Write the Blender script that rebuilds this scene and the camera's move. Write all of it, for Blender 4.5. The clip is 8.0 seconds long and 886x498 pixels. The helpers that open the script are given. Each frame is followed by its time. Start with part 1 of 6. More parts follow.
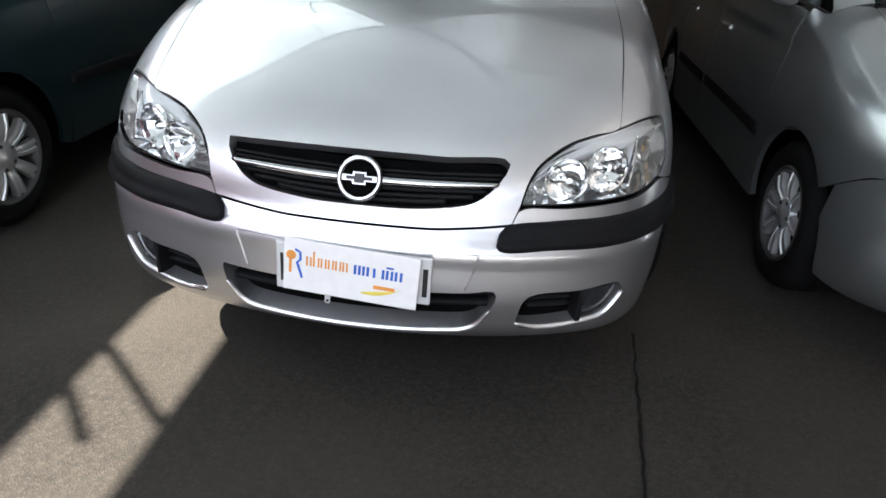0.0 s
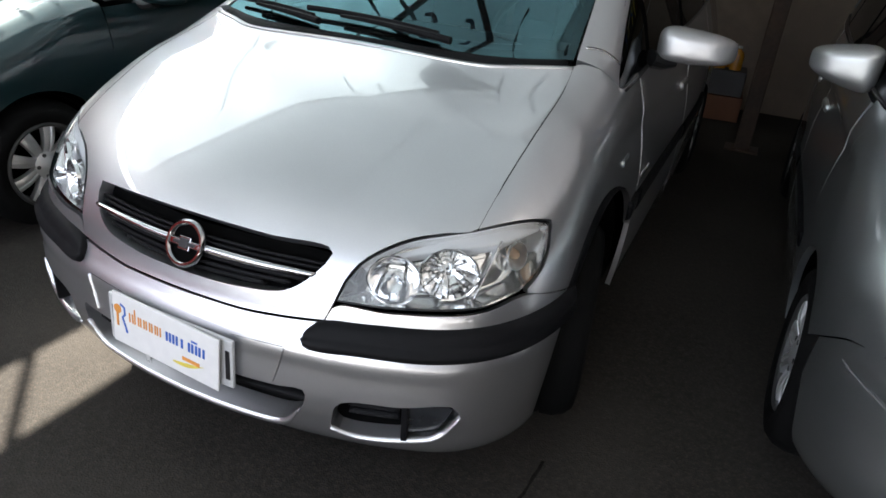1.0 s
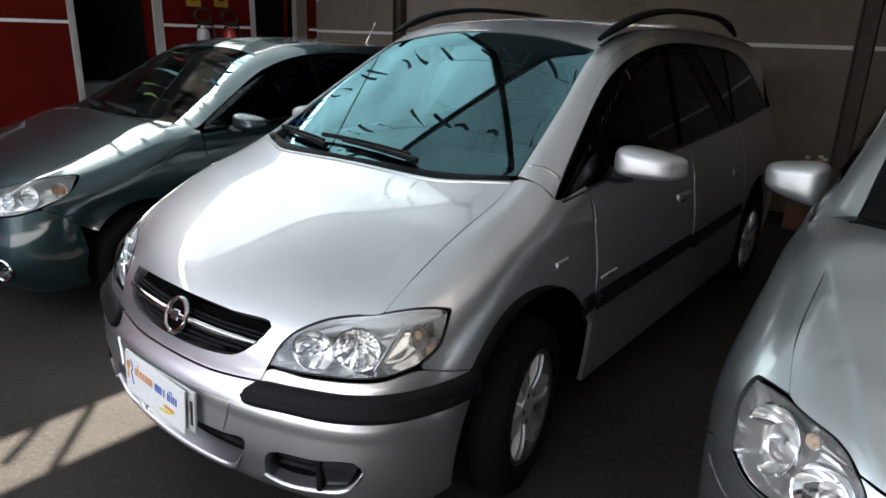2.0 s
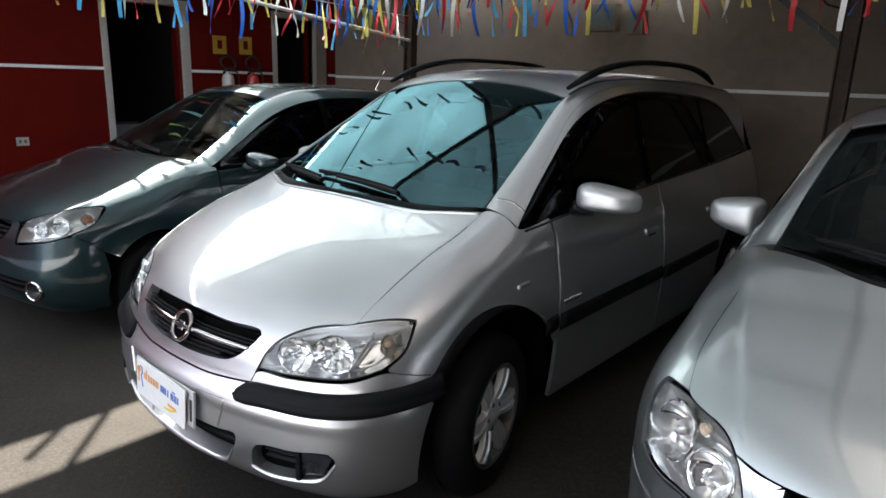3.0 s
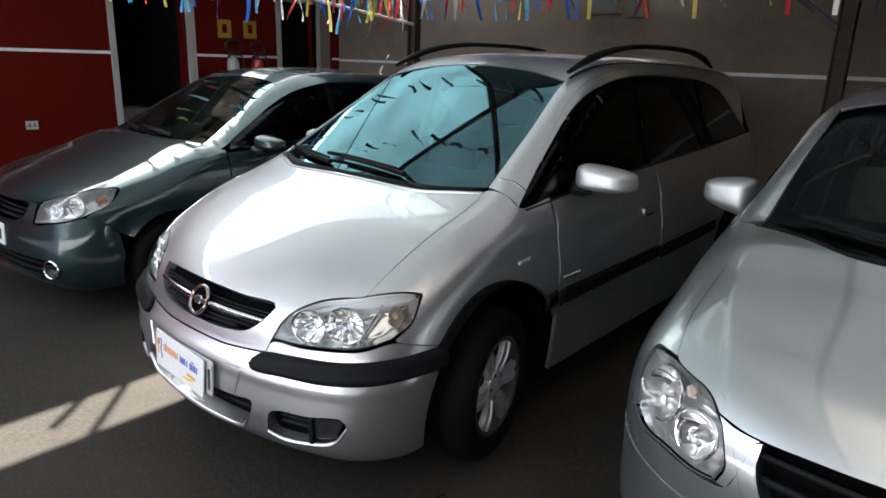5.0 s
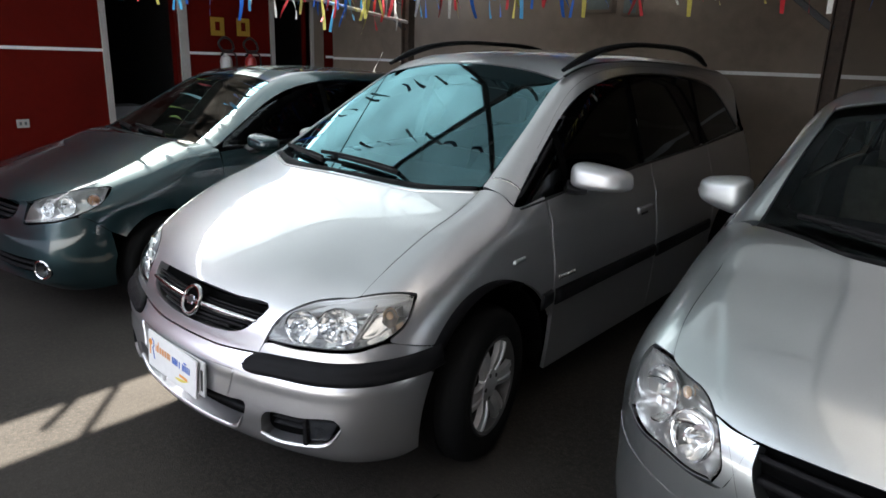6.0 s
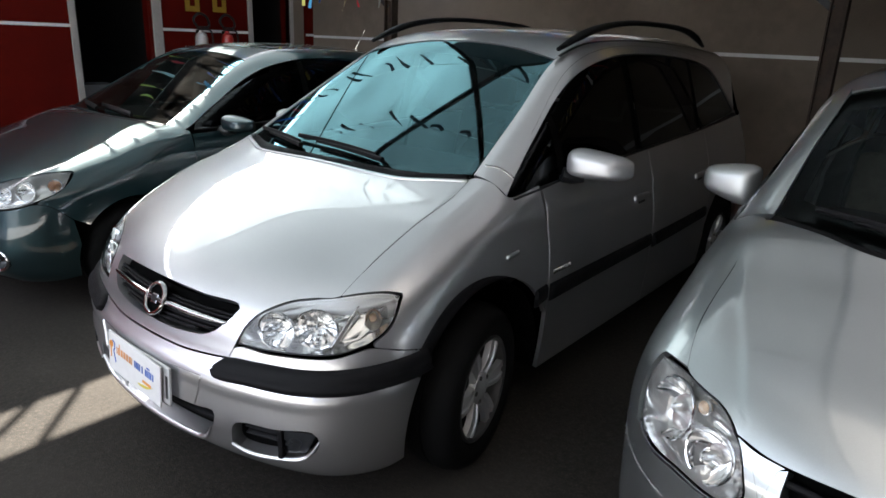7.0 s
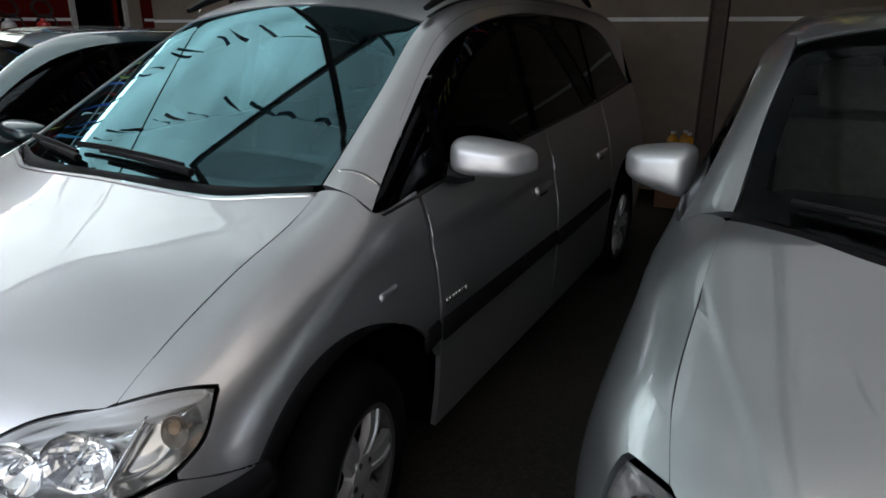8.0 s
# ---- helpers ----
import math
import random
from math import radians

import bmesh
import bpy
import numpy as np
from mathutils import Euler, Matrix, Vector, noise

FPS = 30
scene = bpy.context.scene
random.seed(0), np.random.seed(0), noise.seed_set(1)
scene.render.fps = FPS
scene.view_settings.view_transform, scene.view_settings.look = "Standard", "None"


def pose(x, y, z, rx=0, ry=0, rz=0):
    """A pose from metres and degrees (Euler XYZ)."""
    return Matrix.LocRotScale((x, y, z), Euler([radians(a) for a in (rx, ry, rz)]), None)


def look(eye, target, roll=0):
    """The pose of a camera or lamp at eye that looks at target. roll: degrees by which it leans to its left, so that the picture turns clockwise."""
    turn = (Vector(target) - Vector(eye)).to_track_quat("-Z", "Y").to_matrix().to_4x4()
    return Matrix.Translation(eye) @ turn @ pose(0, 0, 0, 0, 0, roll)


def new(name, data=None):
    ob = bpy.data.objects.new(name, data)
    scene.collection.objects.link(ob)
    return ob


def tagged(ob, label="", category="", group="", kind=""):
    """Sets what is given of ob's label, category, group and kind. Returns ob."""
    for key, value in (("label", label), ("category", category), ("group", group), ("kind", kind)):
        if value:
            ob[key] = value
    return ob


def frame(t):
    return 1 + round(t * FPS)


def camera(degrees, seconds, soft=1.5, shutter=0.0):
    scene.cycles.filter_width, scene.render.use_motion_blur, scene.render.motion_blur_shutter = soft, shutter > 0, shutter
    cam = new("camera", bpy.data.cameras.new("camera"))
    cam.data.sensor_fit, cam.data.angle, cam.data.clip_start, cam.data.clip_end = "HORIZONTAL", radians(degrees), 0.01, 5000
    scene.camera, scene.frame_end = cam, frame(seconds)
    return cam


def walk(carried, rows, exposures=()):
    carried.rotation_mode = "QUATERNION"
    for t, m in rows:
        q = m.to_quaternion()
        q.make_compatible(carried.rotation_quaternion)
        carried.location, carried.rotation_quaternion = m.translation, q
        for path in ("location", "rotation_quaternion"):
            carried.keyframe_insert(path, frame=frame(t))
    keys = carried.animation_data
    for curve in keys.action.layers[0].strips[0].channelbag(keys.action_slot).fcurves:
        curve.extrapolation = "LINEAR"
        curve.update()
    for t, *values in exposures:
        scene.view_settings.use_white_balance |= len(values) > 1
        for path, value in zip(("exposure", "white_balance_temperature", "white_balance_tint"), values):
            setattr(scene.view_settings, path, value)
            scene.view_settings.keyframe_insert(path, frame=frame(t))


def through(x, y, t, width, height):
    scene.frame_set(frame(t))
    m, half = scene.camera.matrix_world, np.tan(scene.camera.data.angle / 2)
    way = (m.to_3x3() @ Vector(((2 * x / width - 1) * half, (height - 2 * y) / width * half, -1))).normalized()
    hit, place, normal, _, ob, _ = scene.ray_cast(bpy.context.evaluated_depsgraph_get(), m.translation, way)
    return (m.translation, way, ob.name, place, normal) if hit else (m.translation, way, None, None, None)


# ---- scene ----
cam = camera(67.9, 8.0, 1.6)
PATH = [
    (0, (0.368, -1.435, 1.287), (0.203, 0.332, 0.364), 3.8),
    (0.5, (0.81, -1.209, 1.334), (0.39, 0.472, 0.336), 3.4),
    (1, (1.153, -0.939, 1.412), (0.422, 0.694, 0.518), 4.7),
    (1.5, (1.52, -0.898, 1.471), (0.499, 0.668, 0.763), 1.7),
    (2, (1.822, -0.882, 1.523), (0.651, 0.617, 0.903), 1.8),
    (2.2, (1.915, -0.899, 1.542), (0.759, 0.621, 0.948), 2.1),
    (3.3, (2.169, -1.018, 1.551), (0.904, 0.451, 1.059), 1.8),
    (3.5, (2.18, -1.026, 1.548), (0.937, 0.457, 1.041), 2.2),
    (4, (2.197, -1.052, 1.55), (0.96, 0.43, 1.025), 1.7),
    (5.5, (2.208, -1.093, 1.556), (0.965, 0.372, 1.001), 2.0),
    (6, (2.197, -1.077, 1.556), (0.968, 0.4, 1.002), 1.9),
    (6.5, (2.165, -1.032, 1.555), (0.955, 0.453, 0.98), 1.8),
    (7, (2.058, -0.936, 1.542), (0.88, 0.563, 0.937), 2.4),
    (7.5, (1.88, -0.756, 1.539), (0.775, 0.797, 0.932), 2.1),
    (8, (1.736, -0.321, 1.470), (0.836, 1.34, 0.827), -0.0),
]
walk(cam, [(t, look(eye, target, roll)) for t, eye, target, roll in PATH], [(0.0, 3.04), (1.0, 2.92), (2.0, 2.92), (3.5, 3.05), (7.0, 3.0), (8.0, 2.64)])

# ---- light ----
SUN_EL, SUN_AZ = radians(41.0), radians(-86.0)     # azimuth from +y, clockwise
world = bpy.data.worlds.new("sky")
scene.world = world
world.use_nodes = True
wt = world.node_tree
sky = wt.nodes.new("ShaderNodeTexSky")
sky.sky_type = "NISHITA"
sky.sun_disc = False
sky.sun_elevation = SUN_EL
sky.sun_rotation = SUN_AZ
sky.dust_density = 1.2
sky.air_density = 0.8
haze = wt.nodes.new("ShaderNodeHueSaturation")
haze.inputs["Saturation"].default_value = 0.4
wt.links.new(sky.outputs[0], haze.inputs["Color"])
wt.links.new(haze.outputs[0], wt.nodes["Background"].inputs[0])
wt.nodes["Background"].inputs[1].default_value = 0.15
sun = new("sun", bpy.data.lights.new("sun", "SUN"))
sun.data.energy = 5.0
sun.data.angle = radians(0.53)
sun.data.color = (1.0, 0.93, 0.82)
sun_from = Vector((math.sin(SUN_AZ) * math.cos(SUN_EL), math.cos(SUN_AZ) * math.cos(SUN_EL), math.sin(SUN_EL)))
sun.matrix_world = look(sun_from * 30, (0, 0, 0))


# ---- materials ----
def nodes_of(name):
    m = bpy.data.materials.new(name)
    m.use_nodes = True
    return m, m.node_tree.nodes, m.node_tree.links, m.node_tree.nodes["Principled BSDF"]


def surface(name, colour, rough=0.5, metal=0.0, vary=0.12, scale=30.0, bump=0.0, bump_scale=200.0, coat=0.0, spec=0.5, dirt=None, dirt_amount=0.0):
    """A plain surface with large and fine variation of tone, roughness and relief."""
    m, n, l, p = nodes_of(name)
    p.inputs["Metallic"].default_value = metal
    p.inputs["Coat Weight"].default_value = coat
    p.inputs["Coat Roughness"].default_value = 0.03
    p.inputs["Specular IOR Level"].default_value = spec
    tc = n.new("ShaderNodeTexCoord")
    big = n.new("ShaderNodeTexNoise")
    big.inputs["Scale"].default_value = scale / 8
    big.inputs["Detail"].default_value = 6
    fine = n.new("ShaderNodeTexNoise")
    fine.inputs["Scale"].default_value = scale
    fine.inputs["Detail"].default_value = 8
    l.new(tc.outputs["Object"], big.inputs["Vector"])
    l.new(tc.outputs["Object"], fine.inputs["Vector"])
    add = n.new("ShaderNodeMath")
    add.operation = "ADD"
    l.new(big.outputs["Fac"], add.inputs[0])
    l.new(fine.outputs["Fac"], add.inputs[1])
    rng = n.new("ShaderNodeMapRange")
    rng.inputs["From Min"].default_value, rng.inputs["From Max"].default_value = 0.6, 1.4
    rng.inputs["To Min"].default_value, rng.inputs["To Max"].default_value = 1 - vary, 1 + vary
    l.new(add.outputs[0], rng.inputs["Value"])
    mul = n.new("ShaderNodeMix")
    mul.data_type, mul.blend_type = "RGBA", "MULTIPLY"
    mul.inputs["Factor"].default_value = 1.0
    mul.inputs["A"].default_value = (*colour, 1)
    l.new(rng.outputs["Result"], mul.inputs["B"])
    col = mul.outputs["Result"]
    if dirt:
        ramp = n.new("ShaderNodeMapRange")
        ramp.inputs["From Min"].default_value, ramp.inputs["From Max"].default_value = 0.45, 0.75
        ramp.inputs["To Max"].default_value = dirt_amount
        l.new(big.outputs["Fac"], ramp.inputs["Value"])
        mix = n.new("ShaderNodeMix")
        mix.data_type = "RGBA"
        l.new(ramp.outputs["Result"], mix.inputs["Factor"])
        l.new(col, mix.inputs["A"])
        mix.inputs["B"].default_value = (*dirt, 1)
        col = mix.outputs["Result"]
    l.new(col, p.inputs["Base Color"])
    rr = n.new("ShaderNodeMapRange")
    rr.inputs["To Min"].default_value, rr.inputs["To Max"].default_value = max(0.02, rough * 0.8), min(1, rough * 1.2)
    l.new(fine.outputs["Fac"], rr.inputs["Value"])
    l.new(rr.outputs["Result"], p.inputs["Roughness"])
    if bump:
        tex = n.new("ShaderNodeTexNoise")
        tex.inputs["Scale"].default_value = bump_scale
        tex.inputs["Detail"].default_value = 4
        l.new(tc.outputs["Object"], tex.inputs["Vector"])
        b = n.new("ShaderNodeBump")
        b.inputs["Strength"].default_value = bump
        b.inputs["Distance"].default_value = 0.01
        l.new(tex.outputs["Fac"], b.inputs["Height"])
        l.new(b.outputs["Normal"], p.inputs["Normal"])
    return m


def paint(name, colour, metal=0.94, rough=0.41, flake=0.05, coat_ior=2.0, haze=0.008):
    """Metallic car paint: scattered flakes under a hard clear coat, with a thin uneven film of dust."""
    m, n, l, p = nodes_of(name)
    tc = n.new("ShaderNodeTexCoord")
    dust = n.new("ShaderNodeTexNoise")
    dust.inputs["Scale"].default_value = 3
    dust.inputs["Detail"].default_value = 5
    l.new(tc.outputs["Object"], dust.inputs["Vector"])
    grain = n.new("ShaderNodeTexNoise")
    grain.inputs["Scale"].default_value = 420
    grain.inputs["Detail"].default_value = 2
    l.new(tc.outputs["Object"], grain.inputs["Vector"])
    both_scales = n.new("ShaderNodeMath")
    both_scales.operation = "ADD"
    l.new(dust.outputs["Fac"], both_scales.inputs[0])
    l.new(grain.outputs["Fac"], both_scales.inputs[1])
    rng = n.new("ShaderNodeMapRange")
    rng.inputs["From Min"].default_value, rng.inputs["From Max"].default_value = 0.6, 1.4
    rng.inputs["To Min"].default_value, rng.inputs["To Max"].default_value = 1 - flake, 1 + flake
    l.new(both_scales.outputs[0], rng.inputs["Value"])
    mul = n.new("ShaderNodeMix")
    mul.data_type, mul.blend_type = "RGBA", "MULTIPLY"
    mul.inputs["Factor"].default_value = 1.0
    mul.inputs["A"].default_value = (*colour, 1)
    l.new(rng.outputs["Result"], mul.inputs["B"])
    l.new(mul.outputs["Result"], p.inputs["Base Color"])
    p.inputs["Metallic"].default_value = metal
    rr = n.new("ShaderNodeMapRange")
    rr.inputs["To Min"].default_value, rr.inputs["To Max"].default_value = rough * 0.92, rough * 1.08
    l.new(dust.outputs["Fac"], rr.inputs["Value"])
    l.new(rr.outputs["Result"], p.inputs["Roughness"])
    p.inputs["Coat Weight"].default_value = 1.0
    p.inputs["Coat IOR"].default_value = coat_ior
    cr = n.new("ShaderNodeMapRange")
    cr.inputs["From Min"].default_value, cr.inputs["From Max"].default_value = 0.35, 0.75
    cr.inputs["To Min"].default_value, cr.inputs["To Max"].default_value = haze, haze + 0.022
    l.new(dust.outputs["Fac"], cr.inputs["Value"])
    l.new(cr.outputs["Result"], p.inputs["Coat Roughness"])
    return m


def glass(name, tint, gloss_tint=(1, 1, 1), dust=0.05, rough=0.0, ior=1.55):
    """A thin pane: tinted see-through, Fresnel gloss, a film of dust."""
    m, n, l, p = nodes_of(name)
    n.remove(p)
    out = n["Material Output"]
    tr = n.new("ShaderNodeBsdfTransparent")
    tr.inputs[0].default_value = (*tint, 1)
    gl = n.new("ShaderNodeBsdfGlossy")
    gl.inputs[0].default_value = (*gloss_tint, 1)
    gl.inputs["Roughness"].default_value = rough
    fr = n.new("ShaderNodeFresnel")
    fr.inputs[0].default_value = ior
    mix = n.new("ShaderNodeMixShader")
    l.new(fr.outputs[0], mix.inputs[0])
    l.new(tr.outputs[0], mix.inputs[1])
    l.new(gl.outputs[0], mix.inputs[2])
    df = n.new("ShaderNodeBsdfDiffuse")
    df.inputs[0].default_value = (0.45, 0.43, 0.40, 1)
    no = n.new("ShaderNodeTexNoise")
    no.inputs["Scale"].default_value = 6
    no.inputs["Detail"].default_value = 9
    tc = n.new("ShaderNodeTexCoord")
    l.new(tc.outputs["Object"], no.inputs["Vector"])
    mr = n.new("ShaderNodeMapRange")
    mr.inputs["From Min"].default_value, mr.inputs["From Max"].default_value = 0.35, 0.8
    mr.inputs["To Max"].default_value = dust
    l.new(no.outputs["Fac"], mr.inputs["Value"])
    mix2 = n.new("ShaderNodeMixShader")
    l.new(mr.outputs["Result"], mix2.inputs[0])
    l.new(mix.outputs[0], mix2.inputs[1])
    l.new(df.outputs[0], mix2.inputs[2])
    l.new(mix2.outputs[0], out.inputs[0])
    return m


def sheet(name, colour, through, clear=0.0):
    """A translucent roof sheet."""
    m, n, l, p = nodes_of(name)
    n.remove(p)
    out = n["Material Output"]
    tc = n.new("ShaderNodeTexCoord")
    no = n.new("ShaderNodeTexNoise")
    no.inputs["Scale"].default_value = 1.4
    no.inputs["Detail"].default_value = 6
    l.new(tc.outputs["Object"], no.inputs["Vector"])
    mr = n.new("ShaderNodeMapRange")
    mr.inputs["To Min"].default_value, mr.inputs["To Max"].default_value = 0.55, 1.45
    l.new(no.outputs["Fac"], mr.inputs["Value"])
    mul = n.new("ShaderNodeMix")
    mul.data_type, mul.blend_type = "RGBA", "MULTIPLY"
    mul.inputs["Factor"].default_value = 1.0
    mul.inputs["A"].default_value = (*[c * through for c in colour], 1)
    l.new(mr.outputs["Result"], mul.inputs["B"])
    a = n.new("ShaderNodeBsdfTranslucent")
    l.new(mul.outputs["Result"], a.inputs[0])
    b = n.new("ShaderNodeBsdfDiffuse")
    b.inputs[0].default_value = (*[c * 0.12 for c in colour], 1)
    add = n.new("ShaderNodeAddShader")
    l.new(a.outputs[0], add.inputs[0])
    l.new(b.outputs[0], add.inputs[1])
    l.new(add.outputs[0], out.inputs[0])
    return m


def asphalt():
    """Worn asphalt: pale and dark aggregate in a dark binder, dust in wide patches."""
    m, n, l, p = nodes_of("asphalt")
    tc = n.new("ShaderNodeTexCoord")
    vo = n.new("ShaderNodeTexVoronoi")
    vo.inputs["Scale"].default_value = 170
    l.new(tc.outputs["Object"], vo.inputs["Vector"])
    fine = n.new("ShaderNodeTexNoise")
    fine.inputs["Scale"].default_value = 45
    fine.inputs["Detail"].default_value = 10
    l.new(tc.outputs["Object"], fine.inputs["Vector"])
    wide = n.new("ShaderNodeTexNoise")
    wide.inputs["Scale"].default_value = 1.1
    wide.inputs["Detail"].default_value = 6
    l.new(tc.outputs["Object"], wide.inputs["Vector"])
    hue = n.new("ShaderNodeSeparateColor")
    l.new(vo.outputs["Color"], hue.inputs[0])
    stones = n.new("ShaderNodeMapRange")
    stones.inputs["From Min"].default_value, stones.inputs["From Max"].default_value = 0.55, 1.0
    l.new(hue.outputs[0], stones.inputs["Value"])
    a = n.new("ShaderNodeMix")
    a.data_type = "RGBA"
    a.inputs["A"].default_value = (0.027, 0.0245, 0.022, 1)
    a.inputs["B"].default_value = (0.046, 0.039, 0.032, 1)
    l.new(stones.outputs["Result"], a.inputs["Factor"])
    r = n.new("ShaderNodeMapRange")
    r.inputs["From Min"].default_value, r.inputs["From Max"].default_value = 0.3, 0.7
    r.inputs["To Min"].default_value, r.inputs["To Max"].default_value = 0.75, 1.2
    l.new(fine.outputs["Fac"], r.inputs["Value"])
    b = n.new("ShaderNodeMix")
    b.data_type, b.blend_type = "RGBA", "MULTIPLY"
    b.inputs["Factor"].default_value = 1.0
    l.new(a.outputs["Result"], b.inputs["A"])
    l.new(r.outputs["Result"], b.inputs["B"])
    w = n.new("ShaderNodeMapRange")
    w.inputs["From Min"].default_value, w.inputs["From Max"].default_value = 0.35, 0.7
    w.inputs["To Max"].default_value = 0.55
    l.new(wide.outputs["Fac"], w.inputs["Value"])
    d = n.new("ShaderNodeMix")
    d.data_type = "RGBA"
    l.new(w.outputs["Result"], d.inputs["Factor"])
    l.new(b.outputs["Result"], d.inputs["A"])
    d.inputs["B"].default_value = (0.056, 0.050, 0.043, 1)
    l.new(d.outputs["Result"], p.inputs["Base Color"])
    p.inputs["Roughness"].default_value = 0.88
    p.inputs["Specular IOR Level"].default_value = 0.12
    h = n.new("ShaderNodeMath")
    h.operation = "ADD"
    l.new(vo.outputs["Distance"], h.inputs[0])
    l.new(fine.outputs["Fac"], h.inputs[1])
    bu = n.new("ShaderNodeBump")
    bu.inputs["Strength"].default_value = 0.3
    bu.inputs["Distance"].default_value = 0.005
    l.new(h.outputs[0], bu.inputs["Height"])
    l.new(bu.outputs["Normal"], p.inputs["Normal"])
    return m


SILVER = paint("silver_paint", (0.68, 0.68, 0.695), rough=0.36, coat_ior=1.9)
SILVER2_CAP = paint("pale_silver_cap_paint", (0.58, 0.60, 0.60), rough=0.50, coat_ior=1.4, haze=0.08)
SILVER_CAP = paint("silver_cap_paint", (0.66, 0.655, 0.66), rough=0.52, coat_ior=1.4, haze=0.08)
SILVER2 = paint("pale_silver_paint", (0.53, 0.57, 0.58), rough=0.32)
GREEN = paint("grey_green_paint", (0.014, 0.038, 0.044), metal=0.75, rough=0.36, coat_ior=1.65, haze=0.05)
BLACK = surface("black_plastic", (0.007, 0.007, 0.008), 0.55, spec=0.12, vary=0.25, bump=0.15, bump_scale=900)
TRIM = surface("dark_trim", (0.010, 0.010, 0.011), 0.35, vary=0.2)
# Near-black: paints shade inside hollows; also black bands and posts by the glass.
HOLLOW = surface("hollow_shade_and_trim_black", (0.003, 0.003, 0.003), 0.9, spec=0.02, vary=0.2)
CHROME = surface("chrome", (0.58, 0.58, 0.59), 0.09, 1.0, vary=0.04)
REFLECTOR = surface("lamp_reflector", (0.97, 0.97, 0.97), 0.06, 0.95, vary=0.03)
LAMP_SHELL = surface("bright_lamp_shell", (0.95, 0.95, 0.94), 0.12, 0.85, vary=0.03)
LAMP_CASE = surface("lamp_case", (0.62, 0.61, 0.59), 0.18, 0.7, vary=0.06)
GASKET = surface("grey_gasket", (0.10, 0.10, 0.105), 0.4, vary=0.15)
CONCRETE = surface("pale_concrete", (0.43, 0.44, 0.46), 0.85, spec=0.1, vary=0.12, scale=4, bump=0.2, bump_scale=60)
LAMP_WHITE = surface("white_lamp_brow", (0.90, 0.90, 0.90), 0.25, 0.1, vary=0.04)
BULB = surface("bulb_amber_tint", (0.60, 0.42, 0.28), 0.15, coat=0.6)
FOG_GLASS = surface("dark_fog_glass", (0.025, 0.027, 0.03), 0.12, vary=0.3, coat=0.4)
AMBER = surface("amber_plastic", (0.45, 0.17, 0.06), 0.2, coat=0.6)
RUBBER = surface("tyre_rubber", (0.006, 0.006, 0.006), 0.8, spec=0.08, vary=0.25, bump=0.2, bump_scale=300)
ALLOY = surface("alloy", (0.74, 0.74, 0.75), 0.38, 0.8, vary=0.10, dirt=(0.12, 0.10, 0.08), dirt_amount=0.3)
# Darkened copy of the alloy; shade inside the rim is put into its colour.
ALLOY_SHADED = surface("alloy_shade", (0.07, 0.07, 0.07), 0.55, 0.4, vary=0.2)
SEAT = surface("seat_cloth", (0.035, 0.036, 0.040), 0.9, vary=0.25, bump=0.4, bump_scale=600)
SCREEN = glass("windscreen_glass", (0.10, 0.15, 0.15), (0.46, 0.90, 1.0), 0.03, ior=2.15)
TINTED = glass("tinted_glass", (0.012, 0.014, 0.014), (0.9, 0.95, 1.0), 0.003, ior=1.27)
LENS = glass("lamp_lens", (0.97, 0.98, 0.98), (1, 1, 1), 0.004, ior=1.45)
SCREEN_CLEAR = glass("clear_windscreen_glass", (0.44, 0.47, 0.45), (0.8, 0.95, 1.0), 0.006, ior=1.20)
SEAT_PALE = surface("pale_seat_cloth", (0.36, 0.345, 0.29), 0.9, vary=0.2, bump=0.4, bump_scale=600)
ASPHALT = asphalt()
REDWALL = surface("red_wall_paint", (0.100, 0.0045, 0.0022), 0.65, spec=0.08, vary=0.12, scale=12, bump=0.15, bump_scale=120, dirt=(0.062, 0.004, 0.0025), dirt_amount=0.6)
GREYWALL = surface("grey_render", (0.235, 0.188, 0.148), 0.85, spec=0.1, vary=0.16, scale=9, bump=0.3, bump_scale=80, dirt=(0.14, 0.12, 0.10), dirt_amount=0.7)
WHITE = surface("white_paint", (0.75, 0.74, 0.72), 0.55, vary=0.1, bump=0.1)
FRAME = surface("dull_white_paint", (0.40, 0.37, 0.34), 0.6, vary=0.15, bump=0.1, dirt=(0.22, 0.19, 0.16), dirt_amount=0.5)
METER = surface("grey_green_enamel", (0.15, 0.18, 0.17), 0.4, vary=0.15)
STEEL = surface("brown_steel", (0.060, 0.044, 0.035), 0.6, 0.1, spec=0.2, vary=0.35, bump=0.2, dirt=(0.09, 0.045, 0.025), dirt_amount=0.6)
STEEL_DARK = surface("dark_steel", (0.020, 0.020, 0.021), 0.5, 0.3, vary=0.3)
# Unseen roof sheets: each passes a set share of light to shape reflections.
SHEET_CLEAR = sheet("roof_sheet_clear", (0.94, 0.98, 1.0), 0.75)
SHEET_LEFT = sheet("roof_sheet_bright", (0.90, 0.97, 1.0), 0.43)
SHEET_MID = sheet("roof_sheet_grey", (0.89, 0.97, 1.0), 0.44)
SHEET_SET_DIM = sheet("roof_sheet_set_dim", (0.89, 0.96, 1.0), 0.27)
SHEET_FRONT = sheet("roof_sheet_set_darker", (0.88, 0.96, 1.0), 0.21)
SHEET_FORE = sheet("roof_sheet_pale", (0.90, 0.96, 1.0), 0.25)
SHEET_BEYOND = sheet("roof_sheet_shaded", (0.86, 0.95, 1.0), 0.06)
SHEET_STRIP = sheet("roof_sheet_set_low", (0.92, 0.96, 1.0), 0.19)
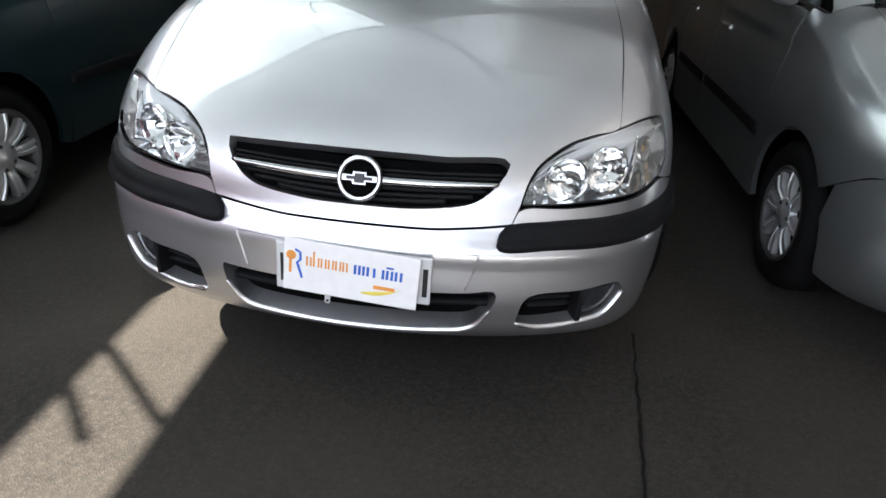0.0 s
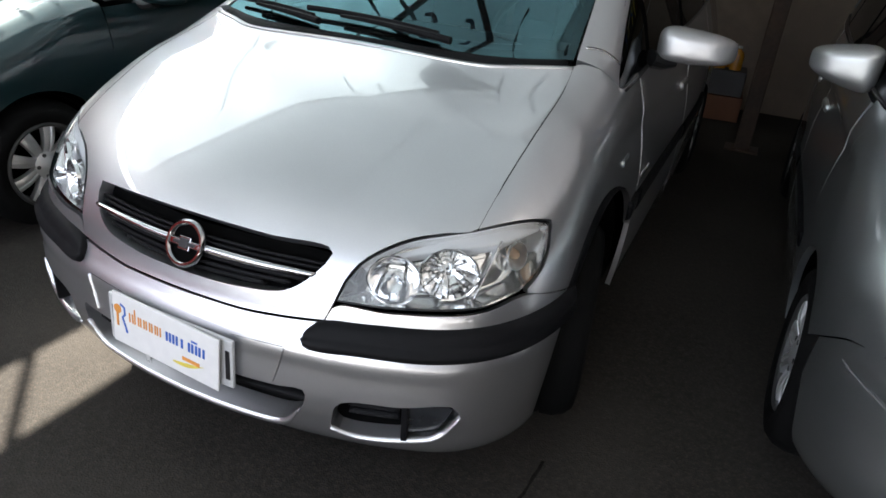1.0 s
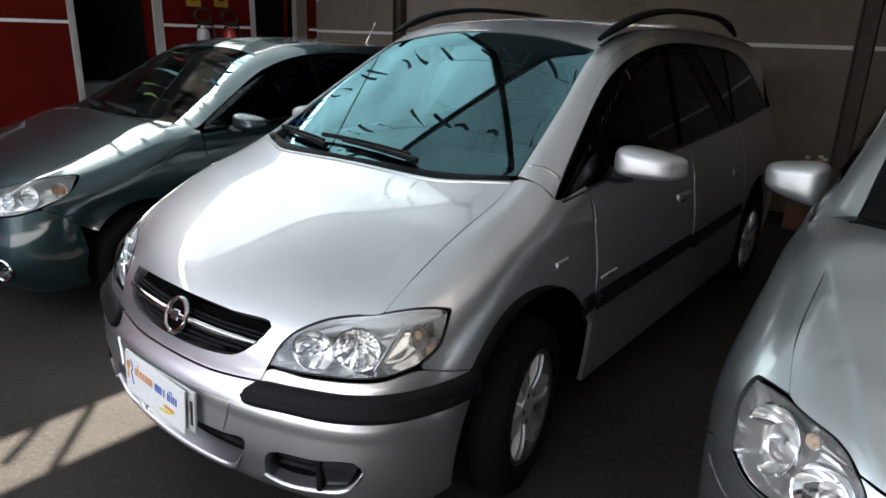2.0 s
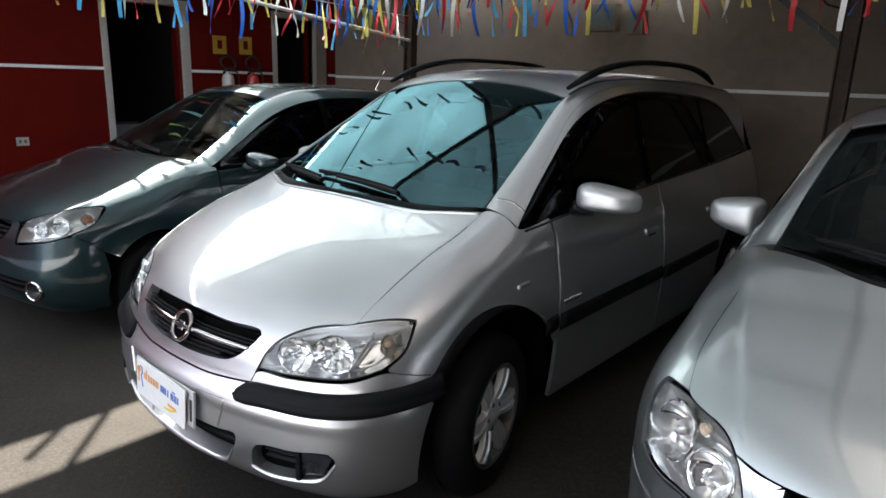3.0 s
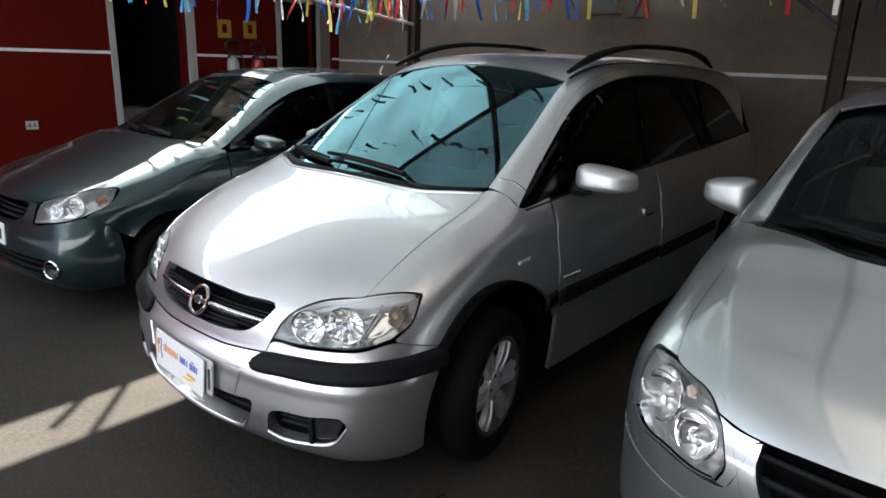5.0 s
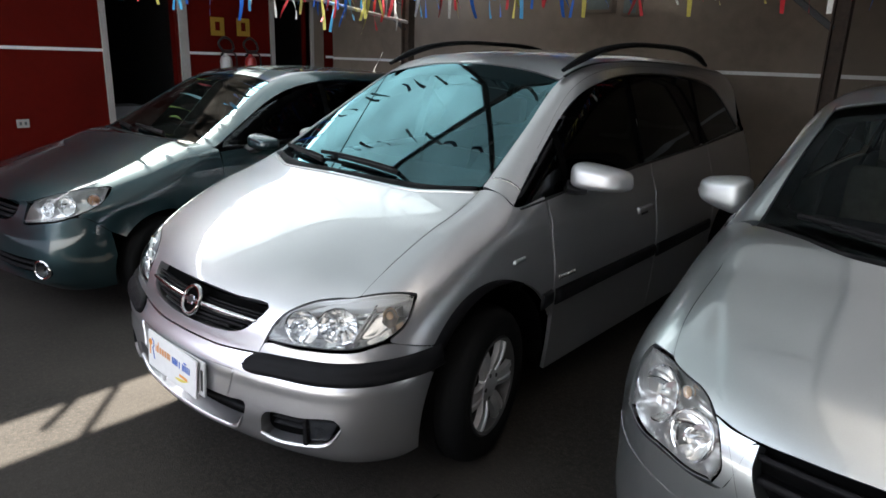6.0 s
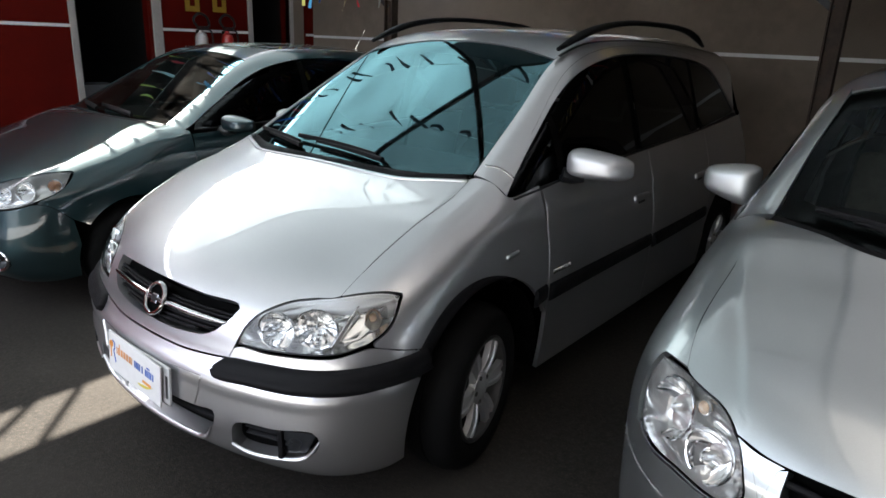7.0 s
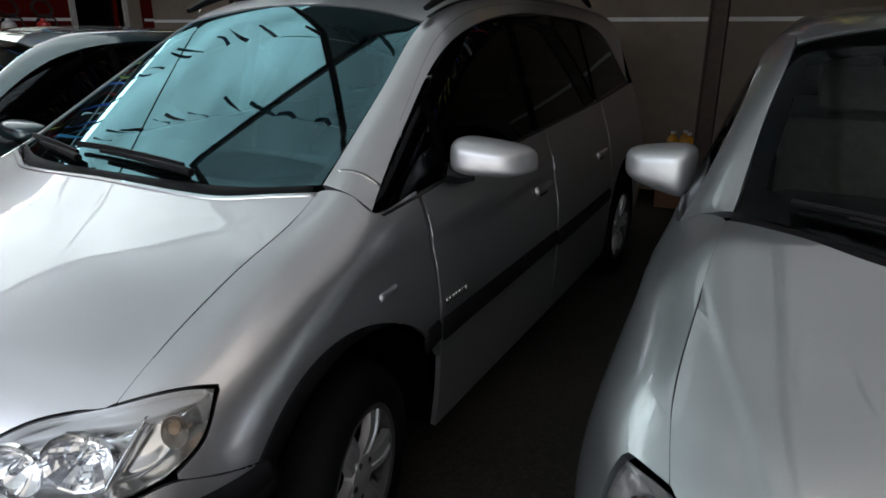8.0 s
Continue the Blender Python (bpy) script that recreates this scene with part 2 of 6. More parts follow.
SHEET_CORNER = sheet("roof_sheet_set_bright", (1.0, 0.98, 0.97), 0.29)
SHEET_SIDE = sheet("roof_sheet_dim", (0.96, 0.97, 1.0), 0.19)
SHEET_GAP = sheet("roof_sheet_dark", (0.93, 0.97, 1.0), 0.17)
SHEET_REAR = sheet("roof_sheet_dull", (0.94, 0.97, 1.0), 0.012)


# ---- mesh helpers ----
def mesh_part(name, verts, faces, mat, parent=None, label="", smooth=True, normals=None):
    me = bpy.data.meshes.new(name)
    me.from_pydata([tuple(map(float, v)) for v in verts], [], [tuple(map(int, f)) for f in faces])
    me.materials.append(mat)
    if smooth:
        me.polygons.foreach_set("use_smooth", [True] * len(me.polygons))
    me.update()
    if normals is not None:
        me.normals_split_custom_set_from_vertices([tuple(map(float, v)) for v in normals])
    ob = new(name, me)
    if parent:
        ob.parent = parent
    if label:
        tagged(ob, label)
    return ob


def part(name, bm, mat, parent=None, label="", smooth=False):
    me = bpy.data.meshes.new(name)
    bmesh.ops.recalc_face_normals(bm, faces=bm.faces)
    bm.to_mesh(me)
    bm.free()
    me.materials.append(mat)
    if smooth:
        me.polygons.foreach_set("use_smooth", [True] * len(me.polygons))
        me.set_sharp_from_angle(angle=radians(38))
    ob = new(name, me)
    if parent:
        ob.parent = parent
    if label:
        tagged(ob, label)
    return ob


def box(bm, lo, hi, bevel=0.0, m=None):
    """A box from corner to corner, its edges bevelled, into bm."""
    b = bmesh.new()
    bmesh.ops.create_cube(b, size=1.0)
    c = [(lo[i] + hi[i]) / 2 for i in range(3)]
    s = [abs(hi[i] - lo[i]) for i in range(3)]
    bmesh.ops.transform(b, matrix=Matrix.Translation(c) @ Matrix.Diagonal((*s, 1)), verts=b.verts)
    if bevel:
        bmesh.ops.bevel(b, geom=b.edges[:], offset=min(bevel, min(s) * 0.45), segments=2, affect="EDGES", profile=0.6)
    if m:
        bmesh.ops.transform(b, matrix=m, verts=b.verts)
    join(bm, b)


def join(bm, b):
    at = {}
    for v in b.verts:
        at[v.index if v.index >= 0 else id(v)] = None
    b.verts.index_update()
    vs = [bm.verts.new(v.co) for v in b.verts]
    for f in b.faces:
        bm.faces.new([vs[v.index] for v in f.verts])
    b.free()


def lathe(bm, profile, steps=48, axis="X", centre=(0, 0, 0), closed=False, sweep=math.tau):
    """Turn a profile of (radius, along) round an axis."""
    rings = []
    full = abs(sweep - math.tau) < 1e-6
    n = steps if full else steps + 1
    for i in range(n):
        a = sweep * i / steps
        ring = []
        for r, h in profile:
            if axis == "X":
                co = (h, r * math.cos(a), r * math.sin(a))
            elif axis == "Y":
                co = (r * math.cos(a), h, r * math.sin(a))
            else:
                co = (r * math.cos(a), r * math.sin(a), h)
            ring.append(bm.verts.new(Vector(co) + Vector(centre)))
        rings.append(ring)
    m = len(profile)
    for i in range(steps):
        a, b = rings[i], rings[(i + 1) % n]
        for j in range(m if closed else m - 1):
            k = (j + 1) % m
            bm.faces.new((a[j], a[k], b[k], b[j]))


def tube(bm, pts, radius, sides=10, squash=1.0, caps=True):
    """A round bar along points; radius may be a list."""
    pts = [Vector(p) for p in pts]
    rad = radius if isinstance(radius, (list, tuple)) else [radius] * len(pts)
    rings = []
    for i, p in enumerate(pts):
        d = (pts[min(i + 1, len(pts) - 1)] - pts[max(i - 1, 0)]).normalized()
        up = Vector((0, 0, 1)) if abs(d.z) < 0.95 else Vector((1, 0, 0))
        s = d.cross(up).normalized()
        u = s.cross(d)
        rings.append([bm.verts.new(p + (s * math.cos(math.tau * k / sides) + u * squash * math.sin(math.tau * k / sides)) * rad[i]) for k in range(sides)])
    for a, b in zip(rings, rings[1:]):
        for k in range(sides):
            bm.faces.new((a[k], a[(k + 1) % sides], b[(k + 1) % sides], b[k]))
    if caps:
        bm.faces.new(rings[0])
        bm.faces.new(rings[-1])


def smooth_line(pts, n):
    """n points evenly along a smooth curve through pts."""
    p = np.array(pts, float)
    if len(p) == 2:
        return p[0] + (p[1] - p[0]) * np.linspace(0, 1, n)[:, None]
    d = np.concatenate(([0], np.cumsum(np.linalg.norm(np.diff(p, axis=0), axis=1) ** 0.5)))
    q = np.linspace(0, d[-1], 300)
    c = np.stack([table(d, p[:, k])(q) for k in range(p.shape[1])], 1)
    s = np.concatenate(([0], np.cumsum(np.linalg.norm(np.diff(c, axis=0), axis=1))))
    w = np.linspace(0, s[-1], n)
    return np.stack([np.interp(w, s, c[:, k]) for k in range(p.shape[1])], 1)


def table(xs, ys):
    """A smooth function through points, straight beyond its ends."""
    xs, ys = np.array(xs, float), np.array(ys, float)
    d = np.diff(ys) / np.diff(xs)
    t = np.empty_like(ys)
    t[0], t[-1] = d[0], d[-1]
    for i in range(1, len(xs) - 1):
        h0, h1 = xs[i] - xs[i - 1], xs[i + 1] - xs[i]
        t[i] = (d[i - 1] * h1 + d[i] * h0) / (h0 + h1)

    def f(q):
        q = np.asarray(q, float)
        i = np.clip(np.searchsorted(xs, q) - 1, 0, len(xs) - 2)
        h = xs[i + 1] - xs[i]
        u = np.clip((q - xs[i]) / h, 0, 1)
        v = ((2 * u ** 3 - 3 * u ** 2 + 1) * ys[i] + (u ** 3 - 2 * u ** 2 + u) * h * t[i] + (3 * u ** 2 - 2 * u ** 3) * ys[i + 1] + (u ** 3 - u ** 2) * h * t[i + 1])
        return v + np.where(q < xs[0], (q - xs[0]) * t[0], 0) + np.where(q > xs[-1], (q - xs[-1]) * t[-1], 0)
    return f


def smax(a, b, k):
    h = np.maximum(k - np.abs(a - b), 0) / k
    return np.maximum(a, b) + h * h * k * 0.25


def smin(a, b, k):
    return -smax(-a, -b, k)


# ---- car bodies ----
class Shape:
    """The outer skin of a car as a smooth solid: nose at y = 0, x to its left side, z up from the ground."""

    def __init__(self, **k):
        self.k = k
        self.nose, self.top, self.crown = table(*k["nose"]), table(*k["top"]), table(*k["crown"])
        self.roof, self.half, self.gbase = table(*k["roof"]), table(*k["half"]), table(*k["gbase"])
        self.round = table(*k["round"])

    def f(self, p):
        k = self.k
        x = np.sqrt(p[:, 0] ** 2 + 1e-6)
        y, z = p[:, 1], p[:, 2]
        front = self.nose(z) + k["bow2"] * x ** 2 + k["bow6"] * x ** 6 - y
        side = x - (self.half(y) - k["tumble"] * np.maximum(z - 0.62, 0) ** 2 - 0.25 * np.maximum(0.55 - z, 0) ** 2)
        top = (z - (self.top(y) - self.crown(y) * x ** 2)) * 0.95
        low = smax(front, top, k["edge"])
        low = smax(low, side, self.round(y))
        low = smax(low, y - (k["length"] - 0.10 * x ** 2 - 0.12 * np.maximum(z - 0.7, 0)), 0.14)
        low = smax(low, k["floor"] - z, 0.04)
        screen = (z - (k["screen"][1] + (y - k["screen"][0] - k["screen"][3] * x ** 2) * k["screen"][2])) * k["screen_cos"]
        g = smax(screen, z - (self.roof(y) - k["roof_crown"] * x ** 2), k["brow"])
        g = smax(g, x - (self.gbase(y) - k["lean"] * (z - 1.0) - 0.10 * np.maximum(z - 1.0, 0) ** 2), 0.13)
        g = smax(g, 0.88 - z, 0.05)
        g = smax(g, y - (k["back"][0] - k["back"][1] * (z - 1.0)), 0.12)
        return smin(low, g, 0.03)

    def grad(self, p, e=1e-4):
        g = np.empty_like(p)
        for i in range(3):
            d = np.zeros(3)
            d[i] = e
            g[:, i] = (self.f(p + d) - self.f(p - d)) / (2 * e)
        return g

    def snap(self, p, offset=0.0):
        p = p.copy()
        for _ in range(12):
            g = self.grad(p)
            step = ((self.f(p) - offset) / np.maximum((g ** 2).sum(1), 0.2))[:, None] * g
            size = np.linalg.norm(step, axis=1, keepdims=True)
            p -= step * np.minimum(1, 0.06 / np.maximum(size, 1e-9))
        g = self.grad(p, 2e-3)
        return p, g / np.linalg.norm(g, axis=1, keepdims=True)


def coons(bottom, right, top, left, nu, nv):
    """A grid between four edges; bottom and top run with u, left and right with v."""
    b, t = smooth_line(bottom, nu), smooth_line(top, nu)
    l, r = smooth_line(left, nv), smooth_line(right, nv)
    u, v = np.linspace(0, 1, nu)[:, None, None], np.linspace(0, 1, nv)[None, :, None]
    g = (1 - v) * b[:, None] + v * t[:, None] + (1 - u) * l[None] + u * r[None]
    return g - ((1 - u) * (1 - v) * b[0] + u * (1 - v) * b[-1] + (1 - u) * v * t[0] + u * v * t[-1])


def inside(q, poly):
    x, y = q[:, 0], q[:, 1]
    c = np.zeros(len(q), bool)
    for (x0, y0), (x1, y1) in zip(poly, np.roll(poly, -1, 0)):
        hit = (y0 > y) != (y1 > y)
        c ^= hit & (x < (x1 - x0) * (y - y0) / (y1 - y0 + 1e-12) + x0)
    return c


def to_outline(q, poly):
    a, b = poly, np.roll(poly, -1, 0)
    d = b - a
    t = np.clip(((q[:, None] - a) * d).sum(2) / np.maximum((d ** 2).sum(1), 1e-12), 0, 1)
    c = a + t[..., None] * d
    i = ((c - q[:, None]) ** 2).sum(2).argmin(1)
    return c[np.arange(len(q)), i]


def panel(shape, name, mat, parent, edges, nu=32, nv=24, offset=0.0, holes=(), thick=0.018, lip=None, mirror=False, label="", bulge=None, flat=False, gap=0.0020):
    """A body panel between four edges, laid on the shape, with turned-in edges. holes: (axes, outline, depth); lip: the material of the holes' walls."""
    grid = coons(*edges, nu, nv)
    if gap:
        for a, b in (((0, slice(None)), (1, slice(None))), ((-1, slice(None)), (-2, slice(None))), ((slice(None), 0), (slice(None), 1)), ((slice(None), -1), (slice(None), -2))):
            d = grid[b] - grid[a]
            grid[a] += d * np.minimum(0.45, gap / np.maximum(np.linalg.norm(d, axis=-1, keepdims=True), 1e-6))
    p = grid.reshape(-1, 3)
    faces = [(i * nv + j, (i + 1) * nv + j, (i + 1) * nv + j + 1, i * nv + j + 1) for i in range(nu - 1) for j in range(nv - 1)]
    if not flat:
        p, nrm = shape.snap(p, offset)
    walls = []
    for axes, outline, depth in holes:
        poly = smooth_line(np.vstack([outline, outline[:1]]), 120)[:-1] if len(outline) > 3 else np.array(outline)
        q = p[:, axes]
        ins = inside(q, poly)
        faces = [f for f in faces if not all(ins[i] for i in f)]
        used = np.zeros(len(p), bool)
        used[np.array(faces).ravel()] = True
        move = np.where(ins & used)[0]
        if len(move):
            p[move[:, None], axes] = to_outline(q[move], poly)
            free = [a for a in range(3) if a not in axes][0]
            for _ in range(8):
                val = shape.f(p[move]) - offset
                g = shape.grad(p[move])[:, free]
                p[move, free] -= np.clip(val / np.where(np.abs(g) < 0.15, 0.15 * np.sign(g + 1e-9), g), -0.03, 0.03)
            nrm[move] = shape.grad(p[move], 2e-3)
            nrm[move] /= np.linalg.norm(nrm[move], axis=1, keepdims=True)
        walls.append((set(move.tolist()), axes, depth))
    if bulge is not None:
        p = p + nrm * bulge(p)[:, None]
        me_n = None
    count = {}
    for f in faces:
        for a, b in zip(f, f[1:] + f[:1]):
            count[(a, b)] = 1
    rim = [(a, b) for a, b in count if (b, a) not in count]
    verts, normals = p.tolist(), nrm.tolist()
    skirt = []
    for a, b in rim:
        depth, way = thick, None
        for ids, axes, d in walls:
            if a in ids and b in ids:
                depth = d
        va, vb, na, nb = p[a], p[b], nrm[a], nrm[b]
        out = np.cross(vb - va, na)
        out /= np.linalg.norm(out) + 1e-9
        i = len(verts)
        verts += [va, vb, vb - nb * depth, va - na * depth]
        normals += [out] * 4
        skirt.append((i + 1, i, i + 3, i + 2))
    allf = faces + skirt
    verts, normals = np.array(verts), np.array(normals)
    # keep only what is used
    ids = np.unique(np.array([i for f in allf for i in f]))
    where = {int(o): n for n, o in enumerate(ids)}
    verts, normals = verts[ids], normals[ids]
    allf = [tuple(where[i] for i in f) for f in allf]
    # outward winding
    f0 = np.array(allf[: len(faces)])
    fn = np.cross(verts[f0[:, 1]] - verts[f0[:, 0]], verts[f0[:, 3]] - verts[f0[:, 0]])
    if (fn * normals[f0[:, 0]]).sum() < 0:
        allf = [f[::-1] for f in allf]
    made = [mesh_part(name, verts, allf, mat, parent, label, normals=None if bulge is not None else normals)]
    if mirror:
        m = np.array([-1, 1, 1])
        made.append(mesh_part(name, verts * m, [f[::-1] for f in allf], mat, parent, label, normals=None if bulge is not None else normals * m))
    return made


def strip(shape, name, mat, parent, low, high, offsets, n=40, mirror=False, label=""):
    """A moulded strip between two lines on the shape; offsets: its height over the skin from the low line to the high one."""
    m = len(offsets)
    v = np.linspace(0, 1, m) if m < 5 else np.concatenate(([0, 0.06], np.linspace(0.2, 0.8, m - 4), [0.94, 1]))
    a, b = smooth_line(low, n), smooth_line(high, n)
    p = (a[:, None] * (1 - v)[None, :, None] + b[:, None] * v[None, :, None]).reshape(-1, 3)
    p, nrm = shape.snap(p)
    p = p + nrm * np.tile(np.array(offsets), n)[:, None]
    faces = [(i * m + j, (i + 1) * m + j, (i + 1) * m + j + 1, i * m + j + 1) for i in range(n - 1) for j in range(m - 1)]
    faces += [tuple(range(m)), tuple(range((n - 1) * m, n * m))[::-1]]
    f0 = np.array(faces[: (n - 1) * (m - 1)])
    fn = np.cross(p[f0[:, 1]] - p[f0[:, 0]], p[f0[:, 3]] - p[f0[:, 0]])
    if (fn * nrm[f0[:, 0]]).sum() < 0:
        faces = [f[::-1] for f in faces]
    made = [mesh_part(name, p, faces, mat, parent, label)]
    if mirror:
        made.append(mesh_part(name, p * np.array([-1, 1, 1]), [f[::-1] for f in faces], mat, parent, label))
    return made


def lamp_bowl(shape, mat, parent, edges, depth, mirror=True, nu=30, nv=20, name="housing"):
    """The dished inside of a lamp behind its lens."""
    grid = coons(*edges, nu, nv).reshape(-1, 3)
    p, nrm = shape.snap(grid, -0.005)
    u, v = np.meshgrid(np.linspace(0, 1, nu), np.linspace(0, 1, nv), indexing="ij")
    d = np.minimum(np.minimum(u, 1 - u) / 0.12, np.minimum(v, 1 - v) / 0.2).clip(0, 1).ravel()
    d = np.sin(d * math.pi / 2)
    p = p - nrm * (depth * d)[:, None]
    faces = [(i * nv + j, (i + 1) * nv + j, (i + 1) * nv + j + 1, i * nv + j + 1) for i in range(nu - 1) for j in range(nv - 1)]
    f0 = np.array(faces)
    fn = np.cross(p[f0[:, 1]] - p[f0[:, 0]], p[f0[:, 3]] - p[f0[:, 0]])
    if (fn * nrm[f0[:, 0]]).sum() < 0:
        faces = [f[::-1] for f in faces]
    out = [mesh_part(name, p, faces, mat, parent)]
    if mirror:
        out.append(mesh_part(name, p * np.array([-1, 1, 1]), [f[::-1] for f in faces], mat, parent))
    return out


def dish(parent, at, r, depth, turn, tilt, mat, bulb=None, wide=1.0, facets=0, name="reflector"):
    """A lamp's reflector bowl that opens to the front, with a rim and a bulb."""
    bm = bmesh.new()
    prof = [(r * 1.06, 0.004), (r * 1.06, -0.006), (r, -0.004)] + [(r * math.sqrt(q), depth * (1 - q)) for q in (0.85, 0.6, 0.4, 0.22, 0.1, 0.03)] + [(0.001, depth)]
    lathe(bm, prof, facets or 36, "Y")
    ob = part(name, bm, mat, parent, smooth=not facets)
    ob.matrix_basis = pose(*at, tilt, 0, turn) @ Matrix.Diagonal((wide, 1, 1, 1))
    if bulb:
        bm = bmesh.new()
        lathe(bm, [(0.0005, -0.002), (0.008, 0.0), (0.012, 0.006), (0.012, depth)], 16, "Y")
        part("bulb", bm, bulb, parent, smooth=True).matrix_basis = pose(*at, tilt, 0, turn)
    return ob


def both(half):
    """A full-width edge from its left half, which starts on the middle."""
    h = np.array(half, float)
    m = h[::-1] * np.array([-1, 1, 1])
    return np.vstack([m[:-1] if abs(h[0][0]) < 1e-6 else m, h])


def arch(y, z, r, n=40):
    a = np.linspace(0, math.tau, n, endpoint=False)
    return np.stack([y + r * np.cos(a), z + r * np.sin(a)], 1)


def wheel(parent, x, y, r, width, rim_r, spokes, side, steer=0.0, twin=False, broad=0.040, name="wheel"):
    """Tyre, rim and spokes; side is +1 for a wheel that faces +x."""
    hub = new(name)
    hub.parent = parent
    hub.matrix_basis = pose(x, y, r, 0, 0, steer) @ Matrix.Diagonal((side, 1, 1, 1))
    w = width
    bm = bmesh.new()
    lathe(bm, [(rim_r, -w * 0.98), (rim_r + 0.015, -w), (r - 0.035, -w * 1.0), (r - 0.012, -w * 0.92), (r, -w * 0.74), (r, -w * 0.52), (r - 0.007, -w * 0.51), (r - 0.007, -w * 0.47), (r, -w * 0.46),
               (r, -w * 0.28), (r - 0.012, -w * 0.10), (r - 0.035, 0.004), (rim_r + 0.045, 0.012), (rim_r + 0.012, 0.004), (rim_r, -0.010)], 64)
    part("tyre", bm, RUBBER, hub, smooth=True)
    bm = bmesh.new()
    lathe(bm, [(rim_r + 0.004, -0.004), (rim_r - 0.004, 0.002), (rim_r - 0.014, -0.004), (rim_r - 0.022, -0.03), (rim_r - 0.03, -w * 0.9)], 64)
    part("rim", bm, ALLOY_SHADED, hub, smooth=True)
    # Black disc painted for the shade behind the spokes.
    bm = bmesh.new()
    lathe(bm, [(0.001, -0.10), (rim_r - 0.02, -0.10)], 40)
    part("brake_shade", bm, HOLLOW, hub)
    ang = [math.tau * i / spokes for i in range(spokes)]
    for a in ang:
        offs = (-0.17, 0.17) if twin else (0.0,)
        for o in offs:
            bm = bmesh.new()
            n = 7
            rows = []
            for i in range(n):
                u = i / (n - 1)
                rr = 0.045 + u * (rim_r - 0.045 - 0.008)
                half = min(broad, 0.29 / spokes) * (0.80 + 0.40 * u)
                aa = a + o * (0.35 + 0.65 * u)
                h = -0.020 + 0.012 * math.sin(u * math.pi) + 0.012 * u
                c, s = math.cos(aa), math.sin(aa)
                row = []
                for q, dh in ((-1, -0.026), (-0.9, -0.003), (-0.35, 0.0), (-0.24, -0.006), (0.24, -0.006), (0.35, 0.0), (0.9, -0.003), (1, -0.026)):
                    row.append(bm.verts.new((h + dh, rr * c - q * half * s, rr * s + q * half * c)))
                rows.append(row)
            for r0, r1 in zip(rows, rows[1:]):
                for i in range(7):
                    bm.faces.new((r0[i], r0[i + 1], r1[i + 1], r1[i]))
            part("spoke", bm, ALLOY, hub)
    bm = bmesh.new()
    lathe(bm, [(0.0005, -0.002), (0.026, -0.003), (0.032, -0.008), (0.062, -0.014), (0.068, -0.04)], 32)
    part("hub_cap", bm, ALLOY, hub, smooth=True)
    for i in range(5):
        a = math.tau * (i + 0.5) / 5
        bm = bmesh.new()
        lathe(bm, [(0.0005, -0.008), (0.009, -0.009), (0.009, -0.03)], 8, centre=(0, 0.05 * math.cos(a), 0.05 * math.sin(a)))
        part("wheel_bolt", bm, ALLOY_SHADED, hub)
    return hub

# Ribbon colours darkened to stand for their shaded side against the bright roof.
BACKLIT_RIBBONS = [surface("backlit_ribbon_%d" % i, c, 0.5, vary=0.2) for i, c in enumerate(((0.012, 0.022, 0.06), (0.05, 0.010, 0.012), (0.012, 0.014, 0.018), (0.010, 0.03, 0.03)))]
RIBBONS = [surface("ribbon_" + n, c, 0.45, vary=0.15, scale=60) for n, c in (("blue", (0.02, 0.13, 0.55)), ("red", (0.55, 0.03, 0.04)), ("yellow", (0.65, 0.55, 0.12)), ("white", (0.75, 0.74, 0.70)), ("sky", (0.05, 0.30, 0.55)))]
SIGN_WHITE = surface("sign_board", (0.80, 0.79, 0.78), 0.45, vary=0.06, bump=0.1, bump_scale=40)
ORANGE = surface("orange_ink", (0.75, 0.30, 0.06), 0.5)
BLUE = surface("blue_ink", (0.03, 0.12, 0.50), 0.5)
YELLOW = surface("yellow_ink", (0.75, 0.62, 0.10), 0.5)
PLATE = surface("plate_frame", (0.60, 0.60, 0.60), 0.35, 0.2, vary=0.1)
SIGN_YELLOW = surface("yellow_board", (0.34, 0.20, 0.015), 0.5)
RED = surface("red_cylinder", (0.45, 0.02, 0.015), 0.3, coat=0.5)
OIL = surface("amber_oil_bottle", (0.55, 0.25, 0.02), 0.25, coat=0.4)
CARD = surface("grey_card", (0.09, 0.09, 0.095), 0.8)
BROWN = surface("brown_card", (0.20, 0.09, 0.05), 0.8)


